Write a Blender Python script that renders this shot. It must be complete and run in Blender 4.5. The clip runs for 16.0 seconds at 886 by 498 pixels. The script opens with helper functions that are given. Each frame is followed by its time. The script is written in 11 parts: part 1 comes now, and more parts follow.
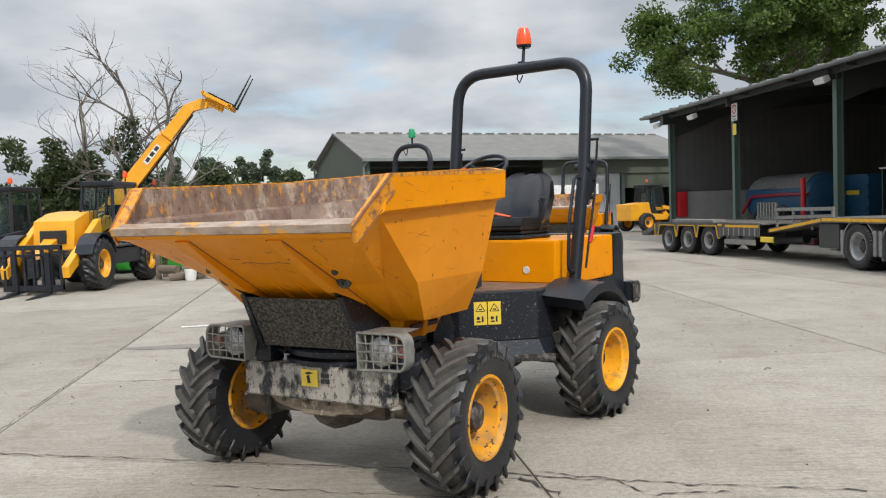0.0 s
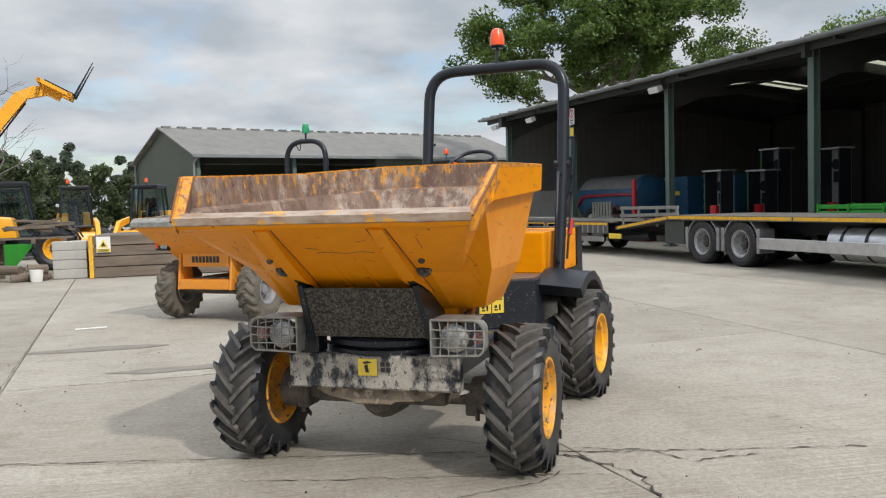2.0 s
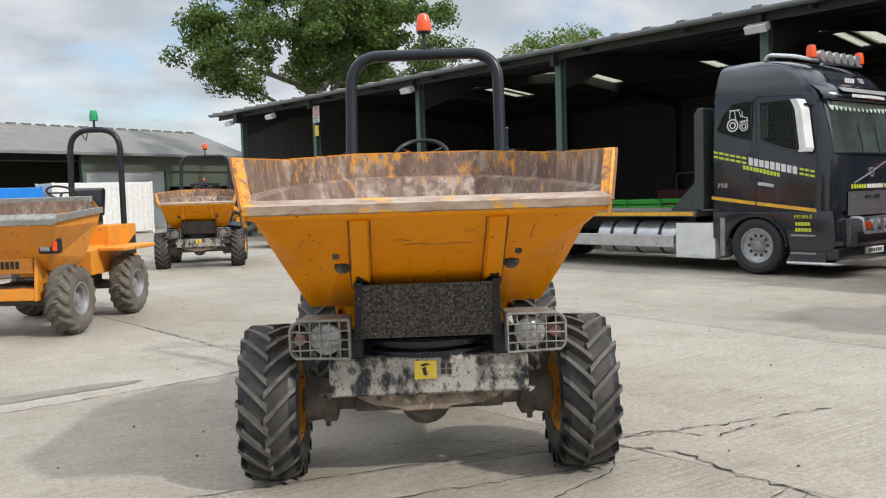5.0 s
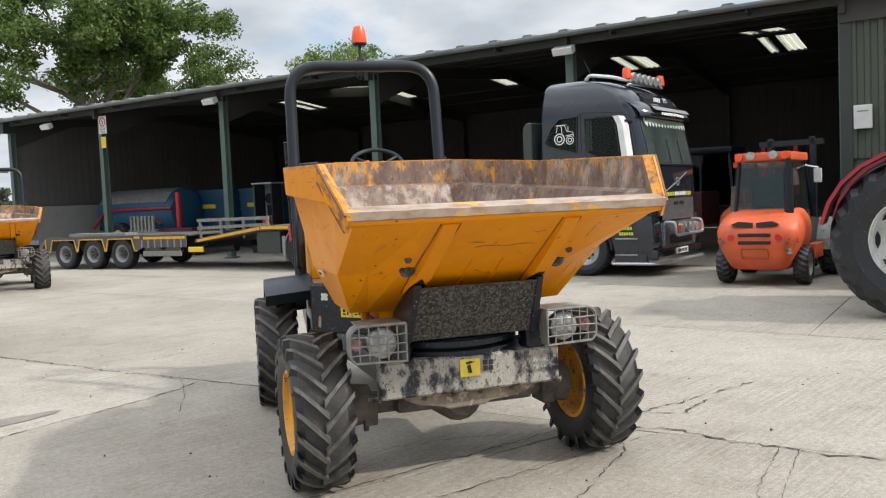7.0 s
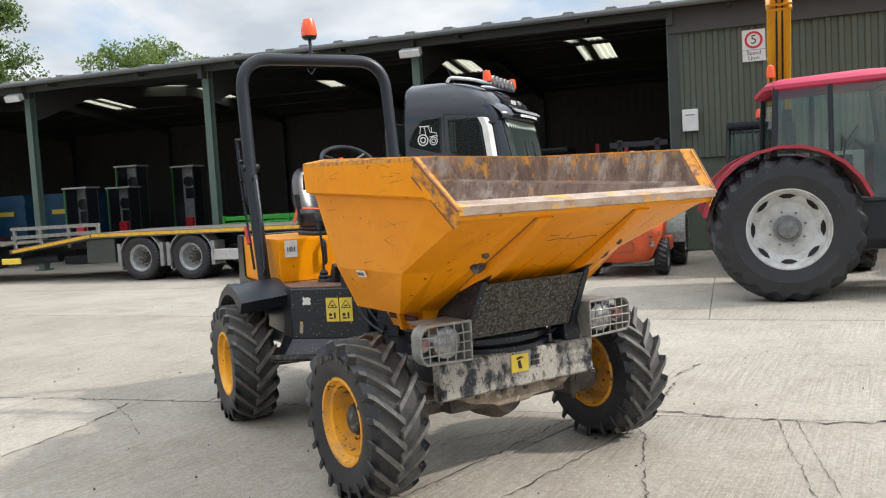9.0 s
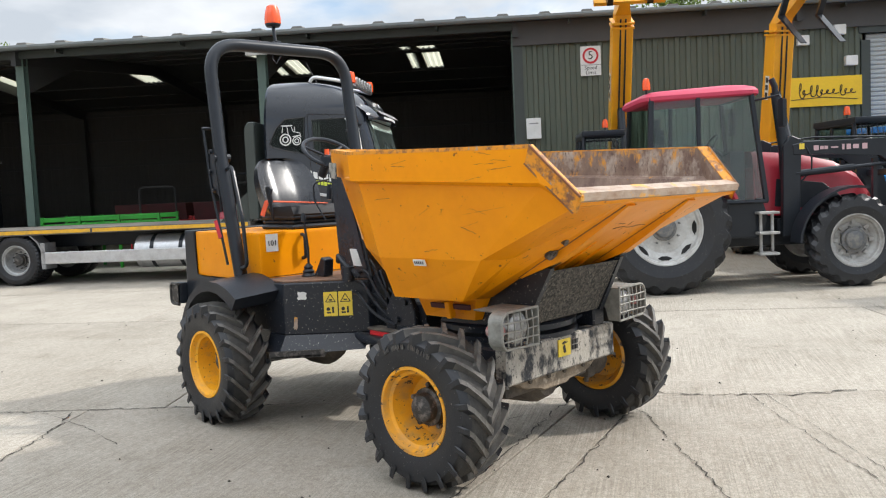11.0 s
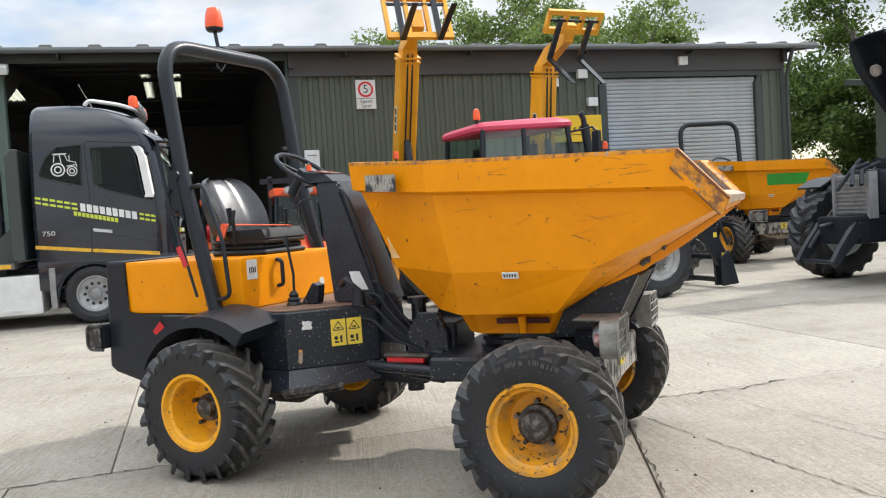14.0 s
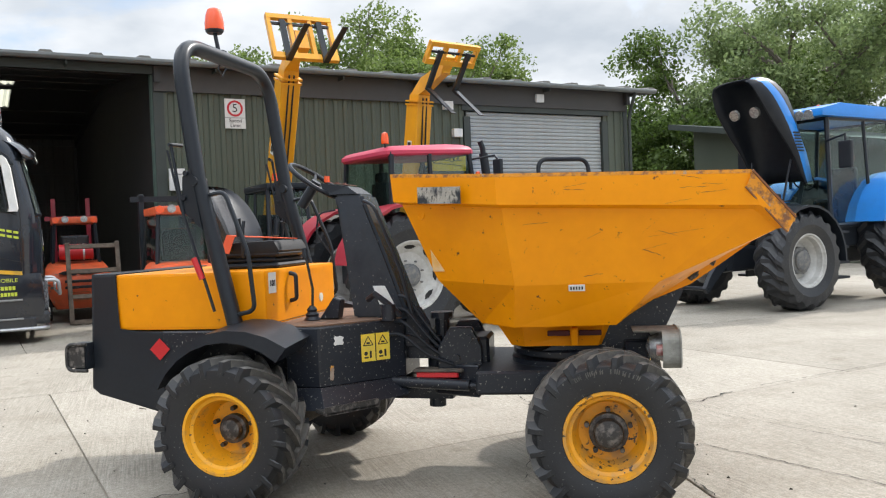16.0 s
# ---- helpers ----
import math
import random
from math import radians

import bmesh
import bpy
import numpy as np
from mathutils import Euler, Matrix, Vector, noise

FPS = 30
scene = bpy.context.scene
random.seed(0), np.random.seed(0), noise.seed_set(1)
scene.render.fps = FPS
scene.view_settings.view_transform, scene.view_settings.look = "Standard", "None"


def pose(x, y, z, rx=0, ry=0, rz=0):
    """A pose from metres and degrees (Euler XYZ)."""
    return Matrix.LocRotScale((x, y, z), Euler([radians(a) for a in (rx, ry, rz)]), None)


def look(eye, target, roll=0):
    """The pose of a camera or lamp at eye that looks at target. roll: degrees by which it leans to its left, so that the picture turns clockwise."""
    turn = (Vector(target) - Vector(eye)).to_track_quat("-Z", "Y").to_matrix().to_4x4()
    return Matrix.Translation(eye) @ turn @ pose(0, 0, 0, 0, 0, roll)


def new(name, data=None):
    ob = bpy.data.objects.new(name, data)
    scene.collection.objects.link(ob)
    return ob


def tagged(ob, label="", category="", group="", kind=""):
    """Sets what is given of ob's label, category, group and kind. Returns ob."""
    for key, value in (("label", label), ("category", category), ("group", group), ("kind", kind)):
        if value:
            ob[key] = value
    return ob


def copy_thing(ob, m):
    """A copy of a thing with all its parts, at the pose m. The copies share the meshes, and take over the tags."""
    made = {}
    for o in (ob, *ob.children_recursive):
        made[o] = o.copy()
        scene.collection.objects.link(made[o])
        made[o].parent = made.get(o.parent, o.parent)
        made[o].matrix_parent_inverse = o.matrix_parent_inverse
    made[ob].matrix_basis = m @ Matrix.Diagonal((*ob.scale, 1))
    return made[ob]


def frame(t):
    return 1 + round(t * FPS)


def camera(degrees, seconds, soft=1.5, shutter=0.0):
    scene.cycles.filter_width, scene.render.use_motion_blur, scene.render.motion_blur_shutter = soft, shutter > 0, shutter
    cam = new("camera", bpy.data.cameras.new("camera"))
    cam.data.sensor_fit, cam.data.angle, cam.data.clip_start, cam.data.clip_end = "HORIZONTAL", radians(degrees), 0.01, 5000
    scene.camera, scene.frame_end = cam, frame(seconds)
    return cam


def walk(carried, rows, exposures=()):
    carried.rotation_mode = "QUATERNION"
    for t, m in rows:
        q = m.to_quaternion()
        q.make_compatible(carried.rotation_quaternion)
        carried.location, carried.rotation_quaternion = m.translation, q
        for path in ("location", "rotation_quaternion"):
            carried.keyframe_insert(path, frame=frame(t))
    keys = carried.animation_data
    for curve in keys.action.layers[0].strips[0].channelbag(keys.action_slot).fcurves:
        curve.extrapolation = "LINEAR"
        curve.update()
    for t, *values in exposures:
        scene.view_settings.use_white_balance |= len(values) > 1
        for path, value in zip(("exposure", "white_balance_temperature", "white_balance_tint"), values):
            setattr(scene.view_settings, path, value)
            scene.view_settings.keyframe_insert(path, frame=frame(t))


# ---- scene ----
cam = camera(55.2, 16.0, 1.15)
PATH = [
    (0, (0.151, 0.126, 1.607), (0.087, 2.123, 1.512), -1.9),
    (0.5, (-0.203, 0.058, 1.599), (-0.152, 2.055, 1.5), -1.9),
    (1, (-0.568, 0.034, 1.587), (-0.405, 2.024, 1.483), -1.9),
    (1.5, (-0.92, 0.085, 1.6), (-0.648, 2.064, 1.491), -1.7),
    (2, (-1.3, 0.072, 1.601), (-0.924, 2.034, 1.491), -1.6),
    (2.5, (-1.629, 0.141, 1.589), (-1.155, 2.081, 1.479), -1.5),
    (3, (-1.933, 0.336, 1.613), (-1.357, 2.248, 1.5), -1.6),
    (3.5, (-2.281, 0.47, 1.597), (-1.597, 2.346, 1.478), -1.6),
    (4, (-2.569, 0.617, 1.589), (-1.771, 2.447, 1.462), -1.7),
    (4.2, (-2.663, 0.724, 1.585), (-1.818, 2.532, 1.453), -1.7),
    (6.3, (-4.019, 1.597, 1.61), (-2.684, 3.082, 1.498), -2.2),
    (6.5, (-4.174, 1.669, 1.622), (-2.799, 3.118, 1.507), -2.3),
    (7, (-4.407, 1.921, 1.597), (-2.94, 3.275, 1.479), -2.5),
    (7.5, (-4.572, 2.206, 1.616), (-3.021, 3.463, 1.493), -2.7),
    (8, (-4.873, 2.496, 1.634), (-3.245, 3.651, 1.51), -2.9),
    (8.5, (-5.032, 2.808, 1.61), (-3.339, 3.865, 1.482), -3.1),
    (9, (-5.164, 3.129, 1.625), (-3.415, 4.09, 1.49), -3.3),
    (9.2, (-5.273, 3.271, 1.605), (-3.502, 4.191, 1.47), -3.4),
    (11.3, (-5.78, 4.716, 1.605), (-3.829, 5.135, 1.467), -2.7),
    (11.5, (-5.747, 4.861, 1.608), (-3.786, 5.228, 1.476), -2.9),
    (12, (-5.745, 5.224, 1.599), (-3.763, 5.458, 1.474), -2.8),
    (12.5, (-5.809, 5.6, 1.599), (-3.816, 5.711, 1.48), -3.0),
    (13, (-5.708, 5.948, 1.593), (-3.712, 5.946, 1.479), -3.2),
    (13.5, (-5.69, 6.299, 1.579), (-3.696, 6.186, 1.473), -3.5),
    (14, (-5.694, 6.657, 1.565), (-3.709, 6.429, 1.473), -3.6),
    (14.5, (-5.58, 7.006, 1.57), (-3.612, 6.657, 1.488), -3.5),
    (15, (-5.574, 7.374, 1.55), (-3.629, 6.913, 1.48), -3.1),
    (15.5, (-5.545, 7.726, 1.54), (-3.629, 7.157, 1.485), -2.7),
    (16, (-5.393, 8.018, 1.539), (-3.507, 7.354, 1.495), -2.3),
]
EXPOSURE = [(0.0, 0.04), (2.5, 0.06), (4.0, 0.12), (7.0, 0.34), (9.0, 0.45), (12.5, 0.58), (16.0, 0.58)]
walk(cam, [(t, look(eye, target, roll)) for t, eye, target, roll in PATH], EXPOSURE)

# ---- world and sun ----
SUN_X, SUN_Y, SUN_UP = 0.39, -0.92, 0.86


def build_sky():
    world = bpy.data.worlds.new("sky")
    scene.world = world
    world.use_nodes = True
    nt = world.node_tree
    nt.nodes.clear()
    N, L = nt.nodes.new, nt.links.new
    sky = N("ShaderNodeTexSky")
    sky.sky_type, sky.sun_disc = "NISHITA", False
    sky.sun_elevation, sky.sun_rotation = radians(40.7), math.atan2(SUN_X, SUN_Y)
    sky.air_density, sky.dust_density = 1.0, 1.5
    coord = N("ShaderNodeTexCoord")
    sep = N("ShaderNodeSeparateXYZ")
    L(coord.outputs["Generated"], sep.inputs[0])
    # flat cloud layer: stretch the direction by its height
    up = N("ShaderNodeMath"); up.operation = "ADD"; up.inputs[1].default_value = 0.22
    L(sep.outputs["Z"], up.inputs[0])
    high = N("ShaderNodeMath"); high.operation = "MAXIMUM"; high.inputs[1].default_value = 0.08
    L(up.outputs[0], high.inputs[0])
    comb = N("ShaderNodeCombineXYZ")
    for n, ax in enumerate("XY"):
        d = N("ShaderNodeMath"); d.operation = "DIVIDE"
        L(sep.outputs[ax], d.inputs[0]); L(high.outputs[0], d.inputs[1]); L(d.outputs[0], comb.inputs[n])
    big = N("ShaderNodeTexNoise"); big.inputs["Scale"].default_value = 1.25; big.inputs["Detail"].default_value = 7.0
    big.inputs["Roughness"].default_value = 0.55; big.inputs["Distortion"].default_value = 0.3
    shade = N("ShaderNodeTexNoise"); shade.inputs["Scale"].default_value = 2.1; shade.inputs["Detail"].default_value = 5.0
    L(comb.outputs[0], big.inputs["Vector"])
    shift = N("ShaderNodeVectorMath"); shift.operation = "ADD"; shift.inputs[1].default_value = (3.1, 1.7, 0.4)
    L(comb.outputs[0], shift.inputs[0]); L(shift.outputs[0], shade.inputs["Vector"])
    cover = N("ShaderNodeValToRGB")
    cover.color_ramp.elements[0].position, cover.color_ramp.elements[1].position = 0.36, 0.50
    L(big.outputs["Fac"], cover.inputs[0])
    tone = N("ShaderNodeValToRGB")
    tone.color_ramp.elements[0].position, tone.color_ramp.elements[1].position = 0.36, 0.66
    tone.color_ramp.elements[0].color, tone.color_ramp.elements[1].color = (4.1, 4.5, 5.0, 1), (6.9, 7.1, 7.35, 1)
    L(shade.outputs["Fac"], tone.inputs[0])
    # clouds are brighter towards the sun
    aim = N("ShaderNodeVectorMath"); aim.operation = "DOT_PRODUCT"
    aim.inputs[1].default_value = Vector((SUN_X, SUN_Y, SUN_UP)).normalized()
    L(coord.outputs["Generated"], aim.inputs[0])
    near = N("ShaderNodeMapRange")
    near.inputs["From Min"].default_value, near.inputs["From Max"].default_value = -0.6, 0.9
    near.inputs["To Min"].default_value, near.inputs["To Max"].default_value = 0.80, 0.76
    L(aim.outputs["Value"], near.inputs["Value"])
    # thin cloud is brighter overhead than near the horizon
    over = N("ShaderNodeMapRange")
    over.inputs["From Min"].default_value, over.inputs["From Max"].default_value = 0.28, 1.0
    over.inputs["To Min"].default_value, over.inputs["To Max"].default_value = 1.0, 3.6
    L(sep.outputs["Z"], over.inputs["Value"])
    both = N("ShaderNodeMath"); both.operation = "MULTIPLY"
    L(near.outputs[0], both.inputs[0]); L(over.outputs[0], both.inputs[1])
    lit = N("ShaderNodeVectorMath"); lit.operation = "SCALE"
    L(tone.outputs[0], lit.inputs[0]); L(both.outputs[0], lit.inputs["Scale"])
    mix = N("ShaderNodeMix"); mix.data_type = "RGBA"
    L(cover.outputs[0], mix.inputs[0]); L(sky.outputs[0], mix.inputs[6]); L(lit.outputs[0], mix.inputs[7])
    bg = N("ShaderNodeBackground"); bg.inputs["Strength"].default_value = 0.135
    out = N("ShaderNodeOutputWorld")
    L(mix.outputs[2], bg.inputs[0]); L(bg.outputs[0], out.inputs[0])


build_sky()
sun = new("sun", bpy.data.lights.new("sun", "SUN"))
sun.data.energy, sun.data.angle, sun.data.color = 2.35, radians(2.0), (1.0, 0.958, 0.905)
sun.matrix_world = look((SUN_X * 50, SUN_Y * 50, SUN_UP * 50), (0, 0, 0))

# ---- materials ----
def material(name, colour, rough=0.6, metal=0.0, other=None, scale=6.0, amount=0.5, sharp=0.12, third=None, third_scale=30.0, third_amount=0.35,
             grain=0.06, bump=0.1, bump_scale=60.0, rough_other=None, stretch=(1, 1, 1), coat=0.0, spec=0.5):
    """A worn surface: a base colour, patches of a second, specks of a third, fine grain and relief."""
    mat = bpy.data.materials.new(name)
    mat.use_nodes = True
    nt = mat.node_tree
    N, L = nt.nodes.new, nt.links.new
    bsdf = nt.nodes["Principled BSDF"]
    coord, mapping = N("ShaderNodeTexCoord"), N("ShaderNodeMapping")
    mapping.inputs["Scale"].default_value = stretch
    L(coord.outputs["Object"], mapping.inputs[0])
    vec = mapping.outputs[0]

    def noise_at(s, detail=4.0):
        n = N("ShaderNodeTexNoise")
        n.inputs["Scale"].default_value, n.inputs["Detail"].default_value = s, detail
        n.inputs["Roughness"].default_value = 0.62
        L(vec, n.inputs["Vector"])
        return n.outputs["Fac"]

    def mask(fac, amount, sharp):
        r = N("ShaderNodeMapRange")
        mid = 0.72 - 0.44 * amount
        r.inputs["From Min"].default_value, r.inputs["From Max"].default_value = mid - sharp / 2, mid + sharp / 2
        L(fac, r.inputs["Value"])
        return r.outputs[0]

    def blend(fac, a, b, mode="MIX"):
        m = N("ShaderNodeMix")
        m.data_type, m.blend_type = "RGBA", mode
        for sock, v in ((m.inputs[0], fac), (m.inputs[6], a), (m.inputs[7], b)):
            if isinstance(v, tuple):
                sock.default_value = (*v, 1)
            elif isinstance(v, float):
                sock.default_value = v
            else:
                L(v, sock)
        return m.outputs[2]

    col = colour
    rough_link = None
    if other:
        k = mask(noise_at(scale, 6.0), amount, sharp)
        col = blend(k, col, other)
        if rough_other is not None:
            rr = N("ShaderNodeMapRange")
            rr.inputs["To Min"].default_value, rr.inputs["To Max"].default_value = rough, rough_other
            L(k, rr.inputs["Value"])
            rough_link = rr.outputs[0]
    if third:
        col = blend(mask(noise_at(third_scale, 3.0), third_amount, 0.06), col, third)
    if grain:
        g = N("ShaderNodeMapRange")
        g.inputs["To Min"].default_value, g.inputs["To Max"].default_value = 1 - 2.2 * grain, 1 + 2.2 * grain
        L(noise_at(bump_scale * 0.6, 5.0), g.inputs["Value"])
        gc = N("ShaderNodeCombineColor")
        for n in range(3):
            L(g.outputs[0], gc.inputs[n])
        col = blend(1.0, col, gc.outputs[0], "MULTIPLY")
    if isinstance(col, tuple):
        bsdf.inputs["Base Color"].default_value = (*col, 1)
    else:
        L(col, bsdf.inputs["Base Color"])
    bsdf.inputs["Roughness"].default_value, bsdf.inputs["Metallic"].default_value = rough, metal
    bsdf.inputs["Coat Weight"].default_value = coat
    bsdf.inputs["Specular IOR Level"].default_value = spec
    if rough_link:
        L(rough_link, bsdf.inputs["Roughness"])
    if bump:
        b = N("ShaderNodeBump")
        b.inputs["Strength"].default_value, b.inputs["Distance"].default_value = bump, 0.01
        L(noise_at(bump_scale), b.inputs["Height"])
        L(b.outputs[0], bsdf.inputs["Normal"])
    return mat


def glass_material(name, tint, rough=0.02, ior=1.5):
    mat = bpy.data.materials.new(name)
    mat.use_nodes = True
    nt = mat.node_tree
    out = nt.nodes["Material Output"]
    nt.nodes.remove(nt.nodes["Principled BSDF"])
    clear, shine, mix, fres = (nt.nodes.new(k) for k in ("ShaderNodeBsdfTransparent", "ShaderNodeBsdfGlossy", "ShaderNodeMixShader", "ShaderNodeLayerWeight"))
    clear.inputs[0].default_value = (*tint, 1)
    shine.inputs["Roughness"].default_value = rough
    fres.inputs["Blend"].default_value = 0.5
    power, scale = nt.nodes.new("ShaderNodeMath"), nt.nodes.new("ShaderNodeMath")
    power.operation, scale.operation = "POWER", "MULTIPLY_ADD"
    power.inputs[1].default_value = 4.0
    base = ((ior - 1) / (ior + 1)) ** 2
    scale.inputs[1].default_value, scale.inputs[2].default_value = 0.6, base
    nt.links.new(fres.outputs["Facing"], power.inputs[0])
    nt.links.new(power.outputs[0], scale.inputs[0])
    nt.links.new(scale.outputs[0], mix.inputs[0])
    nt.links.new(clear.outputs[0], mix.inputs[1])
    nt.links.new(shine.outputs[0], mix.inputs[2])
    nt.links.new(mix.outputs[0], out.inputs[0])
    return mat


def lining_material():
    """Bare steel inside of a skip: brown rust, dried cement, and yellow paint left towards the rim."""
    mat = bpy.data.materials.new("rusty_skip_lining")
    mat.use_nodes = True
    nt = mat.node_tree
    N, L = nt.nodes.new, nt.links.new
    bsdf = nt.nodes["Principled BSDF"]
    coord, sep = N("ShaderNodeTexCoord"), N("ShaderNodeSeparateXYZ")
    L(coord.outputs["Object"], sep.inputs[0])

    def tex(scale, detail, stretch):
        m, n = N("ShaderNodeMapping"), N("ShaderNodeTexNoise")
        m.inputs["Scale"].default_value = stretch
        n.inputs["Scale"].default_value, n.inputs["Detail"].default_value, n.inputs["Roughness"].default_value = scale, detail, 0.68
        L(coord.outputs["Object"], m.inputs[0]); L(m.outputs[0], n.inputs["Vector"])
        return n.outputs["Fac"]

    def step(value, lo, hi):
        r = N("ShaderNodeMapRange")
        r.inputs["From Min"].default_value, r.inputs["From Max"].default_value = lo, hi
        L(value, r.inputs["Value"])
        return r.outputs[0]

    def add(a, b, gain):
        m = N("ShaderNodeMath"); m.operation = "MULTIPLY_ADD"; m.inputs[1].default_value = gain
        L(b, m.inputs[0]); L(a, m.inputs[2])
        return m.outputs[0]

    def mix(fac, a, b):
        m = N("ShaderNodeMix"); m.data_type = "RGBA"
        L(fac, m.inputs[0])
        for k, v in ((6, a), (7, b)):
            if isinstance(v, tuple):
                m.inputs[k].default_value = (*v, 1)
            else:
                L(v, m.inputs[k])
        return m.outputs[2]
    col = mix(step(tex(7, 8.0, (1, 1, 0.45)), 0.40, 0.66), (0.135, 0.080, 0.058), (0.27, 0.185, 0.135))
    col = mix(step(tex(6, 10.0, (1, 1, 0.6)), 0.52, 0.66), col, (0.44, 0.36, 0.29))
    height = step(sep.outputs["Z"], 1.42, 1.85)
    paint = add(tex(15, 10.0, (1, 1, 0.5)), height, 0.16)
    col = mix(step(paint, 0.655, 0.76), col, (0.62, 0.27, 0.03))
    col = mix(step(tex(42, 6.0, (1, 1, 0.35)), 0.58, 0.68), col, (0.075, 0.042, 0.03))
    L(col, bsdf.inputs["Base Color"])
    bsdf.inputs["Roughness"].default_value = 0.62
    bump = N("ShaderNodeBump"); bump.inputs["Strength"].default_value, bump.inputs["Distance"].default_value = 0.5, 0.006
    L(tex(30, 6.0, (1, 1, 0.6)), bump.inputs["Height"]); L(bump.outputs[0], bsdf.inputs["Normal"])
    return mat


YELLOW = material("machine_yellow_paint", (0.86, 0.308, 0.0), 0.36, other=(0.77, 0.260, 0.0), scale=2.6, amount=0.45, sharp=0.4,
                  third=(0.13, 0.05, 0.025), third_scale=19, third_amount=0.045, grain=0.025, bump=0.05, bump_scale=26, rough_other=0.46, spec=0.26)
YELLOW_B = material("faded_orange_paint", (0.78, 0.28, 0.015), 0.5, other=(0.62, 0.25, 0.04), scale=2.5, amount=0.45, sharp=0.35,
                    third=(0.2, 0.12, 0.07), third_scale=14, third_amount=0.1, bump=0.05)
YELLOW_C = material("telehandler_yellow_paint", (0.85, 0.40, 0.015), 0.35, other=(0.7, 0.31, 0.02), scale=1.5, amount=0.4, sharp=0.4, grain=0.02, bump=0.02)
RIM_YELLOW = material("rim_yellow_paint", (0.82, 0.38, 0.012), 0.45, other=(0.32, 0.2, 0.1), scale=9, amount=0.22, sharp=0.2, third=(0.08, 0.06, 0.05),
                      third_scale=40, third_amount=0.12, bump=0.05)
RIM_WORN = material("worn_rim_paint", (0.76, 0.33, 0.010), 0.5, other=(0.40, 0.22, 0.07), scale=9, amount=0.40, sharp=0.22, third=(0.05, 0.04, 0.033),
                    third_scale=26, third_amount=0.24, bump=0.2)
RUST_IN = lining_material()
LIP = material("bare_worn_lip", (0.40, 0.31, 0.24), 0.5, other=(0.27, 0.17, 0.11), scale=13, amount=0.36, sharp=0.22, third=(0.62, 0.31, 0.05),
               third_scale=9, third_amount=0.27, grain=0.12, bump=0.4, bump_scale=40, metal=0.15, stretch=(0.6, 1, 1))
EDGE = material("chipped_rim_edge", (0.70, 0.27, 0.012), 0.5, other=(0.20, 0.085, 0.04), scale=24, amount=0.36, sharp=0.16, third=(0.38, 0.27, 0.18), third_scale=30, third_amount=0.16, bump=0.25)
BLACK = material("black_machine_paint", (0.014, 0.017, 0.024), 0.30, other=(0.017, 0.020, 0.027), scale=4, amount=0.45, sharp=0.3,
                 third=(0.26, 0.25, 0.22), third_scale=62, third_amount=0.13, bump=0.05, spec=0.35)
BLACK_C = material("black_clean_paint", (0.016, 0.019, 0.024), 0.3, other=(0.02, 0.024, 0.03), scale=3, amount=0.4, sharp=0.4, bump=0.03, spec=0.3)
PLASTIC = material("weathered_black_plastic", (0.013, 0.016, 0.022), 0.38, other=(0.022, 0.026, 0.032), scale=5, amount=0.4, sharp=0.4, bump=0.12, bump_scale=120, spec=0.3)
CAKED = material("concrete_caked_steel", (0.022, 0.021, 0.02), 0.8, other=(0.12, 0.108, 0.088), scale=52, amount=0.42, sharp=0.2, third=(0.22, 0.2, 0.165),
                 third_scale=95, third_amount=0.24, bump=1.0, bump_scale=70)
SCRAPED = material("scraped_grey_bumper", (0.36, 0.335, 0.29), 0.7, other=(0.022, 0.025, 0.03), scale=7.5, amount=0.44, sharp=0.09, third=(0.10, 0.095, 0.085),
                   third_scale=48, third_amount=0.28, grain=0.14, bump=0.6, bump_scale=45, stretch=(1.25, 1, 0.8))
CAGE = material("galvanised_lamp_guard", (0.30, 0.30, 0.27), 0.6, other=(0.17, 0.165, 0.15), scale=14, amount=0.4, sharp=0.3, bump=0.2, metal=0.3)
DIRTY = material("mud_caked_axle", (0.14, 0.115, 0.09), 0.9, other=(0.06, 0.052, 0.045), scale=9, amount=0.5, sharp=0.3, bump=0.6, bump_scale=40)
MUD = material("dried_brown_mud", (0.27, 0.215, 0.155), 0.95, other=(0.12, 0.095, 0.07), scale=8, amount=0.42, sharp=0.3, third=(0.36, 0.3, 0.23), third_scale=24, third_amount=0.3, bump=0.7, bump_scale=40)
RUBBER = material("tyre_rubber", (0.010, 0.0115, 0.015), 0.42, other=(0.018, 0.019, 0.021), scale=5, amount=0.42, sharp=0.4, third=(0.15, 0.145, 0.13), third_scale=60, third_amount=0.08, bump=0.15, bump_scale=70)
RUBBER_T = material("dusty_tread_gaps", (0.024, 0.024, 0.024), 0.8, other=(0.075, 0.069, 0.06), scale=7, amount=0.46, sharp=0.4, grain=0.1, bump=0.3, bump_scale=60)
RUBBER_W = material("dusty_tread_rubber", (0.040, 0.040, 0.040), 0.58, other=(0.145, 0.133, 0.115), scale=6, amount=0.44, sharp=0.4, grain=0.1, bump=0.3, bump_scale=60)
RUBBER_M = material("muddy_tyre_rubber", (0.085, 0.077, 0.063), 0.9, other=(0.16, 0.14, 0.11), scale=5, amount=0.5, sharp=0.35, bump=0.3, bump_scale=60)
HUB = material("oily_hub", (0.028, 0.026, 0.024), 0.55, other=(0.15, 0.135, 0.12), scale=22, amount=0.36, sharp=0.15, bump=0.4)
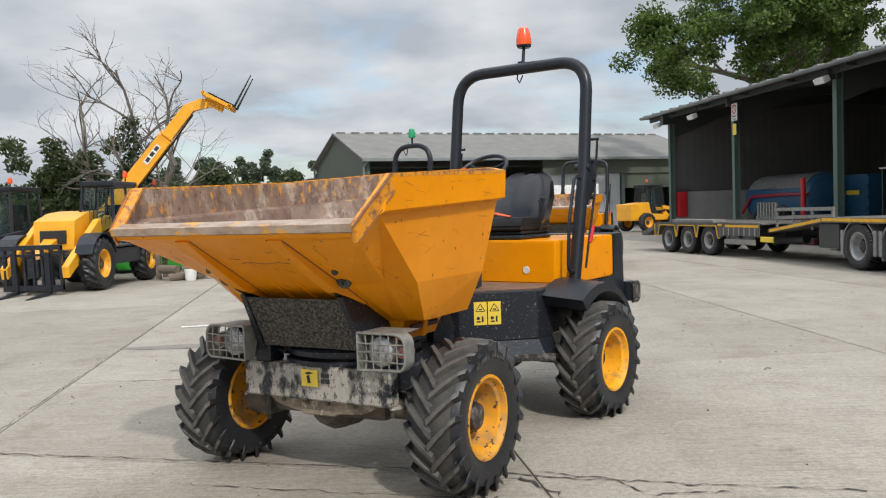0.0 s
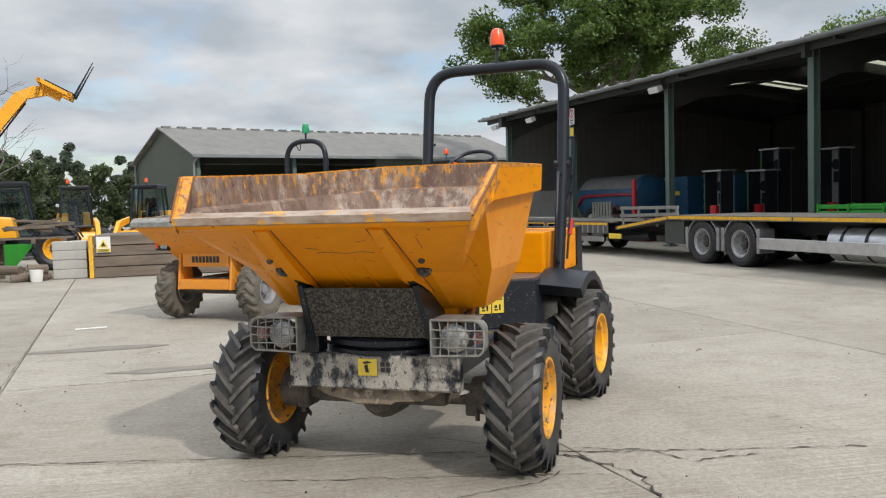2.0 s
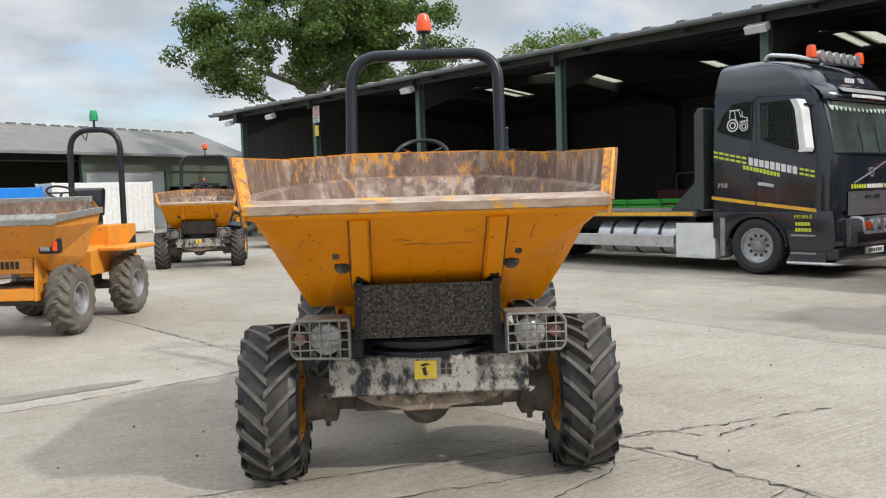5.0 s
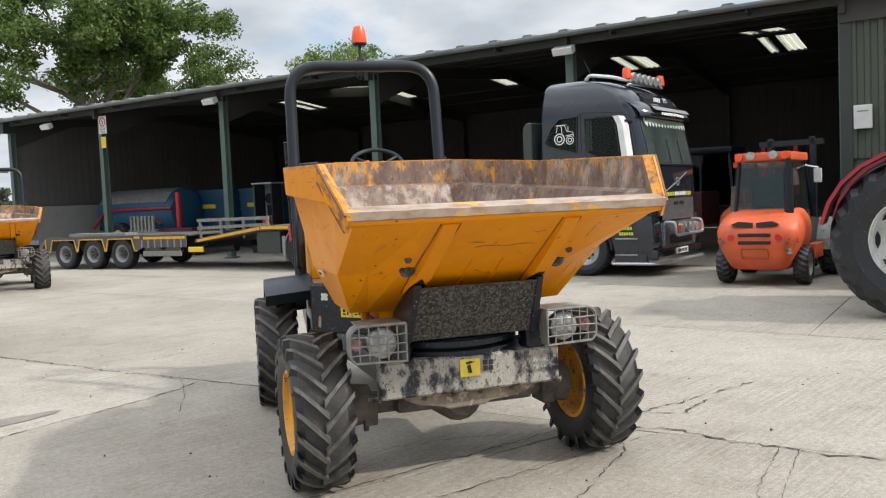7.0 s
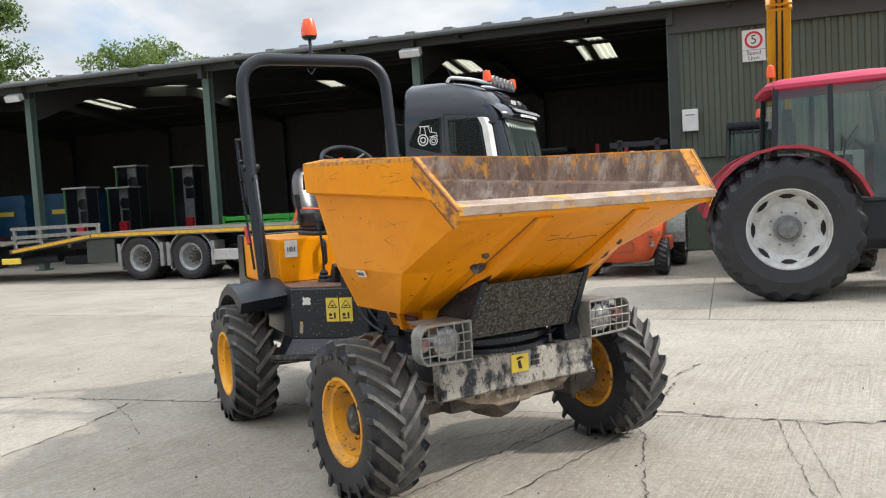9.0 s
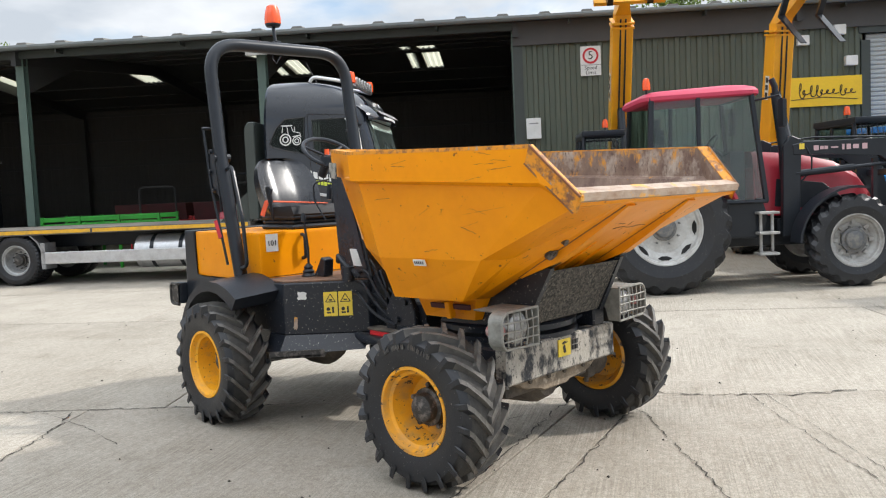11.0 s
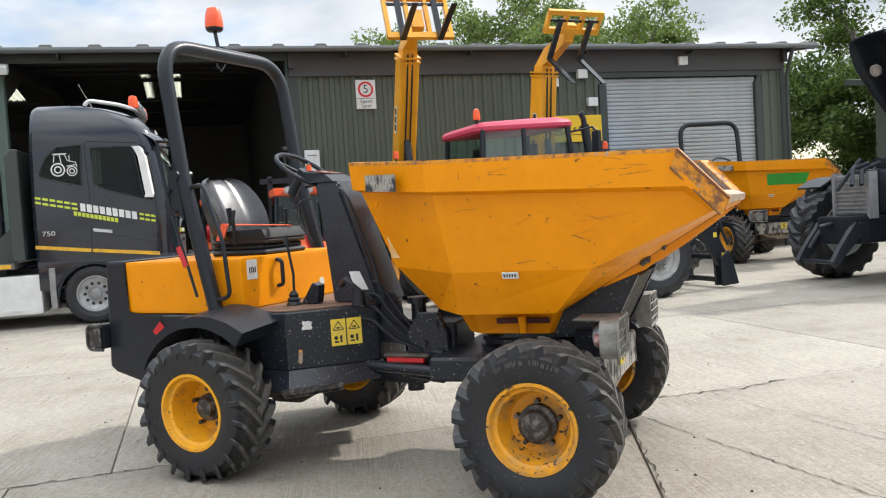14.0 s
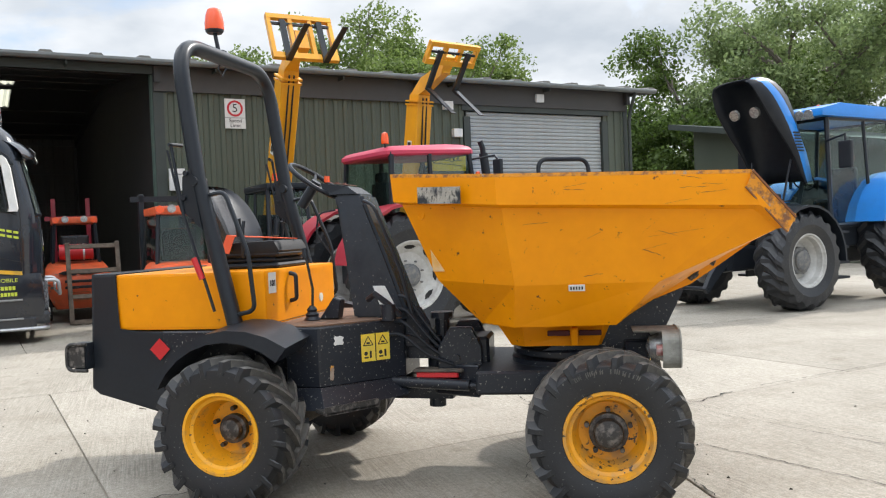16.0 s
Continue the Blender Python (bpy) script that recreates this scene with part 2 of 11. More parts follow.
VINYL = material("black_seat_vinyl", (0.012, 0.013, 0.016), 0.24, other=(0.020, 0.021, 0.025), scale=5, amount=0.4, sharp=0.4, bump=0.06, bump_scale=150, spec=0.6)
VINYL_R = material("worn_cushion_vinyl", (0.010, 0.011, 0.013), 0.6, other=(0.018, 0.018, 0.02), scale=8, amount=0.4, sharp=0.4, bump=0.2, bump_scale=90, spec=0.3)
BELT = material("orange_red_seat_belt", (0.72, 0.10, 0.03), 0.7, bump=0.2, bump_scale=200)
CONSOLE = material("chalky_black_console", (0.016, 0.020, 0.029), 0.26, other=(0.030, 0.036, 0.045), scale=4, amount=0.45, sharp=0.4, third=(0.2, 0.2, 0.19), third_scale=40, third_amount=0.06, bump=0.06)
RED_D = material("dull_dark_red_paint", (0.075, 0.010, 0.012), 0.6, other=(0.05, 0.012, 0.012), scale=3, amount=0.4, sharp=0.4)
RED = material("red_plastic", (0.55, 0.02, 0.025), 0.35)
RED_P = material("tractor_red_paint", (0.36, 0.012, 0.03), 0.45, other=(0.28, 0.012, 0.025), scale=2, amount=0.4, sharp=0.5, bump=0.02, coat=0.3)
ROOF_PINK = material("faded_red_cab_roof", (0.50, 0.035, 0.085), 0.5, other=(0.45, 0.04, 0.08), scale=2, amount=0.4, sharp=0.5, bump=0.03)
ORANGE = material("forklift_orange_paint", (0.72, 0.11, 0.03), 0.5, other=(0.5, 0.09, 0.03), scale=3, amount=0.4, sharp=0.35, third=(0.2, 0.13, 0.1),
                  third_scale=10, third_amount=0.14, bump=0.06)
BLUE_P = material("tractor_blue_paint", (0.015, 0.23, 0.70), 0.3, other=(0.015, 0.18, 0.56), scale=2, amount=0.4, sharp=0.5, bump=0.02, coat=0.3)
BLUE_D = material("dull_blue_paint", (0.020, 0.10, 0.20), 0.5, other=(0.016, 0.075, 0.15), scale=2, amount=0.5, sharp=0.4)
GREEN_P = material("bright_green_paint", (0.03, 0.32, 0.03), 0.45, other=(0.03, 0.24, 0.03), scale=3, amount=0.4, sharp=0.4)
TRUCK = material("truck_anthracite_paint", (0.014, 0.017, 0.024), 0.14, other=(0.018, 0.022, 0.030), scale=1.5, amount=0.5, sharp=0.5, grain=0.01, bump=0.0, coat=0.45, spec=0.5)
GREY_M = material("grey_machine_metal", (0.3, 0.3, 0.3), 0.5, other=(0.2, 0.2, 0.2), scale=5, amount=0.4, sharp=0.3, metal=0.3)
ALU = material("aluminium", (0.62, 0.63, 0.64), 0.35, other=(0.5, 0.5, 0.51), scale=6, amount=0.4, sharp=0.3, metal=0.7)
WHITE = material("white_paint", (0.75, 0.75, 0.73), 0.5, other=(0.6, 0.6, 0.57), scale=4, amount=0.35, sharp=0.4)
RIM_SILVER = material("silver_rim", (0.40, 0.41, 0.41), 0.45, other=(0.24, 0.235, 0.225), scale=8, amount=0.35, sharp=0.3, metal=0.4)
STICKER = material("yellow_sticker", (0.82, 0.6, 0.05), 0.5, other=(0.7, 0.52, 0.08), scale=12, amount=0.35, sharp=0.3)
INK = material("black_ink", (0.02, 0.02, 0.02), 0.5, grain=0, bump=0)
YELLOW_LINE = material("yellow_marking", (0.78, 0.42, 0.02), 0.5, other=(0.5, 0.3, 0.05), scale=8, amount=0.35, sharp=0.3)
LIME = material("lime_lettering", (0.55, 0.62, 0.05), 0.5, grain=0, bump=0)
RED_RING = material("sign_red", (0.6, 0.02, 0.03), 0.5, grain=0, bump=0)
BANNER = material("yellow_banner", (0.85, 0.55, 0.02), 0.55, other=(0.75, 0.47, 0.02), scale=2, amount=0.4, sharp=0.5)
LAMP_ORANGE = material("orange_beacon_lens", (0.85, 0.09, 0.01), 0.25, grain=0.02, bump=0.0, coat=0.5)
LAMP_GREEN = material("green_beacon_lens", (0.01, 0.28, 0.11), 0.25, grain=0.02, bump=0.0, coat=0.5)
LAMP_GLASS = material("ribbed_lamp_glass", (0.55, 0.55, 0.53), 0.2, other=(0.3, 0.3, 0.3), scale=30, amount=0.5, sharp=0.2, metal=0.5, bump=0.5, bump_scale=90)
MESH = material("polished_wire_mesh", (0.34, 0.35, 0.36), 0.35, other=(0.05, 0.05, 0.055), scale=70, amount=0.5, sharp=0.1, metal=0.6, bump=0.8, bump_scale=80)
GALV = material("galvanised_casing", (0.46, 0.48, 0.48), 0.4, other=(0.34, 0.355, 0.355), scale=5, amount=0.45, sharp=0.3, metal=0.4)
TRAILER = material("trailer_grey_paint", (0.065, 0.07, 0.072), 0.6, other=(0.11, 0.105, 0.095), scale=5, amount=0.45, sharp=0.3, bump=0.2)
# darker copy of the sheet lining, with the shed's inner shade in its colour
CLAD_SHADE = material("back_sheeting_painted_shade", (0.062, 0.060, 0.057), 0.7, other=(0.048, 0.046, 0.044), scale=0.6, amount=0.5, sharp=0.5, bump=0.03)
GREASE_AND_SHADE = material("black_grease_and_shade", (0.010, 0.009, 0.008), 0.5, other=(0.02, 0.015, 0.011), scale=20, amount=0.4, sharp=0.3, bump=0.4)
# rust of real scratches; also colours the painted shade lines beside the ribs
SCRATCH_AND_SHADE = material("rusty_scratch_and_shade", (0.20, 0.075, 0.03), 0.8, other=(0.22, 0.12, 0.06), scale=20, amount=0.4, sharp=0.3)
FADED = material("faded_sticker", (0.80, 0.55, 0.30), 0.5, other=(0.8, 0.42, 0.1), scale=14, amount=0.4, sharp=0.3)
DASH = material("red_brown_dash", (0.22, 0.085, 0.06), 0.55, other=(0.14, 0.06, 0.045), scale=9, amount=0.4, sharp=0.3)
# dark colour holds the shade under the shed roof
SOFFIT_SHADE = material("roof_underside_painted_shade", (0.045, 0.046, 0.046), 0.8, other=(0.035, 0.035, 0.034), scale=1.2, amount=0.5, sharp=0.4)
GLASS = glass_material("cab_glass", (0.70, 0.79, 0.76))
GLAZING = material("lorry_windscreen", (0.075, 0.095, 0.088), 0.06, other=(0.03, 0.04, 0.038), scale=1.4, amount=0.45, sharp=0.4, grain=0, bump=0, spec=0.8)
GLASS_D = glass_material("dark_cab_glass", (0.18, 0.2, 0.2))
GLASS_B = glass_material("teal_cab_glass", (0.74, 0.86, 0.84), 0.02, 1.9)
GLASS_T = glass_material("tractor_cab_glass", (0.60, 0.72, 0.68), 0.02, 2.1)
GLASS_L = glass_material("lorry_cab_glass", (0.55, 0.6, 0.58), 0.02, 1.3)
CLAD = material("green_sheet_cladding", (0.085, 0.10, 0.072), 0.55, other=(0.07, 0.082, 0.06), scale=0.8, amount=0.5, sharp=0.5, bump=0.03, stretch=(1, 1, 0.25))
CLAD_IN = material("dark_sheet_lining", (0.15, 0.145, 0.137), 0.6, other=(0.11, 0.107, 0.102), scale=0.6, amount=0.5, sharp=0.5, bump=0.03)
FLASH = material("dark_green_flashing", (0.045, 0.055, 0.048), 0.5, other=(0.035, 0.042, 0.038), scale=2, amount=0.4, sharp=0.4)
COLUMN = material("green_steel_column", (0.10, 0.15, 0.12), 0.5, other=(0.08, 0.12, 0.10), scale=2, amount=0.5, sharp=0.4)
GUTTER = material("grey_gutter", (0.2, 0.22, 0.22), 0.45, other=(0.15, 0.165, 0.165), scale=2, amount=0.4, sharp=0.4)
ROOF = material("fibre_cement_roof", (0.20, 0.195, 0.18), 0.9, other=(0.15, 0.148, 0.135), scale=1.2, amount=0.5, sharp=0.4, bump=0.2)
STEEL_D = material("dark_red_oxide_steel", (0.05, 0.05, 0.05), 0.7)
FASCIA = material("dark_fascia_sheet", (0.062, 0.058, 0.054), 0.55, other=(0.05, 0.047, 0.044), scale=1.5, amount=0.5, sharp=0.4)
SHUTTER = material("grey_shutter_slat", (0.42, 0.44, 0.44), 0.5, other=(0.35, 0.37, 0.37), scale=3, amount=0.4, sharp=0.4, metal=0.1)
BLOCKWORK = material("pale_wall_panel", (0.42, 0.41, 0.38), 0.8, other=(0.34, 0.33, 0.30), scale=1.5, amount=0.4, sharp=0.4)
WOOD = material("weathered_sleeper_timber", (0.19, 0.15, 0.115), 0.85, other=(0.11, 0.085, 0.065), scale=3, amount=0.5, sharp=0.3, bump=0.4, stretch=(0.3, 3, 3))
DECK = material("worn_trailer_deck", (0.15, 0.135, 0.115), 0.85, other=(0.085, 0.078, 0.066), scale=3, amount=0.5, sharp=0.3, bump=0.3)
BARK = material("bark", (0.13, 0.105, 0.085), 0.9, other=(0.2, 0.18, 0.16), scale=4, amount=0.4, sharp=0.3, bump=0.6, bump_scale=20)
DEADWOOD = material("bleached_dead_wood", (0.15, 0.13, 0.112), 0.9, other=(0.09, 0.078, 0.068), scale=4, amount=0.4, sharp=0.3, bump=0.4, bump_scale=20)


def leaf_material(name, a, b):
    mat = bpy.data.materials.new(name)
    mat.use_nodes = True
    nt = mat.node_tree
    bsdf = nt.nodes["Principled BSDF"]
    geo, ramp = nt.nodes.new("ShaderNodeNewGeometry"), nt.nodes.new("ShaderNodeValToRGB")
    ramp.color_ramp.elements[0].color, ramp.color_ramp.elements[1].color = (*a, 1), (*b, 1)
    nt.links.new(geo.outputs["Random Per Island"], ramp.inputs[0])
    nt.links.new(ramp.outputs[0], bsdf.inputs["Base Color"])
    bsdf.inputs["Roughness"].default_value = 0.55
    bsdf.inputs["Transmission Weight"].default_value = 0.0
    tr, add = nt.nodes.new("ShaderNodeBsdfTranslucent"), nt.nodes.new("ShaderNodeMixShader")
    nt.links.new(ramp.outputs[0], tr.inputs[0])
    add.inputs[0].default_value = 0.48
    nt.links.new(bsdf.outputs[0], add.inputs[1])
    nt.links.new(tr.outputs[0], add.inputs[2])
    nt.links.new(add.outputs[0], nt.nodes["Material Output"].inputs[0])
    return mat


LEAF = leaf_material("green_leaf", (0.042, 0.078, 0.014), (0.145, 0.22, 0.045))
LEAF_L = leaf_material("pale_green_leaf", (0.09, 0.14, 0.03), (0.22, 0.30, 0.08))
# green raised above leaf colour to carry back-light and haze
LEAF_BACKLIT = leaf_material("backlit_hazy_leaf", (0.11, 0.16, 0.06), (0.30, 0.38, 0.16))
LEAF_W = leaf_material("woodland_leaf", (0.035, 0.052, 0.02), (0.10, 0.13, 0.05))
# far leaves: distance haze is mixed into the colour
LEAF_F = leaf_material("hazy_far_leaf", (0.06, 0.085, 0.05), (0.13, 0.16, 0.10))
LEAF_D = leaf_material("dark_green_leaf", (0.015, 0.03, 0.008), (0.055, 0.085, 0.022))


def concrete_material():
    mat = bpy.data.materials.new("yard_concrete")
    mat.use_nodes = True
    nt = mat.node_tree
    N, L = nt.nodes.new, nt.links.new
    bsdf = nt.nodes["Principled BSDF"]
    geo, info = N("ShaderNodeNewGeometry"), N("ShaderNodeObjectInfo")

    def tex(scale, detail=5.0, stretch=None):
        n = N("ShaderNodeTexNoise")
        n.inputs["Scale"].default_value, n.inputs["Detail"].default_value, n.inputs["Roughness"].default_value = scale, detail, 0.65
        if stretch:
            m = N("ShaderNodeMapping")
            m.inputs["Rotation"].default_value = (0, 0, radians(-9.9))
            m.inputs["Scale"].default_value = stretch
            L(geo.outputs["Position"], m.inputs[0]); L(m.outputs[0], n.inputs["Vector"])
        else:
            L(geo.outputs["Position"], n.inputs["Vector"])
        return n.outputs["Fac"]

    def ramp(fac, p0, p1, c0, c1):
        r = N("ShaderNodeValToRGB")
        r.color_ramp.elements[0].position, r.color_ramp.elements[1].position = p0, p1
        r.color_ramp.elements[0].color, r.color_ramp.elements[1].color = (*c0, 1), (*c1, 1)
        L(fac, r.inputs[0])
        return r.outputs[0]

    def mul(a, b, fac=1.0):
        m = N("ShaderNodeMix")
        m.data_type, m.blend_type = "RGBA", "MULTIPLY"
        m.inputs[0].default_value = fac
        L(a, m.inputs[6]); L(b, m.inputs[7])
        return m.outputs[2]

    col = ramp(tex(0.45, 4.0), 0.3, 0.72, (0.315, 0.287, 0.243), (0.410, 0.378, 0.328))
    col = mul(col, ramp(tex(2.2, 9.0), 0.34, 0.50, (0.80, 0.785, 0.76), (1, 1, 1)), 0.55)
    col = mul(col, ramp(tex(120, 3.0), 0.34, 0.64, (0.72, 0.71, 0.69), (1.12, 1.12, 1.12)))
    col = mul(col, ramp(tex(24, 8.0), 0.38, 0.60, (0.82, 0.81, 0.79), (1.07, 1.07, 1.07)), 0.85)
    # brushed ribs, running out from the shed, worn away in places
    brush = ramp(tex(30, 4.0, (0.05, 2.4, 1.0)), 0.40, 0.58, (0.74, 0.73, 0.71), (1.05, 1.05, 1.05))
    worn = ramp(tex(0.7, 5.0), 0.40, 0.58, (0.1, 0.1, 0.1), (0.9, 0.9, 0.9))
    ribbed = N("ShaderNodeMix"); ribbed.data_type, ribbed.blend_type = "RGBA", "MULTIPLY"
    L(worn, ribbed.inputs[0]); L(col, ribbed.inputs[6]); L(brush, ribbed.inputs[7])
    col = ribbed.outputs[2]
    # tyre-darkened lanes, damp marks and slab to slab difference
    col = mul(col, ramp(tex(0.8, 9.0, (1.0, 0.25, 1.0)), 0.30, 0.46, (0.80, 0.78, 0.75), (1, 1, 1)), 0.7)
    col = mul(col, ramp(tex(1.3, 10.0), 0.60, 0.66, (1, 1, 1), (0.80, 0.785, 0.76)), 0.8)
    col = mul(col, ramp(info.outputs["Random"], 0.0, 1.0, (0.90, 0.89, 0.87), (1.06, 1.06, 1.05)))
    # small dark pits and pale grit
    dots = N("ShaderNodeTexVoronoi"); dots.inputs["Scale"].default_value = 9.0
    L(geo.outputs["Position"], dots.inputs["Vector"])
    col = mul(col, ramp(dots.outputs["Distance"], 0.025, 0.06, (0.5, 0.48, 0.45), (1, 1, 1)), 0.8)
    grit = N("ShaderNodeTexVoronoi"); grit.inputs["Scale"].default_value = 23.0
    L(geo.outputs["Position"], grit.inputs["Vector"])
    col = mul(col, ramp(grit.outputs["Distance"], 0.05, 0.09, (1.35, 1.35, 1.33), (1, 1, 1)), 0.8)
    L(col, bsdf.inputs["Base Color"])
    bsdf.inputs["Roughness"].default_value = 0.88
    bump = N("ShaderNodeBump"); bump.inputs["Strength"].default_value, bump.inputs["Distance"].default_value = 0.35, 0.01
    b2 = N("ShaderNodeBump"); b2.inputs["Strength"].default_value, b2.inputs["Distance"].default_value = 0.5, 0.005
    L(tex(38, 4.0), bump.inputs["Height"])
    L(tex(30, 4.0, (0.05, 2.4, 1.0)), b2.inputs["Height"]); L(bump.outputs[0], b2.inputs["Normal"])
    L(b2.outputs[0], bsdf.inputs["Normal"])
    return mat


CONCRETE = concrete_material()
CRACK = material("dirt_filled_crack", (0.062, 0.053, 0.042), 0.95, other=(0.03, 0.027, 0.022), scale=9, amount=0.5, sharp=0.3, bump=0.0)
STAIN = material("damp_concrete_patch", (0.24, 0.215, 0.18), 0.85, other=(0.17, 0.15, 0.125), scale=5, amount=0.5, sharp=0.4, bump=0.3)

GREY_D = material("grey_hub_metal", (0.11, 0.115, 0.12), 0.5, other=(0.2, 0.19, 0.17), scale=14, amount=0.4, sharp=0.2)
PINK_MARK = material("faded_pink_lettering", (0.55, 0.36, 0.38), 0.5, grain=0, bump=0)
RED_MARK = material("faded_red_lettering", (0.45, 0.12, 0.14), 0.5, grain=0, bump=0)
RIM_PALE = material("pale_rim_paint", (0.52, 0.52, 0.50), 0.55, other=(0.36, 0.345, 0.32), scale=7, amount=0.38, sharp=0.3, bump=0.1)
RIM_GREY = material("dusty_white_rim", (0.40, 0.40, 0.385), 0.6, other=(0.22, 0.205, 0.185), scale=7, amount=0.42, sharp=0.35, bump=0.1)

# ---- building helpers ----
I4 = Matrix.Identity(4)


def thing(name, m, label, category, group="", kind=""):
    ob = new(name)
    ob.matrix_basis = m
    ob.empty_display_size = 0.2
    return tagged(ob, label, category, group, kind)


def mesh_of(name, bm, mat, smooth=False):
    me = bpy.data.meshes.new(name)
    bmesh.ops.recalc_face_normals(bm, faces=bm.faces)
    if smooth:
        for f in bm.faces:
            f.smooth = True
        for e in bm.edges:
            if len(e.link_faces) == 2 and e.calc_face_angle(0) > 0.6:
                e.smooth = False
    bm.to_mesh(me)
    bm.free()
    for m in mat if isinstance(mat, (list, tuple)) else [mat]:
        me.materials.append(m)
    return me


def use(name, me, parent, m=I4, label=""):
    ob = new(name, me)
    ob.parent = parent
    ob.matrix_basis = m
    if label:
        ob["label"] = label
    return ob


def part(name, bm, mat, parent, label="", smooth=False, m=I4):
    return use(name, mesh_of(name, bm, mat, smooth), parent, m, label)


def islands(name, bm, mat, parent, label="", smooth=False, m=I4):
    """Every loose piece of a bmesh becomes a part of its own."""
    bm.verts.index_update()
    seen, out = set(), []
    for v in bm.verts:
        if v in seen:
            continue
        stack, mine = [v], []
        seen.add(v)
        while stack:
            q = stack.pop()
            mine.append(q)
            for e in q.link_edges:
                o = e.other_vert(q)
                if o not in seen:
                    seen.add(o)
                    stack.append(o)
        one = B()
        twin = {q: one.verts.new(q.co) for q in mine}
        for f in {f for q in mine for f in q.link_faces}:
            one.faces.new([twin[q] for q in f.verts])
        out.append(part(name, one, mat, parent, label, smooth, m))
    bm.free()
    return out


def B():
    return bmesh.new()


def box(bm, x0, x1, y0, y1, z0, z1, bevel=0.0, m=I4):
    vs = [bm.verts.new(m @ Vector((x, y, z))) for z in (z0, z1) for y in (y0, y1) for x in (x0, x1)]
    fs = [bm.faces.new([vs[i] for i in q]) for q in ((0, 2, 3, 1), (4, 5, 7, 6), (0, 1, 5, 4), (2, 6, 7, 3), (0, 4, 6, 2), (1, 3, 7, 5))]
    if bevel:
        es = list({e for f in fs for e in f.edges})
        bmesh.ops.bevel(bm, geom=es, offset=bevel, segments=1 if bevel < 0.02 else 2, affect="EDGES", profile=0.7)
    return bm


def hull(bm, sections, caps=True):
    """Skin over a row of sections with the same number of points each (closed loops)."""
    rings = [[bm.verts.new(p) for p in s] for s in sections]
    n = len(rings[0])
    for a, b in zip(rings, rings[1:]):
        for i in range(n):
            q = [a[i], a[(i + 1) % n], b[(i + 1) % n], b[i]]
            bm.faces.new(q)
    if caps:
        bm.faces.new(rings[0][::-1])
        bm.faces.new(rings[-1])
    return rings


def prism(bm, outline, x0, x1, axis="x", bevel=0.0, m=I4):
    """Extrude an outline between two places along an axis. Outline pairs: x -> (y, z), y -> (x, z), z -> (x, y)."""
    def at(p, w):
        return m @ Vector({"x": (w, *p), "y": (p[0], w, p[1]), "z": (*p, w)}[axis])
    before = set(bm.faces)
    hull(bm, [[at(p, x0) for p in outline], [at(p, x1) for p in outline]])
    if bevel:
        es = list({e for f in bm.faces if f not in before for e in f.edges})
        bmesh.ops.bevel(bm, geom=es, offset=bevel, segments=1 if bevel < 0.02 else 2, affect="EDGES", profile=0.7)
    return bm


def cyl(bm, a, b, r0, r1=None, n=12, caps=True):
    a, b = Vector(a), Vector(b)
    r1 = r0 if r1 is None else r1
    d = (b - a).normalized()
    s = d.orthogonal().normalized()
    u = d.cross(s)
    hull(bm, [[p + (s * math.cos(k * math.tau / n) + u * math.sin(k * math.tau / n)) * r for k in range(n)] for p, r in ((a, r0), (b, r1))], caps)
    return bm


def tube(bm, pts, r, n=8, taper=None):
    """A pipe along points; taper: radius at the end."""
    pts = [Vector(p) for p in pts]
    rings, side = [], None
    for i, p in enumerate(pts):
        d = (pts[min(i + 1, len(pts) - 1)] - pts[max(i - 1, 0)]).normalized()
        side = (side - d * side.dot(d)).normalized() if side else d.orthogonal().normalized()
        u = d.cross(side)
        rr = r if taper is None else r + (taper - r) * i / (len(pts) - 1)
        rings.append([p + (side * math.cos(k * math.tau / n) + u * math.sin(k * math.tau / n)) * rr for k in range(n)])
    hull(bm, rings)
    return bm


def bend(pts, radius, steps=6):
    """Round the corners of a polyline."""
    pts = [Vector(p) for p in pts]
    out = [pts[0]]
    for a, b, c in zip(pts, pts[1:], pts[2:]):
        p, q = b + (a - b).normalized() * radius, b + (c - b).normalized() * radius
        for k in range(steps + 1):
            t = k / steps
            out.append(p * (1 - t) ** 2 + b * 2 * t * (1 - t) + q * t * t)
    out.append(pts[-1])
    return out


def lathe(bm, profile, n=32, axis="x", m=I4):
    """Turn (radius, along) pairs round an axis."""
    rings = []
    for k in range(n):
        a = k * math.tau / n
        c, s = math.cos(a), math.sin(a)
        rings.append([bm.verts.new(m @ Vector({"x": (w, r * c, r * s), "y": (r * s, w, r * c), "z": (r * c, r * s, w)}[axis])) for r, w in profile])
    for k in range(n):
        a, b = rings[k], rings[(k + 1) % n]
        for i in range(len(profile) - 1):
            bm.faces.new((a[i], a[i + 1], b[i + 1], b[i]))
    return bm


def plate(bm, pts, thick, normal=None):
    """A flat sheet of some thickness from its corner points."""
    pts = [Vector(p) for p in pts]
    n = Vector(normal) if normal else (pts[1] - pts[0]).cross(pts[2] - pts[0])
    n = n.normalized() * thick
    hull(bm, [pts, [p + n for p in pts]])
    return bm


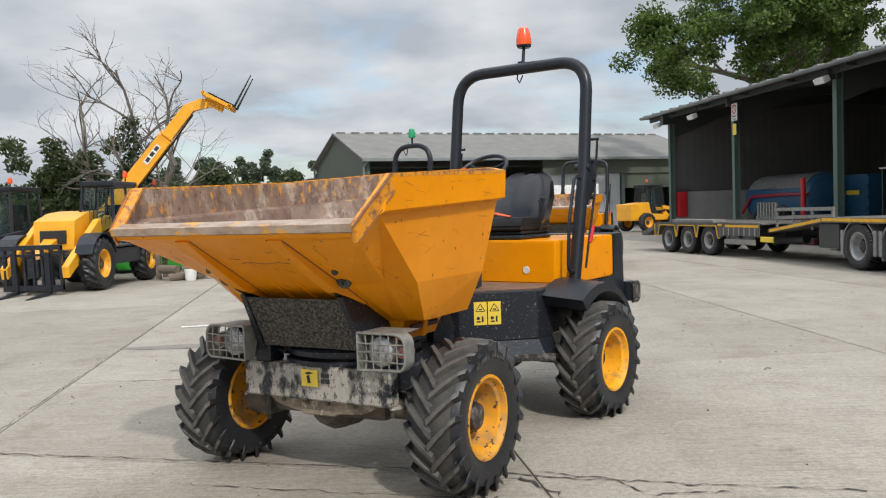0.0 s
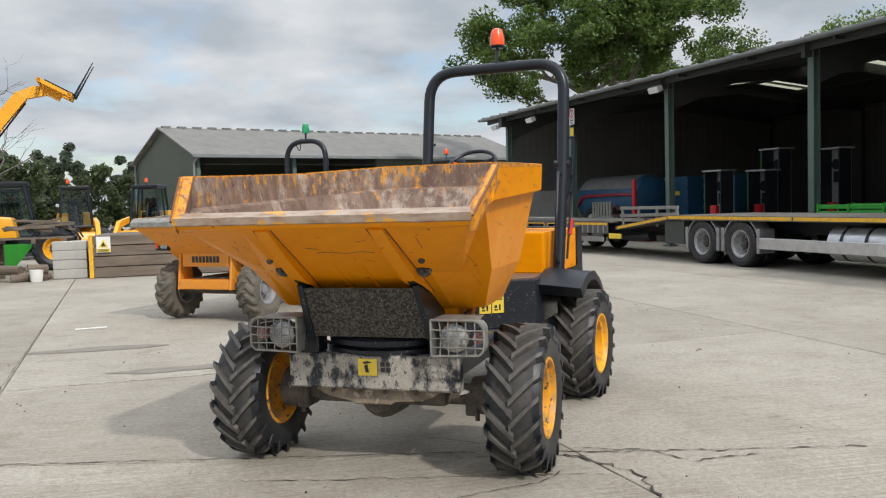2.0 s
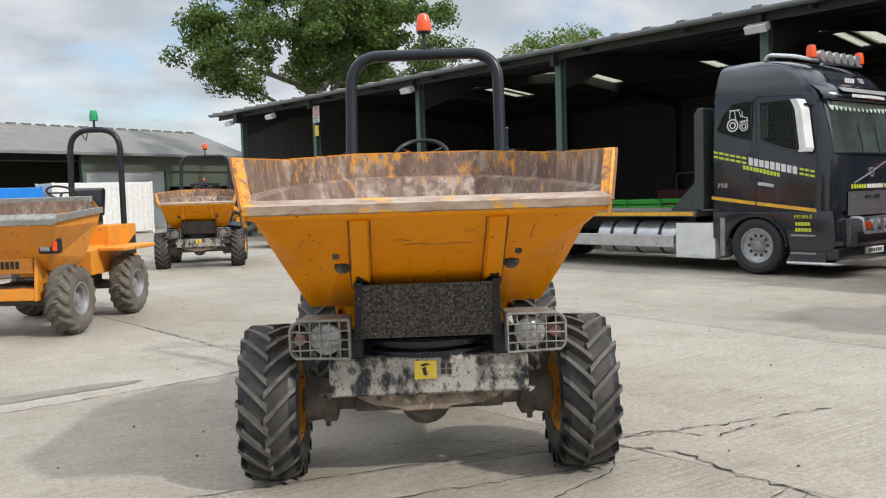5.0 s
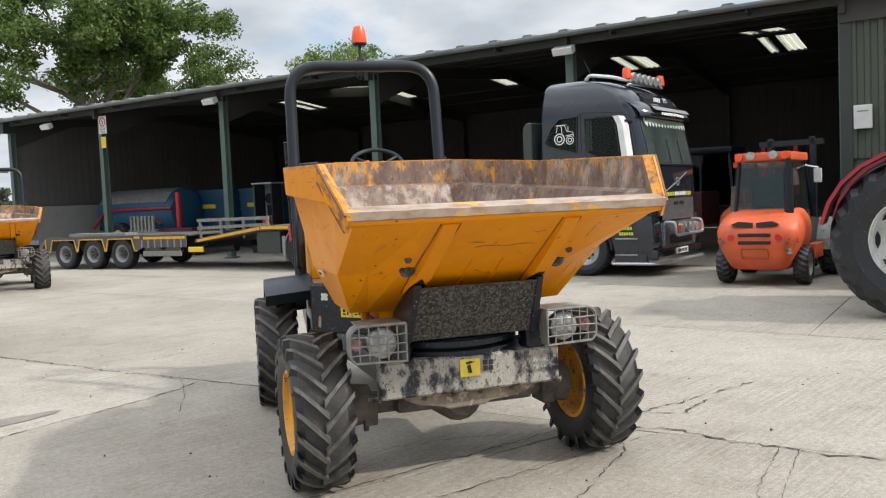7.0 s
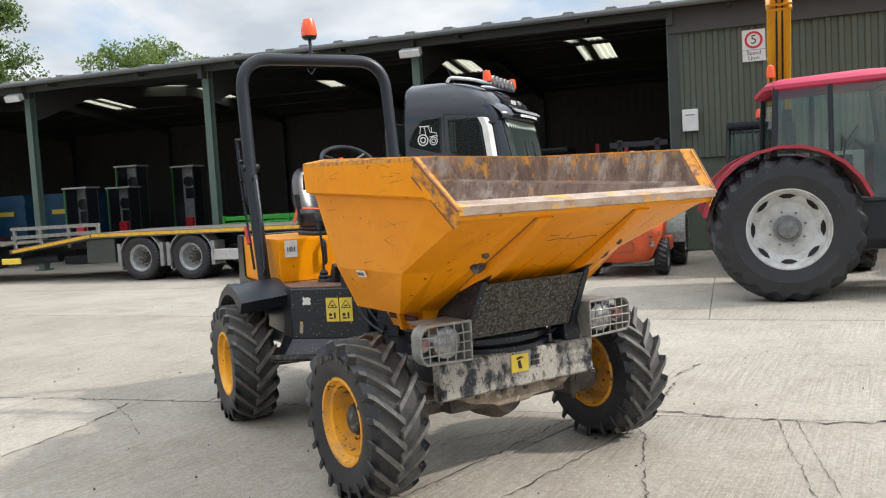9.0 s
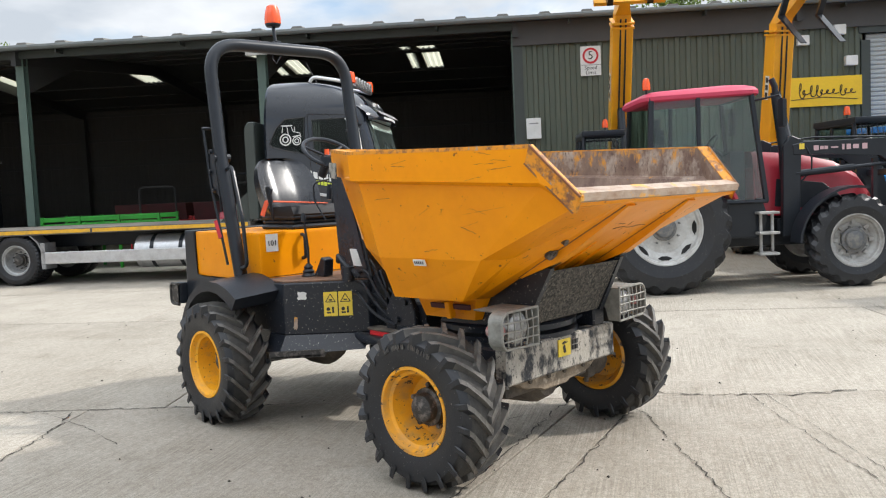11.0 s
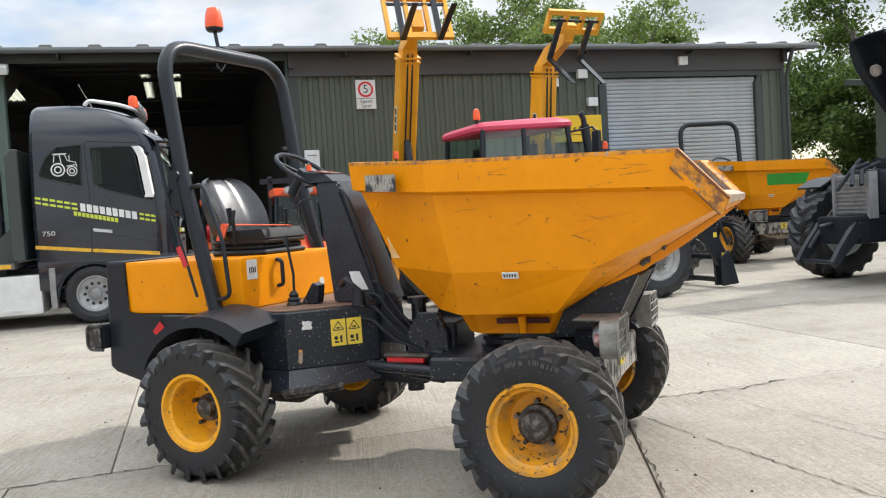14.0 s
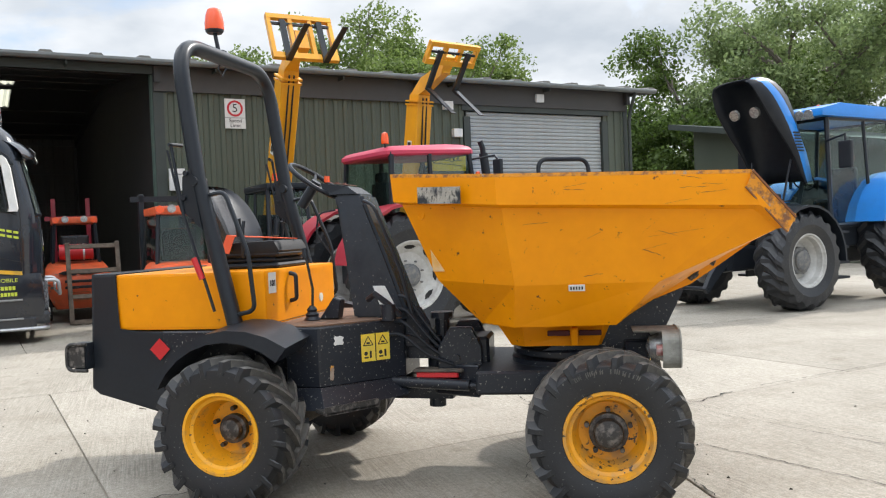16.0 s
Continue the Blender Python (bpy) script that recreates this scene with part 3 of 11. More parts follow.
def lettering(text, size, mat, parent, m, name="lettering", depth=0.002, extra=1.0):
    cu = bpy.data.curves.new(name, "FONT")
    cu.body, cu.size, cu.extrude, cu.align_x, cu.align_y = text, size, depth, "CENTER", "CENTER"
    tmp = bpy.data.objects.new(name, cu)
    scene.collection.objects.link(tmp)
    dg = bpy.context.evaluated_depsgraph_get()
    me = bpy.data.meshes.new_from_object(tmp.evaluated_get(dg))
    bpy.data.objects.remove(tmp)
    me.materials.clear()
    me.materials.append(mat)
    return use(name, me, parent, m @ Matrix.Diagonal((extra, 1, 1, 1)))


def tyre_profile(R, W, rim, depth, bulge=1.0):
    r, h = R - depth, W / 2
    return [(rim, -h * 0.72), (rim + 0.012, -h * 0.86), (rim + (r - rim) * 0.45, -h * bulge), (r - (r - rim) * 0.22, -h * 0.96), (r - 0.012, -h * 0.72), (r, 0),
            (r - 0.012, h * 0.72), (r - (r - rim) * 0.22, h * 0.96), (rim + (r - rim) * 0.45, h * bulge), (rim + 0.012, h * 0.86), (rim, h * 0.72)]


def carcass_mesh(R, W, rim, mat, depth=0.028):
    bm = lathe(B(), tyre_profile(R, W, rim, depth), 48)
    for f in bm.faces:
        c = f.calc_center_median()
        f.material_index = 1 if abs(c.x) < W * 0.36 and math.hypot(c.y, c.z) > R * 0.85 else 0
    return mesh_of("tyre", bm, [mat, RUBBER_T], True)


def bar_mesh(R, W, rim, mat, side, hand, lean=0.9, depth=0.028):
    """One slanting tread bar at the wheel's foremost point."""
    bm = B()
    r, h, w0 = R - depth, W / 2, R * 0.09
    sec = []
    for f, top, base, w in ((-0.06, R, r - 0.01, 1.15), (0.35, R, r - 0.012, 1.0), (0.80, R - 0.004, r - 0.02, 0.95), (0.99, R - 0.018, r - (r - rim) * 0.28, 0.95),
                            (1.03, R - 0.06, r - (r - rim) * 0.42, 0.8)):
        a, da = hand * lean * min(f, 0.98) * h / R, w0 * w / R / 2
        sec.append([Vector((side * f * h, rr * math.cos(aa), rr * math.sin(aa))) for rr, aa in ((base, a - da * 1.25), (top, a - da * 0.8), (top, a + da * 0.8), (base, a + da * 1.25))])
    hull(bm, sec)
    bm.normal_update()
    for f in bm.faces:
        c = f.calc_center_median()
        f.material_index = 0 if math.hypot(c.y, c.z) > R - 0.03 and abs(c.x) < h * 0.93 else 1
    return mesh_of("tread_bar", bm, [mat, RUBBER])


def tyre_mesh(R, W, rim, lugs, mat, lean=0.9, depth=0.035, hand=1):
    """A tyre whose tread bars are pressed out of one skin."""
    bm = B()
    n = lugs * 4
    r, h = R - depth, W / 2
    prof = tyre_profile(R, W, rim, depth)
    prof[5:6] = [(r, -h * 0.25), (r, h * 0.25)]
    rings = []
    for k in range(n):
        ring = []
        for rr, x in prof:
            a = (k + 0.0) * math.tau / n + hand * lean * min(abs(x), h) / R
            out = 0.0
            if rr > rim + (r - rim) * 0.6:
                out = depth if (k + (2 if x > 0 else 0)) % 4 < 2 else 0.0
            ring.append(bm.verts.new((x, (rr + out) * math.cos(a), (rr + out) * math.sin(a))))
        rings.append(ring)
    for k in range(n):
        p, q = rings[k], rings[(k + 1) % n]
        for i in range(len(prof) - 1):
            bm.faces.new((p[i], p[i + 1], q[i + 1], q[i]))
    return mesh_of("tyre", bm, mat)


def rim_mesh(rim, W, mat, dish=0.10, holes=6):
    """Rim with a dished disc, seen along +x."""
    bm = B()
    h = W / 2
    o = h * 0.80
    prof = [(rim + 0.012, o), (rim + 0.008, o + 0.012), (rim - 0.008, o + 0.012), (rim - 0.022, o - 0.02), (rim - 0.04, o - 0.03), (rim - 0.05, o - dish * 0.55), (rim * 0.74, o - dish * 0.8),
            (rim * 0.68, o - dish), (rim * 0.4, o - dish), (0.001, o - dish)]
    back = [(0.001, o - dish - 0.015), (rim * 0.7, o - dish - 0.015), (rim - 0.035, -o + 0.03), (rim - 0.01, -o - 0.012), (rim + 0.012, -o)]
    lathe(bm, prof, 40)
    lathe(bm, back, 40)
    return mesh_of("rim", bm, mat, True)


def hub_mesh(r, out, length, mat, bolts=5, ring=0.12):
    bm = B()
    lathe(bm, [(0.001, out), (r * 0.55, out), (r * 0.9, out - 0.012), (r, out - 0.03), (r * 1.02, out - length * 0.5), (r * 1.3, out - length * 0.55), (r * 1.3, out - length)], 20)
    for k in range(bolts):
        a = k * math.tau / bolts + 0.3
        p = Vector((out - length, ring * math.cos(a), ring * math.sin(a)))
        cyl(bm, p, p + Vector((0.045, 0, 0)), 0.014, n=6)
    return mesh_of("hub", bm, mat, True)


def wheel(parent, m, tyre, rim, hub, name="wheel", label=""):
    """hub is the wheel's own mesh; tyre and rim hang on it."""
    w = use(name, hub, parent, m, label)
    use("tyre", tyre, w)
    use("rim", rim, w)
    return w

# ---- ground ----
SHED = pose(14.24, 7.31, 0, 0, 0, 9.93)


def build_ground():
    bm = B()
    nx = [-3000, -400, -60, 0, 60, 400, 3000]
    grid = [[bm.verts.new((x, y, -0.02)) for x in nx] for y in nx]
    for j in range(6):
        for i in range(6):
            bm.faces.new((grid[j][i], grid[j][i + 1], grid[j + 1][i + 1], grid[j + 1][i]))
    g = new("ground", mesh_of("ground", bm, CONCRETE))
    return tagged(g, "pale worn concrete yard reaching out to the fields", "ground", kind="structure")


ground = build_ground()


def slab(pts, drop):
    pts = [(-9.77 + 0.078 * q + (p + 9.67), q) if abs(p + 9.67) < 0.02 else (p, q) for p, q in pts]
    bm = B()
    c = sum((Vector((*p, 0)) for p in pts), Vector()) / len(pts)
    prism(bm, [(p[0] - c.x, p[1] - c.y) for p in pts], -0.1, 0.0, "z", 0.004)
    return use("slab", mesh_of("slab", bm, CONCRETE), ground, SHED @ pose(c.x, c.y, -0.002 - drop))


def build_slabs():
    """Concrete bays cast in strips along the shed, cut by a slanting trench reinstatement."""
    rng = random.Random(4)
    edges = [-45.5, -41.4, -37.3, -33.2, -29.1, -25.1, -21.4, -17.63, -13.92, -9.67, -5.6, -1.6]
    g = 0.006

    def skew(x, n):
        return 0.16 - 0.41 * (x + 13.92) - (0.42 if n else 0.0)
    for i, (a, b) in enumerate(zip(edges, edges[1:])):
        cut = -22 < a < -14
        fixed = {-17.63: [4.0, 10.4, 16.9], -13.92: [8.6, 15.2], -21.4: [5.2, 11.6]}.get(a, [])
        south = {-13.92: [-3.6, -9.8], -17.63: [-5.4, -11.2]}.get(a, [])
        if cut:
            joints = fixed + [max(fixed + [4.5]) + 6.3 * k for k in range(1, 6)]
            lo_a, lo_b = skew(a, 0), skew(b, 0)
            for j in joints:
                slab([(a + g, lo_a + g), (b - g, lo_b + g), (b - g, j - g), (a + g, j - g)], rng.random() * 0.003)
                lo_a = lo_b = j
            slab([(a + g, skew(a, 1) + g), (b - g, skew(b, 1) + g), (b - g, skew(b, 0) - g), (a + g, skew(a, 0) - g)], 0.004)
            hi_a, hi_b = skew(a, 1), skew(b, 1)
            joints = south + [min(south + [-5.0]) - 6.2 * k for k in range(1, 4)]
            for j in joints:
                slab([(a + g, j + g), (b - g, j + g), (b - g, hi_b - g), (a + g, hi_a - g)], rng.random() * 0.003)
                hi_a = hi_b = j
        else:
            v = -22.0 + (i % 2) * 2.3
            while v < 44:
                length = rng.choice((5.6, 6.2, 6.8))
                slab([(a + g, v + g), (b - g, v + g), (b - g, v + length - g), (a + g, v + length - g)], rng.random() * 0.003)
                v += length


def on_plan(pts):
    """Places given along the shed front (u) and out from it (v), as world x and y."""
    return [tuple((SHED @ Vector((v, u, 0)))[:2]) for u, v in pts]


def crack(pts, width, seed, mat=None, name="crack"):
    """A jagged strip of dirt lying in a crack of the concrete."""
    rng = random.Random(seed)
    bm = B()
    pts = [Vector((x, y, 0)) for x, y in pts]
    left, right = [], []
    for a, b in zip(pts, pts[1:]):
        n = max(2, int((b - a).length / 0.045))
        side = Vector((-(b - a).y, (b - a).x, 0)).normalized()
        for k in range(n):
            p = a.lerp(b, k / n) + side * rng.gauss(0, 0.5 * width + 0.004)
            w = 0.42 * width * rng.uniform(0.1, 1.5)
            left.append(p + side * w)
            right.append(p - side * w * rng.uniform(0.5, 1))
    z = Vector((0, 0, 0.0025))
    L = [bm.verts.new(p + z) for p in left]
    R = [bm.verts.new(p + z) for p in right]
    for i in range(len(L) - 1):
        bm.faces.new((L[i], R[i], R[i + 1], L[i + 1]))
    return tagged(use(name, mesh_of(name, bm, mat or CRACK), None), "dirt-filled crack in the yard concrete", "crack", kind="structure")


def patch(x, y, rx, ry, turn, seed, mat=None):
    """An uneven damp or oily mark on the concrete."""
    rng = random.Random(seed)
    bm = B()
    vs = []
    for k in range(40):
        a = k * math.tau / 40
        r = 1 + 0.3 * noise.noise((math.cos(a) * 1.6 + seed, math.sin(a) * 1.6, 0)) + rng.uniform(-0.06, 0.06)
        vs.append(bm.verts.new((rx * r * math.cos(a), ry * r * math.sin(a), 0.0015)))
    bm.faces.new(vs)
    return tagged(use("stain", mesh_of("stain", bm, mat or STAIN), None, pose(x, y, 0, 0, 0, turn)), "darker damp mark on the concrete", "stain", kind="structure")


crack(on_plan([(4.1, -17.6), (3.97, -16.0), (3.95, -14.7), (4.1, -13.93)]), 0.016, 1)
crack(on_plan([(7.5, -13.94), (5.3, -13.98), (4.3, -13.95), (3.3, -13.92), (2.3, -13.9)]), 0.020, 2)
crack(on_plan([(4.4, -13.95), (3.8, -14.4), (3.3, -14.9)]), 0.008, 12)
crack(on_plan([(1.68, -17.6), (1.1, -16.1), (0.65, -14.95), (0.40, -14.25)]), 0.012, 3)
crack(on_plan([(0.40, -14.25), (0.12, -13.75), (-0.1, -13.2), (-0.5, -12.2)]), 0.017, 4)
crack(on_plan([(0.2, -14.0), (-0.3, -13.83), (-0.75, -13.95), (-1.45, -13.98), (-1.85, -13.88)]), 0.024, 5)
crack(on_plan([(1.2, -15.0), (0.9, -14.6), (0.5, -14.3)]), 0.009, 8)
crack(on_plan([(0.3, -13.9), (0.05, -13.5), (-0.25, -13.4), (-0.3, -12.9)]), 0.020, 9)
for u0, v0, u1, v1, w in ((28, -17.6, 5, -17.65, 0.012), (5, -17.65, -4, -17.7, 0.010), (26, -13.93, 7.5, -13.93, 0.009), (-2.2, -13.86, -9, -13.9, 0.010), (22, -8.05, 3, -9.53, 0.012), (3, -9.53, -8, -10.39, 0.010),
                          (4.0, -17.6, 4.02, -21.3, 0.010), (8.6, -13.9, 8.6, -9.2, 0.008), (-9.8, -13.9, -9.8, -10.5, 0.008), (26, -5.58, -6, -5.62, 0.008), (20, -21.4, -6, -21.4, 0.010)):
    crack(on_plan([(u0 + (u1 - u0) * k / 12, v0 + (v1 - v0) * k / 12) for k in range(13)]), w, int(u0 * 7 + v0 * 3) % 997)
crack(on_plan([(0.62, -16.1), (0.49, -15.81), (0.20, -15.1), (0.07, -14.76), (-0.09, -14.37), (-0.25, -13.95)]), 0.012, 31)
crack(on_plan([(-1.02, -13.95), (-1.06, -14.6), (-1.17, -15.71), (-1.25, -16.4)]), 0.007, 32)
crack(on_plan([(-1.14, -13.95), (-1.18, -14.6), (-1.29, -15.7)]), 0.005, 33)
crack(on_plan([(-0.1, -14.2), (-0.2, -14.37), (-0.28, -15.2), (-0.37, -16.08), (-0.45, -16.8)]), 0.010, 34)
crack(on_plan([(-3.6, -13.9), (-3.62, -12.0), (-3.57, -9.7)]), 0.008, 10)
crack(on_plan([(1.2, -19.3), (1.0, -18.6), (1.25, -18.0), (1.6, -17.6)]), 0.020, 11)
patch(-2.3, 8.9, 0.7, 0.14, 4, 63)
patch(-3.4, 10.5, 0.8, 0.16, 3, 64)

# ---- the long shed ----
EAVE, FRONT, DEPTH, NORTH, SOUTH, PITCH, RIDGE = 5.5, -0.5, 15.0, 32.4, -13.5, 0.098, 8.0
BAYS = [30.4, 24.66, 18.45, 12.4, 6.4, 0.35]


def structure(name, bm, mat, label, category, m=SHED, smooth=False):
    return tagged(use(name, mesh_of(name, bm, mat, smooth), None, m), label, category, kind="structure")


def sheet(bm, p, along, up, width, height, pitch=0.2, depth=0.035, thick=0.004):
    """Box-profile sheeting: ribs run along `up`."""
    p, along, up = Vector(p), Vector(along), Vector(up)
    out = along.cross(up).normalized()
    line, x = [], 0.0
    while x < width - 1e-6:
        for dx, d in ((0, 0), (pitch * 0.45, 0), (pitch * 0.55, depth), (pitch * 0.9, depth)):
            if x + dx < width:
                line.append((x + dx, d))
        x += pitch
    line.append((width, 0))
    lo = [bm.verts.new(p + along * x + out * d) for x, d in line]
    hi = [bm.verts.new(p + along * x + out * d + up * height) for x, d in line]
    for i in range(len(line) - 1):
        bm.faces.new((lo[i], lo[i + 1], hi[i + 1], hi[i]))


def roof_z(x):
    return EAVE - 0.12 + (min(x, RIDGE) - FRONT - max(0.0, x - RIDGE)) * PITCH


def build_shed():
    # columns
    bm = B()
    for x0, x1, y0, y1 in ((-0.11, -0.095, -0.1, 0.1), (0.095, 0.11, -0.1, 0.1), (-0.095, 0.095, -0.008, 0.008)):
        box(bm, x0, x1, y0, y1, 0, EAVE - 0.25)
    box(bm, -0.18, 0.18, -0.18, 0.18, 0, 0.03)
    col = mesh_of("column", bm, COLUMN)
    for y in BAYS:
        tagged(use("column", col, None, SHED @ pose(0, y, 0)), "green painted steel column of the open-fronted shed", "column", "shed columns", "structure")
    # inner stanchions on the back wall and sloping rafters with haunches
    bm = B()
    prism(bm, [(x, roof_z(x) - dz) for x, dz in ((FRONT + 0.15, 0.08), (RIDGE, 0.08), (DEPTH, 0.08), (DEPTH, 0.42), (RIDGE, 0.42), (FRONT + 0.15, 0.42))], -0.06, 0.06, "y")
    prism(bm, [(0.1, roof_z(0.1) - 0.4), (2.6, roof_z(2.6) - 0.4), (0.1, roof_z(0.1) - 1.1)], -0.05, 0.05, "y")
    raf = mesh_of("rafter", bm, STEEL_D)
    bm = B()
    box(bm, DEPTH - 0.35, DEPTH - 0.1, -0.1, 0.1, 0, roof_z(DEPTH) - 0.4)
    stan = mesh_of("stanchion", bm, STEEL_D)
    for y in BAYS + [-6.0, -12.9]:
        r = tagged(use("rafter", raf, None, SHED @ pose(0, y, 0)), "dark steel rafter under the shed roof", "rafter", "shed rafters", "structure")
        tagged(use("stanchion", stan, None, SHED @ pose(0, y, 0)), "dark steel stanchion against the back wall", "column", "shed stanchions", "structure")
    # purlins
    bm = B()
    box(bm, -0.03, 0.03, SOUTH, NORTH, -0.09, -0.03)
    pur = mesh_of("purlin", bm, STEEL_D)
    for x in (0.3, 2.05, 3.7, 5.3, 7.95, 10.7, 12.4, 14.2):
        tagged(use("purlin", pur, None, SHED @ pose(x, 0, roof_z(x) - 0.02)), "dark steel purlin under the roof sheets", "purlin", "shed purlins", "structure")
    # roof: profiled sheets with pale skylight strips between
    lights = []
    for y in (23.4, 18.5, 13.2, 8.1, 3.3):
        for x in (5.4, 8.3):
            lights.append((x, x + 2.2, y - 0.56, y + 0.56))
    bm = B()
    xs = sorted({FRONT, RIDGE, DEPTH, *(v for l in lights for v in l[:2])})
    ys = sorted({SOUTH - 0.3, NORTH, *(v for l in lights for v in l[2:])})
    for xa, xb in zip(xs, xs[1:]):
        for ya, yb in zip(ys, ys[1:]):
            cx, cy = (xa + xb) / 2, (ya + yb) / 2
            if any(l[0] < cx < l[1] and l[2] < cy < l[3] for l in lights):
                continue
            for dz in (0.0,):
                vs = [bm.verts.new((x, y, roof_z(x) + dz)) for x, y in ((xa, ya), (xb, ya), (xb, yb), (xa, yb))]
                bm.faces.new(vs)
    bmesh.ops.solidify(bm, geom=bm.faces[:], thickness=0.05)
    structure("roof", bm, [ROOF], "grey fibre-cement roof of the long shed", "roof")
    # lining sheet added below the roof; its dark colour paints in the shade
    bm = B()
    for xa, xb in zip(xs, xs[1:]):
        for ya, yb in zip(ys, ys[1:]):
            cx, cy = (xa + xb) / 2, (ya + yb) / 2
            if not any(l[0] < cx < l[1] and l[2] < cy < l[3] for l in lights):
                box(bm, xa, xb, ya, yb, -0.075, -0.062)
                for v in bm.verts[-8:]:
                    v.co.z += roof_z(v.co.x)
    structure("ceiling", bm, SOFFIT_SHADE, "dark sheet added under the shed roof, shade put into its colour", "ceiling")
    bm = B()
    y = SOUTH - 0.3
    while y < NORTH:
        hullpts = [[(x, y + dy, roof_z(x) + dz) for dy, dz in ((0, 0.01), (0.08, 0.10), (0.28, 0.10), (0.36, 0.01))] for x in (FRONT - 0.07, RIDGE, DEPTH)]
        hull(bm, hullpts)
        y += 0.95
    structure("roof_ribs", bm, ROOF, "raised corrugation ends along the shed eaves", "roof")
    glow = bpy.data.materials.new("translucent_skylight")
    glow.use_nodes = True
    nt = glow.node_tree
    tl, ts, mx = nt.nodes.new("ShaderNodeBsdfTranslucent"), nt.nodes.new("ShaderNodeBsdfTransparent"), nt.nodes.new("ShaderNodeMixShader")
    tl.inputs[0].default_value = (0.50, 0.49, 0.37, 1)
    ts.inputs[0].default_value = (0.22, 0.22, 0.17, 1)
    mx.inputs[0].default_value = 0.15
    nt.links.new(tl.outputs[0], mx.inputs[1]); nt.links.new(ts.outputs[0], mx.inputs[2])
    nt.links.new(mx.outputs[0], nt.nodes["Material Output"].inputs[0])
    for n, (xa, xb, ya, yb) in enumerate(lights):
        bm = B()
        k = 12
        rows = [[bm.verts.new((x, ya + (yb - ya) * i / k, roof_z(x) - 0.05 + 0.05 * (i % 2))) for i in range(k + 1)] for x in (xa, xb)]
        for i in range(k):
            bm.faces.new((rows[0][i], rows[1][i], rows[1][i + 1], rows[0][i + 1]))
        structure("skylight", bm, glow, "pale corrugated translucent skylight in the roof", "skylight")
    # gutter and fascia
    bm = B()
    prism(bm, [(FRONT - 0.16, EAVE - 0.09), (FRONT - 0.16, EAVE - 0.15), (FRONT - 0.11, EAVE - 0.20), (FRONT - 0.02, EAVE - 0.20), (FRONT + 0.02, EAVE - 0.135)], SOUTH - 0.25, NORTH, "y", 0.008)
    structure("gutter", bm, GUTTER, "grey metal gutter along the shed eaves", "gutter")
    bm = B()
    box(bm, -0.2, -0.13, 0.35, NORTH - 0.1, EAVE - 0.34, EAVE - 0.12)
    structure("eaves_beam", bm, FLASH, "dark eaves beam over the open bays", "beam")
    bm = B()
    y = SOUTH + 0.5
    while y < NORTH:
        box(bm, FRONT - 0.02, 0.1, y - 0.02, y + 0.02, EAVE - 0.28, EAVE - 0.20)
        y += 3.03
    structure("gutter_brackets", bm, FLASH, "dark steel gutter brackets", "bracket")
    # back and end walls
    # back wall: the deep interior's shade is painted into the sheeting
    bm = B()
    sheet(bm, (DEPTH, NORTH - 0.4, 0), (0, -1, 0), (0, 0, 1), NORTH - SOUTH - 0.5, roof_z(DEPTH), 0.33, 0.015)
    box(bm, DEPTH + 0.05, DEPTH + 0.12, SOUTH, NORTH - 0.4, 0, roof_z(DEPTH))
    structure("wall_back", bm, CLAD_SHADE, "sheeted back wall of the shed, interior shade put into its colour", "wall")
    bm = B()
    for k in range(6):
        box(bm, DEPTH - 0.12, DEPTH - 0.04, SOUTH + 0.1, NORTH - 0.6, 1.0 + k * 1.05, 1.1 + k * 1.05)
    structure("sheeting_rails", bm, STEEL_D, "dark sheeting rails across the back wall", "rail")
    bm = B()
    sheet(bm, (0.12, 30.5, 2.1), (1, 0, 0), (0, 0, 1), DEPTH - 0.15, 3.2, 0.33, 0.004)
    prism(bm, [(0.1, 2.0), (DEPTH, 2.0), (DEPTH, roof_z(DEPTH) - 0.1), (RIDGE, roof_z(RIDGE) - 0.1), (0.1, roof_z(0.1) - 0.1)], 30.54, 30.62, "y")
    structure("wall_north", bm, CLAD_IN, "brown sheeted end wall of the open shed", "wall")
    bm = B()
    box(bm, 0.12, DEPTH - 0.1, 30.46, 30.62, 0, 2.0, 0.01)
    structure("wall_north_base", bm, BLOCKWORK, "pale concrete panel base of the end wall", "wall")
    bm = B()
    box(bm, FRONT + 0.05, 0.1, 30.2, 30.5, EAVE - 0.6, EAVE - 0.16)
    structure("bargeboard", bm, FLASH, "dark bargeboard at the shed end", "trim")
    # closed southern part
    bm = B()
    for ya, yb, z0 in ((-7.45, 0.35, 2.05), (-12.9, -12.15, 0.3)):
        sheet(bm, (-0.1, yb, z0), (0, -1, 0), (0, 0, 1), yb - ya, EAVE - 0.15 - z0, 0.25, 0.035)
        box(bm, -0.06, 0.04, ya, yb, 0.0, EAVE - 0.15)
    sheet(bm, (-0.1, -7.45, 4.66), (0, -1, 0), (0, 0, 1), 4.7, EAVE - 0.15 - 4.66, 0.25, 0.035)
    box(bm, -0.06, 0.04, -12.15, -7.45, 4.66, EAVE - 0.15)
    structure("wall_west", bm, CLAD, "dark green sheet-clad front wall of the workshop", "wall")
    bm = B()
    box(bm, -0.14, -0.07, -7.45, -0.9, 0.0, 2.0, 0.01)
    structure("wall_west_base", bm, BLOCKWORK, "pale panelled base of the workshop wall", "wall")
    bm = B()
    box(bm, -0.16, -0.02, 0.2, 0.42, 0, EAVE - 0.15)
    box(bm, -0.16, -0.02, -7.6, -7.4, 0, 4.5)
    box(bm, -0.16, -0.02, -12.25, -12.05, 0, 4.5)
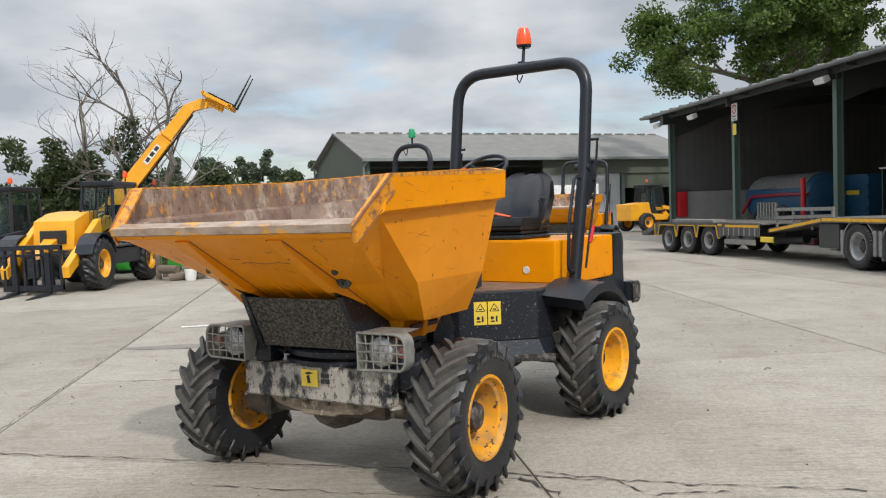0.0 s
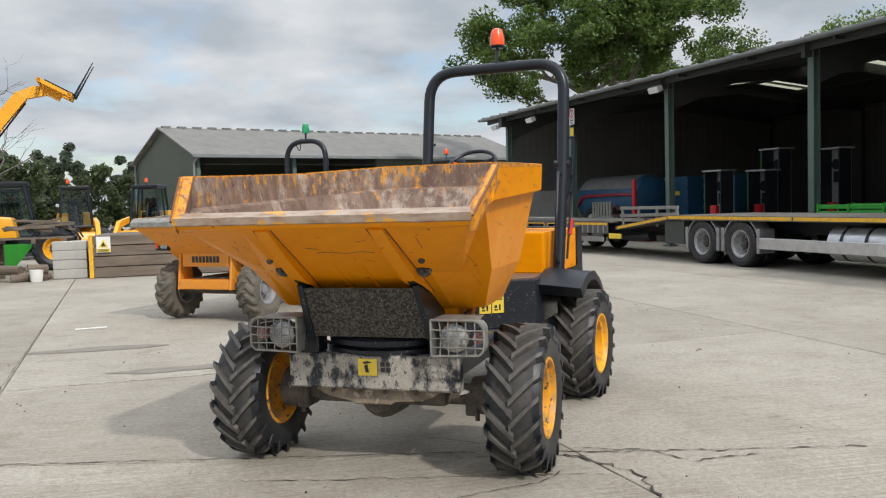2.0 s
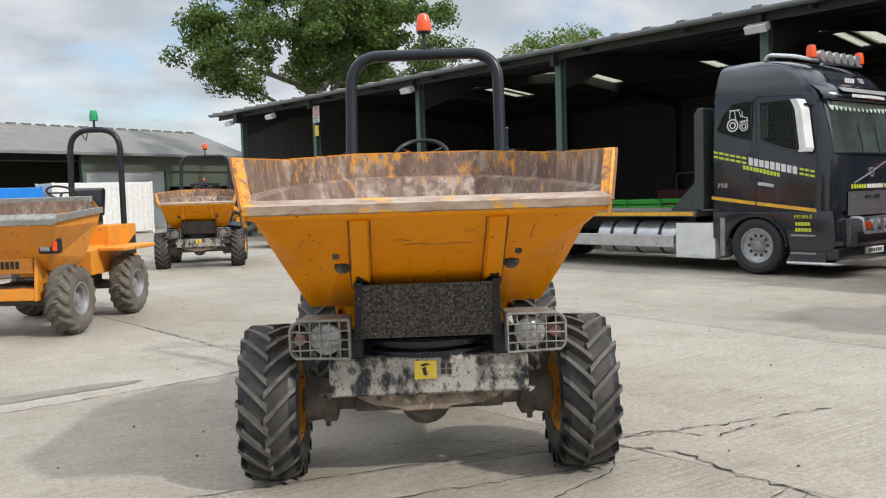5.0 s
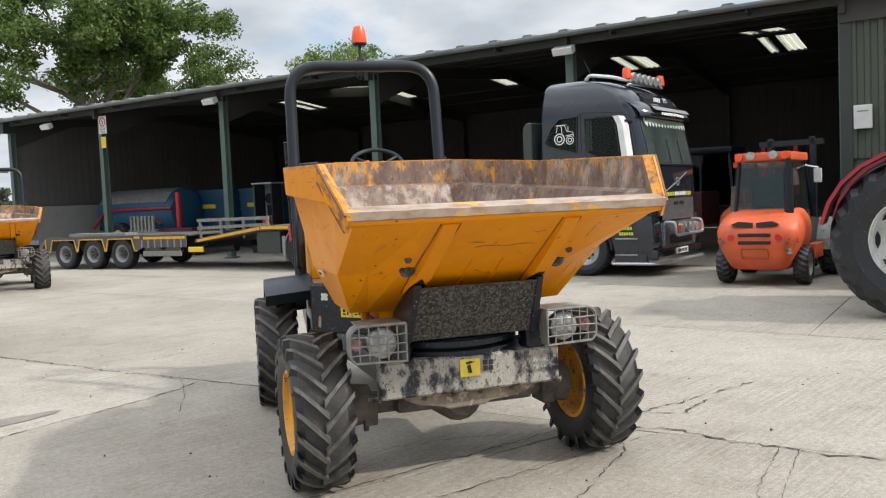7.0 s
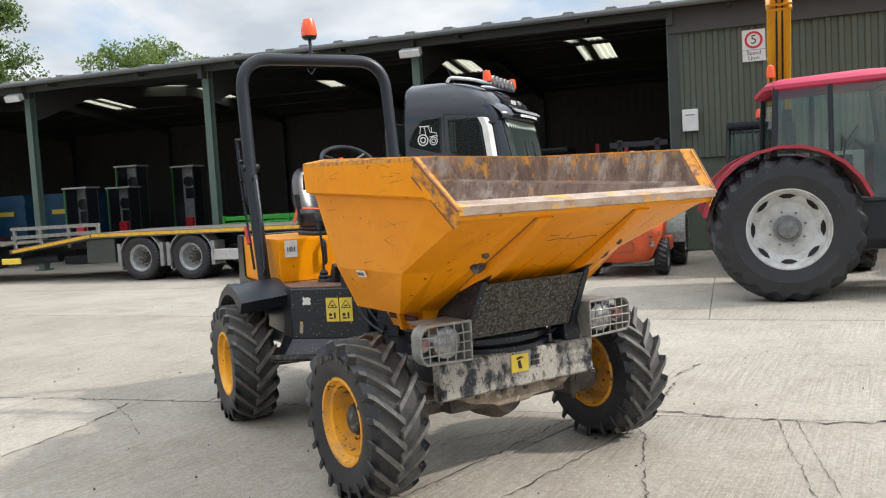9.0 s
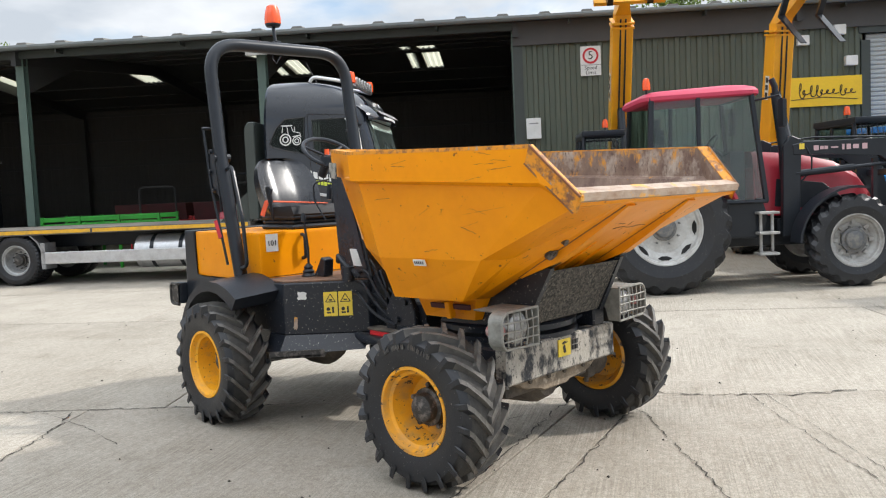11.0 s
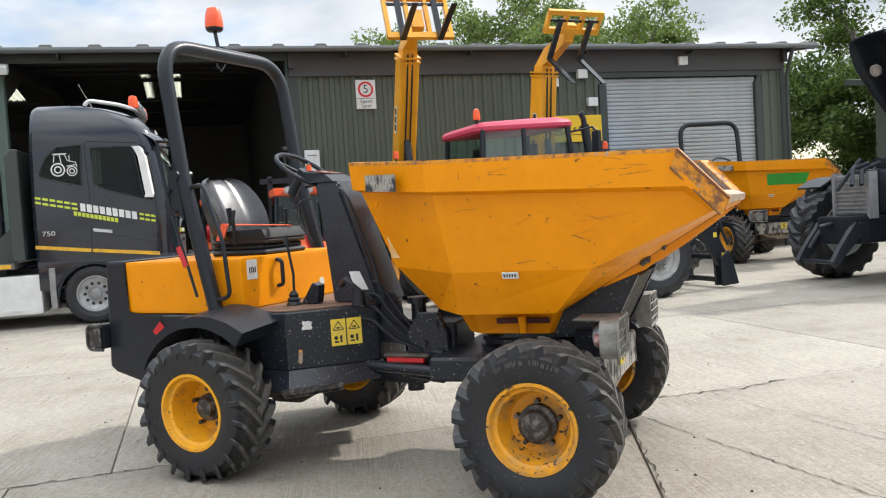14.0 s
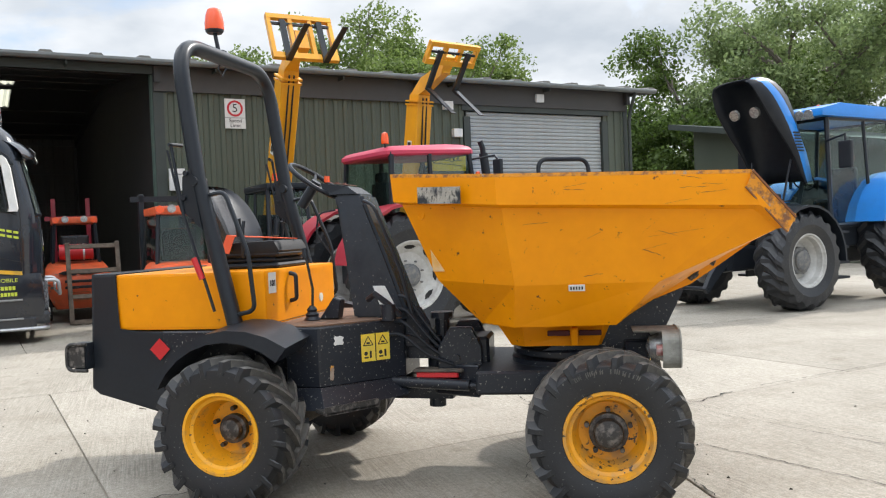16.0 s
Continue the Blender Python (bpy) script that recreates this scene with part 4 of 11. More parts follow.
    box(bm, -0.16, -0.02, -12.3, -7.35, 4.66, 4.82)
    box(bm, -0.16, 0.1, -13.0, -12.85, 0, EAVE - 0.15)
    structure("trim", bm, FLASH, "dark green flashing round the openings", "trim")
    bm = B()
    sheet(bm, (0.1, -12.9, 0), (1, 0, 0), (0, 0, 1), DEPTH, 5.3, 0.25, 0.035)
    prism(bm, [(0, 0), (DEPTH, 0), (DEPTH, roof_z(DEPTH) - 0.1), (RIDGE, roof_z(RIDGE) - 0.1), (0, roof_z(0) - 0.1)], -12.84, -12.76, "y")
    structure("wall_south", bm, CLAD, "green sheet-clad gable end of the workshop", "wall")
    # partition uses the same sheeting with shade painted in
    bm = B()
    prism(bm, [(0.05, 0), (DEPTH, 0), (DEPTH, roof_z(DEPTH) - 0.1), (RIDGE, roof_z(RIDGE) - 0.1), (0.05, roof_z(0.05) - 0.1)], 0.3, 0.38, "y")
    structure("wall_inner", bm, CLAD_SHADE, "partition between open shed and workshop, interior shade put into its colour", "wall")
    bm = B()
    box(bm, -0.21, -0.165, -12.95, 0.40, 4.80, EAVE - 0.16)
    structure("fascia", bm, FASCIA, "dark brown fascia board under the workshop eaves", "trim")
    # roller shutter, slat by slat
    door = tagged(use("door_1", mesh_of("door_1", box(B(), 0.02, 0.05, -12.1, -7.55, 0, 4.66), STEEL_D), None, SHED), "closed grey steel roller shutter door", "roller door", kind="structure")
    bm = B()
    prism(bm, [(-0.03, 0.0), (-0.055, 0.03), (-0.055, 0.075), (-0.03, 0.1), (0.02, 0.1), (0.02, 0.0)], -12.1, -7.55, "y")
    slat = mesh_of("slat", bm, SHUTTER)
    for k in range(46):
        use("slat", slat, door, pose(0, 0, k * 0.101))


build_shed()

# ---- the site dumper ----
def mirror(pts):
    return [(-x, y, z) for x, y, z in pts]


def shell(bm, levels, close=True):
    """Levels of right-hand outlines (front to rear), mirrored to whole rings."""
    rings = []
    for lev in levels:
        ring = [bm.verts.new(p) for p in lev] + [bm.verts.new((-x, y, z)) for x, y, z in reversed(lev)]
        rings.append(ring)
    n = len(rings[0])
    for a, b in zip(rings, rings[1:]):
        for i in range(n):
            bm.faces.new((a[i], a[(i + 1) % n], b[(i + 1) % n], b[i]))
    return rings


def build_site_dumper():
    D = pose(-0.662, 5.31, 0, 0, 0, 151.4)
    d = thing("site_dumper", D, "yellow and black articulated site dumper with a scraped rusty skip", "dumper")
    RM = D.inverted() @ pose(0.40, 7.10, 0, 0, 0, 145.8)

    # skip: outside, lining, rim; each level runs front middle, front corner, side fold, side rear, rear
    out = [
        [(0.450, 0.983, 1.545), (0.835, 0.983, 1.545), (0.915, 0.762, 1.780), (0.890, -0.555, 1.825), (0.452, -1.228, 1.880)],
        [(0.450, 0.960, 1.490), (0.828, 0.960, 1.490), (0.903, 0.800, 1.605), (0.883, -0.550, 1.665), (0.450, -1.215, 1.720)],
        [(0.450, 0.925, 1.470), (0.800, 0.905, 1.478), (0.855, 0.775, 1.585), (0.836, -0.530, 1.648), (0.428, -1.165, 1.703)],
        [(0.460, 0.486, 1.215), (0.610, 0.395, 1.215), (0.757, 0.300, 1.215), (0.745, -0.480, 1.215), (0.415, -0.965, 1.240)],
        [(0.450, 0.085, 0.978), (0.550, 0.078, 0.976), (0.652, 0.070, 0.974), (0.620, -0.500, 0.968), (0.370, -0.715, 0.970)],
        [(0.300, 0.060, 0.962), (0.420, 0.045, 0.962), (0.470, 0.010, 0.962), (0.460, -0.470, 0.958), (0.310, -0.630, 0.958)],
        [(0.300, -0.005, 0.835), (0.400, -0.010, 0.834), (0.440, -0.030, 0.832), (0.400, -0.460, 0.828), (0.310, -0.545, 0.826)],
    ]
    bm = B()
    rings = shell(bm, out)
    bm.faces.new(rings[-1])
    skip = part("skip", bm, YELLOW, d, "yellow painted steel skip, scratched and dented")
    inner = []
    for k, lev in enumerate(out):
        s, dz = (0.96, 0.0) if k < 3 else (0.93, 0.06)
        inner.append([(x * s, y * (0.96 if y < 0 else 1.0) - (0.045 if y > 0 else 0.0), z + dz) for x, y, z in lev])
    bm = B()
    rings = shell(bm, inner)
    bm.faces.new(rings[-1][::-1])
    part("lining", bm, RUST_IN, skip, "rusty scraped inside of the skip with remains of yellow paint")
    bm = B()
    lev = out[0][1:]
    ring = lev + mirror(lev)[::-1]
    inn = inner[0][1:] + mirror(inner[0][1:])[::-1]
    n = len(ring)
    up = Vector((0, 0, 0.008))
    for i in range(n):
        j = (i + 1) % n
        a, b, c, e = (Vector(p) for p in (ring[i], ring[j], inn[j], inn[i]))
        hull(bm, [[a + up, b + up, c + up, e + up], [p - Vector((0, 0, 0.012)) for p in (a, b, c, e)]])
    part("rim", bm, EDGE, skip, "chipped folded rim")
    # pouring lip: a bent bare plate, dented along its edge
    bm = B()
    rr = random.Random(15)
    hull(bm, [[(x, 0.994 + dy, 1.552 + dz), (x, 0.925, 1.578), (x, 0.895, 1.560), (x, 0.945, 1.500), (x, 0.988 + dy, 1.514 + dz)]
              for x, dy, dz in [(-0.84 + 1.68 * k / 24, rr.gauss(0, 0.0012), rr.gauss(0, 0.001)) for k in range(25)]])
    part("lip", bm, LIP, skip, "worn bare steel pouring lip", True)
    # rolled side ears at the lip
    for s in (-1, 1):
        bm = B()
        hull(bm, [[(s * 0.828, 0.995, 1.54), (s * 0.850, 0.985, 1.54), (s * 0.845, 0.945, 1.46), (s * 0.825, 0.955, 1.46)],
                  [(s * 0.905, 0.775, 1.788), (s * 0.928, 0.768, 1.785), (s * 0.922, 0.735, 1.70), (s * 0.900, 0.745, 1.70)]])
        flank = part("side_edge", bm, EDGE, skip, "bare worn front edge of the skip's cheek")
        bm = B()
        tube(bm, [(s * 0.848, 0.988, 1.535), (s * 0.875, 0.913, 1.62), (s * 0.903, 0.838, 1.703), (s * 0.927, 0.768, 1.783)], 0.008, 5)
        tube(bm, [(s * 0.845, 0.945, 1.46), (s * 0.871, 0.873, 1.54), (s * 0.897, 0.80, 1.622), (s * 0.921, 0.732, 1.70)], 0.005, 5)
        part("worn_edge", bm, SCRATCH_AND_SHADE, flank, "rusty worn edge")

    # underside: a flat middle, two box ribs and slanting outer panels
    def under(z):
        return 0.060 + (z - 0.968) / (1.490 - 0.968) * 0.900

    def outer(x, z):
        xs, ys = float(np.interp(z, (0.975, 1.215, 1.478), (0.65, 0.757, 0.80))), float(np.interp(z, (0.975, 1.215, 1.478), (0.07, 0.30, 0.905)))
        return under(z) + (ys - under(z)) * max(0.0, abs(x) - 0.46) / (xs - 0.46)

    def on_belly(x, z, lift=0.004):
        return (x, outer(x, z) + lift, z - 0.6 * lift)
    ribs = ((1.478, 0.010, 0.285, 0.362), (1.40, 0.026, 0.290, 0.368), (1.30, 0.040, 0.296, 0.375), (1.20, 0.048, 0.302, 0.384), (1.09, 0.012, 0.306, 0.392))
    rng = random.Random(3)
    for s in (-1, 1):
        bm = B()
        hull(bm, [[on_belly(s * (a - 0.018), z, -0.02), on_belly(s * a, z, o), on_belly(s * b, z, o), on_belly(s * (b + 0.014), z, -0.02)] for z, o, a, b in ribs])
        rib = part("rib", bm, YELLOW, skip, "box rib welded under the skip")
        # dark lines along both rib edges stand in for occlusion shade
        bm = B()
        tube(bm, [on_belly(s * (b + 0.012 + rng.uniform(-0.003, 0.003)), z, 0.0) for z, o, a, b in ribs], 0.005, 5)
        part("dark_line", bm, SCRATCH_AND_SHADE, rib)
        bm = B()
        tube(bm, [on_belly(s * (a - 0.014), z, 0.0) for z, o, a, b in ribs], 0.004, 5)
        part("dark_line", bm, SCRATCH_AND_SHADE, rib)
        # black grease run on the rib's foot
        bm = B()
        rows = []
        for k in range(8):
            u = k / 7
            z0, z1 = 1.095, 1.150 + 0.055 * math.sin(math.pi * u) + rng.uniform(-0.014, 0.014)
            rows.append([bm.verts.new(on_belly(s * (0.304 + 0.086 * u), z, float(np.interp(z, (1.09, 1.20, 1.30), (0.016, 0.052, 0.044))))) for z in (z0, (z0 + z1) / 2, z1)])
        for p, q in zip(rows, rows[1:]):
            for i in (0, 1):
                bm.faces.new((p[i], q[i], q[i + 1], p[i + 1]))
        part("dark_patch", bm, GREASE_AND_SHADE, rib, "black greasy stain", True)
        # dents and rust flakes on the outer panel
        for k in range(3):
            x, z, w = rng.uniform(0.52, 0.66), rng.uniform(1.25, 1.42), rng.uniform(0.003, 0.007)
            bm = B()
            bm.faces.new([bm.verts.new(on_belly(s * (x + w * math.cos(q * 0.9) * rng.uniform(0.6, 1.4)), z + 0.6 * w * math.sin(q * 0.9) * rng.uniform(0.6, 1.4), 0.004)) for q in range(7)])
            part("paint_chip", bm, SCRATCH_AND_SHADE, skip)
    # grimy strip at the middle panel's foot, with the recess's shadow painted in
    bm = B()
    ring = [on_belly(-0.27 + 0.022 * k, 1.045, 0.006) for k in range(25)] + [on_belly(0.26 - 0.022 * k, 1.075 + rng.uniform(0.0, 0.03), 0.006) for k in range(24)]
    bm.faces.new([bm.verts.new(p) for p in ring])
    part("dark_patch", bm, GREASE_AND_SHADE, skip)
    # thin wavy dark line across the middle panel
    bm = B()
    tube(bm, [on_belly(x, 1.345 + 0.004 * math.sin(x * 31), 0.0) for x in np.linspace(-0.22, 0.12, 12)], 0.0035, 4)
    part("dark_line", bm, SCRATCH_AND_SHADE, skip)

    # scratches on the painted plates
    def scratch(f, width, seed, steps=9):
        rr = random.Random(seed)
        bm = B()
        rows = []
        for k in range(steps):
            p, q = Vector(f(k / (steps - 1), 0.0)), Vector(f(k / (steps - 1), 1.0))
            c = (q - p).normalized()
            j = c * rr.gauss(0, width * 0.8)
            w = width * rr.uniform(0.2, 1.2) * (1 if 0 < k < steps - 1 else 0.1)
            rows.append((bm.verts.new(p + j - c * w), bm.verts.new(p + j + c * w)))
        for a, b in zip(rows, rows[1:]):
            bm.faces.new((a[0], a[1], b[1], b[0]))
        part("scratch", bm, SCRATCH_AND_SHADE, skip)

    def side(s, a, b):
        """a: from front to rear, b: from the ledge down to the fold."""
        t0 = Vector((0.855, 0.775, 1.585)).lerp(Vector((0.836, -0.53, 1.648)), a)
        t1 = Vector((0.757, 0.30, 1.215)).lerp(Vector((0.745, -0.48, 1.215)), a)
        p = t0.lerp(t1, b) + Vector((0.004, 0, -0.001))
        return (s * p.x, p.y, p.z)

    def band(s, a, b):
        t0 = Vector((0.915, 0.762, 1.780)).lerp(Vector((0.89, -0.555, 1.825)), a)
        t1 = Vector((0.903, 0.80, 1.605)).lerp(Vector((0.883, -0.55, 1.665)), a)
        p = t0.lerp(t1, b) + Vector((0.004, 0, 0))
        return (s * p.x, p.y, p.z)
    rng = random.Random(77)
    for s in (-1, 1):
        for k, (a, b, da, db) in enumerate(((0.10, 0.25, 0.22, 0.12), (0.20, 0.45, 0.10, 0.10), (0.17, 0.62, 0.15, -0.10), (0.18, 0.36, 0.12, -0.08), (0.55, 0.30, 0.06, 0.1), (0.72, 0.7, 0.03, 0.16),
                                            (0.42, 0.85, 0.12, 0.05), (0.80, 0.18, 0.12, 0.03), (0.33, 0.12, 0.03, 0.2), (0.62, 0.55, 0.02, 0.05), (0.9, 0.5, 0.02, 0.08))):
            scratch(lambda t, o: side(s, a + da * t, b + db * t + 0.15 * o), rng.uniform(0.0010, 0.0024), k + 10 * (s + 2))
        for k in range(7):
            a, da = rng.uniform(0.02, 0.9), rng.uniform(0.03, 0.12)
            b, db = rng.uniform(0.15, 0.9), rng.uniform(-0.1, 0.2)
            scratch(lambda t, o: band(s, a + da * t, b + db * t + 0.3 * o), rng.uniform(0.001, 0.002), 60 + k + 10 * (s + 2))
        for k in range(9):
            x, dx, z, dz = rng.uniform(0.5, 0.70), rng.uniform(-0.04, 0.05), rng.uniform(1.2, 1.44), rng.uniform(-0.09, 0.02)
            scratch(lambda t, o: tuple(Vector(on_belly(s * (x + dx * t), z + dz * t, 0.005)) + Vector((0.02, 0, 0)) * o), rng.uniform(0.0012, 0.0028), 90 + k + 10 * (s + 2), 6)
    for k in range(8):
        x, dx, z, dz = rng.uniform(-0.25, 0.1), rng.uniform(-0.02, 0.14), rng.uniform(1.14, 1.42), rng.uniform(-0.03, 0.03)
        scratch(lambda t, o: tuple(Vector(on_belly(x + dx * t, z + dz * t, 0.006)) + Vector((0, 0.01, 0.02)) * o), rng.uniform(0.0012, 0.0028), 130 + k, 6)

    for s in (-1, 1):
        bm = B()
        for x, z, r, o in ((0.432, 1.235, 0.042, 0.010), (0.432, 1.235, 0.026, 0.018), (0.432, 1.235, 0.012, 0.025), (0.456, 1.296, 0.018, 0.010)):
            cyl(bm, on_belly(s * x, z, -0.01), on_belly(s * x, z, o), r, n=16)
        part("pivot_pin", bm, HUB, skip, "black greasy pivot pin", True)
        bm = B()
        lathe(bm, [(0.034, -0.006), (0.034, 0.010), (0.018, 0.010), (0.018, -0.006), (0.034, -0.006)], 16, "z", pose(s * 0.482, -1.040, 1.64) @ Vector((s * 0.83, -0.556, 0)).to_track_quat("Z", "Y").to_matrix().to_4x4())
        part("lifting_lug", bm, YELLOW, skip, "small welded lifting lug", True)
    for x in (-0.09, 0.09):
        bm = B()
        hull(bm, [[Vector(on_belly(x - 0.008, z, -0.004)), Vector(on_belly(x, z, 0.020 if z < 1.2 else 0.004)), Vector(on_belly(x + 0.008, z, -0.004))] for z in (1.27, 1.10)])
        part("stiffener", bm, YELLOW, skip)
    # red reflectors and bracket low on each side
    for s in (-1, 1):
        bm = B()
        m = pose(s * 0.50, 0.02, 0.915, 0, s * 12, 0)
        box(bm, -0.010, 0.006, -0.34, -0.21, -0.016, 0.016, 0.004, m)
        box(bm, -0.010, 0.006, -0.16, -0.03, -0.016, 0.016, 0.004, m)
        part("reflector", bm, RED_D, skip, "dull dark red side reflectors")
        bm = B()
        box(bm, -0.02, 0.03, -0.205, -0.165, -0.07, 0.035, 0.006, m)
        part("latch", bm, YELLOW, skip)
    bm = B()
    box(bm, -0.004, 0.004, -0.045, 0.045, -0.018, 0.018, 0, pose(0.762, -0.14, 1.195, 0, 22, 0))
    part("number_tag", bm, WHITE, skip, "small white metal tag")
    bm = B()
    for k in range(5):
        box(bm, 0.0045, 0.006, -0.035 + k * 0.015, -0.027 + k * 0.015, -0.008, 0.010, 0, pose(0.762, -0.14, 1.195, 0, 22, 0))
    part("tag_marks", bm, INK, skip)
    # worn maker plate on the rear band and white triangle
    a, b = Vector((0.883, -0.62, 1.79)), Vector((0.60, -1.06, 1.815))
    bm = B()
    t0, t1 = a.lerp(b, 0.30), a.lerp(b, 0.92)
    plate(bm, [t0 + Vector((0.006, -0.004, -0.115)), t1 + Vector((0.006, -0.004, -0.115)), t1 + Vector((0.006, -0.004, -0.02)), t0 + Vector((0.006, -0.004, -0.02))], 0.005, (0.84, -0.54, 0))
    part("worn_plate", bm, SCRAPED, skip, "worn unreadable maker plate")
    bm = B()
    face = Vector((0.806, -0.556, -0.205))
    plate(bm, [Vector(p) + face * 0.004 for p in ((0.415, -0.990, 1.294), (0.472, -0.910, 1.296), (0.449, -0.995, 1.427))], 0.002, face)
    part("white_triangle", bm, FADED, skip, "faded white triangle sticker")

    # tilt plate caked in concrete, swivel table, front frame
    bm = B()
    hull(bm, [[(-0.36, 0.455, 1.125), (0.36, 0.455, 1.125), (0.33, 0.30, 1.10), (-0.33, 0.30, 1.10)],
              [(-0.385, 0.285, 0.815), (0.385, 0.285, 0.815), (0.385, 0.10, 0.80), (-0.385, 0.10, 0.80)]])
    bmesh.ops.subdivide_edges(bm, edges=bm.edges[:], cuts=5, use_grid_fill=True)
    for v in bm.verts:
        v.co += Vector((0, 1, 0.3)) * 0.010 * noise.noise(v.co * 14)
    part("tilt_frame", bm, CAKED, d, "black tilt frame caked with dried concrete")
    for s in (-1, 1):
        bm = B()
        hull(bm, [[(s * 0.34, 0.47, 1.14), (s * 0.375, 0.47, 1.14), (s * 0.375, 0.35, 1.16), (s * 0.34, 0.35, 1.16)],
                  [(s * 0.36, 0.30, 0.81), (s * 0.40, 0.30, 0.81), (s * 0.40, -0.35, 0.80), (s * 0.36, -0.35, 0.80)]])
        part("tilt_arm", bm, BLACK, d, "black greasy tilt arm")
    bm = B()
    lathe(bm, [(0.001, 0.80), (0.40, 0.80), (0.42, 0.785), (0.42, 0.755), (0.35, 0.75), (0.35, 0.735), (0.43, 0.73), (0.43, 0.70), (0.001, 0.70)], 32, "z", pose(0, -0.14, 0))
    part("swivel_ring", bm, BLACK, d, "black greasy swivel ring", True)
    bm = B()
    box(bm, -0.545, 0.545, 0.19, 0.285, 0.497, 0.705, 0.012)
    for s in (-1, 1):
        prism(bm, [(s * 0.545, 0.29), (s * 0.545, 0.20), (s * 0.60, 0.20)], 0.49, 0.505, "z")
    bmesh.ops.subdivide_edges(bm, edges=[e for e in bm.edges if e.calc_length() > 0.15], cuts=8, use_grid_fill=True)
    for v in bm.verts:
        v.co.y += 0.004 * noise.noise(v.co * 9)
    part("bumper", bm, SCRAPED, d, "scraped grey front frame with flaking black paint")
    bm = B()
    box(bm, -0.06, 0.06, -0.004, 0.004, -0.05, 0.05, 0, pose(0.02, 0.292, 0.635))
    part("lifting_sticker", bm, STICKER, d, "worn yellow hoist sticker")
    bm = B()
    for p in ([(-0.01, -0.03), (0.012, -0.03), (0.02, 0.01), (0.0, 0.02)], [(-0.03, 0.03), (0.02, 0.02), (0.03, 0.03), (0.0, 0.038)]):
        prism(bm, p, 0.297, 0.299, "y", m=pose(0.02, 0, 0.635))
    part("hoist_mark", bm, INK, d)
    for k in range(4):
        bm = B()
        x, z = -0.075 - 0.034 * (k % 2), 0.655 - 0.034 * (k // 2)
        box(bm, x - 0.012, x + 0.012, 0.288, 0.294, z - 0.013, z + 0.013)
        part("printed_mark", bm, INK, d)
    bm = B()
    box(bm, -0.52, 0.52, -0.75, 0.19, 0.56, 0.70, 0.015)
    prism(bm, [(-0.30, -0.75), (0.30, -0.75), (0.16, -1.05), (-0.16, -1.05)], 0.50, 0.70, "z", 0.01)
    part("front_chassis", bm, BLACK, d, "black front chassis")
    # axle
    bm = B()
    cyl(bm, (-0.72, 0, 0.43), (0.72, 0, 0.43), 0.065, n=14)
    box(bm, -0.42, 0.42, -0.10, 0.16, 0.38, 0.51, 0.04)
    lathe(bm, [(0.001, 0.17), (0.10, 0.17), (0.15, 0.08), (0.16, -0.1), (0.09, -0.25), (0.001, -0.28)], 16, "y", pose(0.02, 0, 0.43))
    for s in (-1, 1):
        cyl(bm, (s * 0.55, 0, 0.43), (s * 0.70, 0, 0.43), 0.11, 0.13, 14)
        box(bm, s * 0.56 - 0.04, s * 0.56 + 0.04, -0.08, 0.1, 0.32, 0.50, 0.01)
        cyl(bm, (s * 0.58, 0.04, 0.33), (s * 0.58, 0.04, 0.28), 0.016, n=6)
    part("front_axle", bm, DIRTY, d, "mud-caked front axle", True)
    bm = B()
    low = [(-0.40, 0.47), (-0.33, 0.44), (-0.30, 0.425), (-0.12, 0.425), (-0.10, 0.395), (0.14, 0.392), (0.16, 0.42), (0.30, 0.43), (0.36, 0.46), (0.40, 0.48)]
    prism(bm, [(-0.40, 0.56), *low, (0.40, 0.56)], 0.02, 0.225, "y", 0.008)
    guard = part("axle_guard", bm, MUD, d, "brown mud-caked plate under the front frame")
    for x in (-0.26, -0.06, 0.10, 0.28):
        bm = B()
        cyl(bm, (x, 0.222, 0.475), (x, 0.238, 0.475), 0.014, n=6)
        part("bolt", bm, DIRTY, guard)
    # head lamps in guards
    for s in (-1, 1):
        hx = s * 0.575
        bm = B()
        turn = [(hx + s * (0.095 + 0.06 * math.sin(radians(a))), 0.880 + 0.06 * math.cos(radians(a))) for a in range(0, 91, 15)]
        turn += [(hx + s * (0.095 + 0.06 * math.cos(radians(a))), 0.80 - 0.065 * math.sin(radians(a))) for a in range(0, 61, 15)]
        edge = [(hx - s * 0.155, 0.94)] + turn
        hull(bm, [[(x, 0.16 if x * s < hx * s + 0.10 else 0.31, z), (x, 0.405, z), (x + (0.006 if x * s < hx * s else -s * 0.008), 0.405, z - 0.008), (x + (0.006 if x * s < hx * s else -s * 0.008), 0.16 if x * s < hx * s + 0.10 else 0.31, z - 0.008)] for x, z in edge])
        xi = hx - s * 0.155
        prism(bm, [(0.405, 0.935), (0.24, 0.935), (0.30, 0.84), (0.33, 0.735), (0.405, 0.735)], xi - 0.006, xi + 0.006, "x")
        housing = part("lamp_guard", bm, CAGE, d, "bent dented galvanised lamp guard")
        bm = B()
        edge = [(hx - s * 0.155, 0.94), *turn, (hx - s * 0.155, 0.735), (hx - s * 0.155, 0.94)]
        tube(bm, [(x, 0.405, z) for x, z in edge], 0.008, 6)
        for k in range(5):
            o = -0.105 + k * 0.052
            x = hx + s * o
            top = 0.94
            low = 0.735 if o < 0.1 else 0.745
            tube(bm, [(x, 0.402, low), (x + rng.gauss(0, 0.003), 0.406 + rng.gauss(0, 0.004), (low + top) / 2), (x, 0.402, top)], 0.0045, 5)
        for z in (0.785, 0.835, 0.885):
            o = 0.155
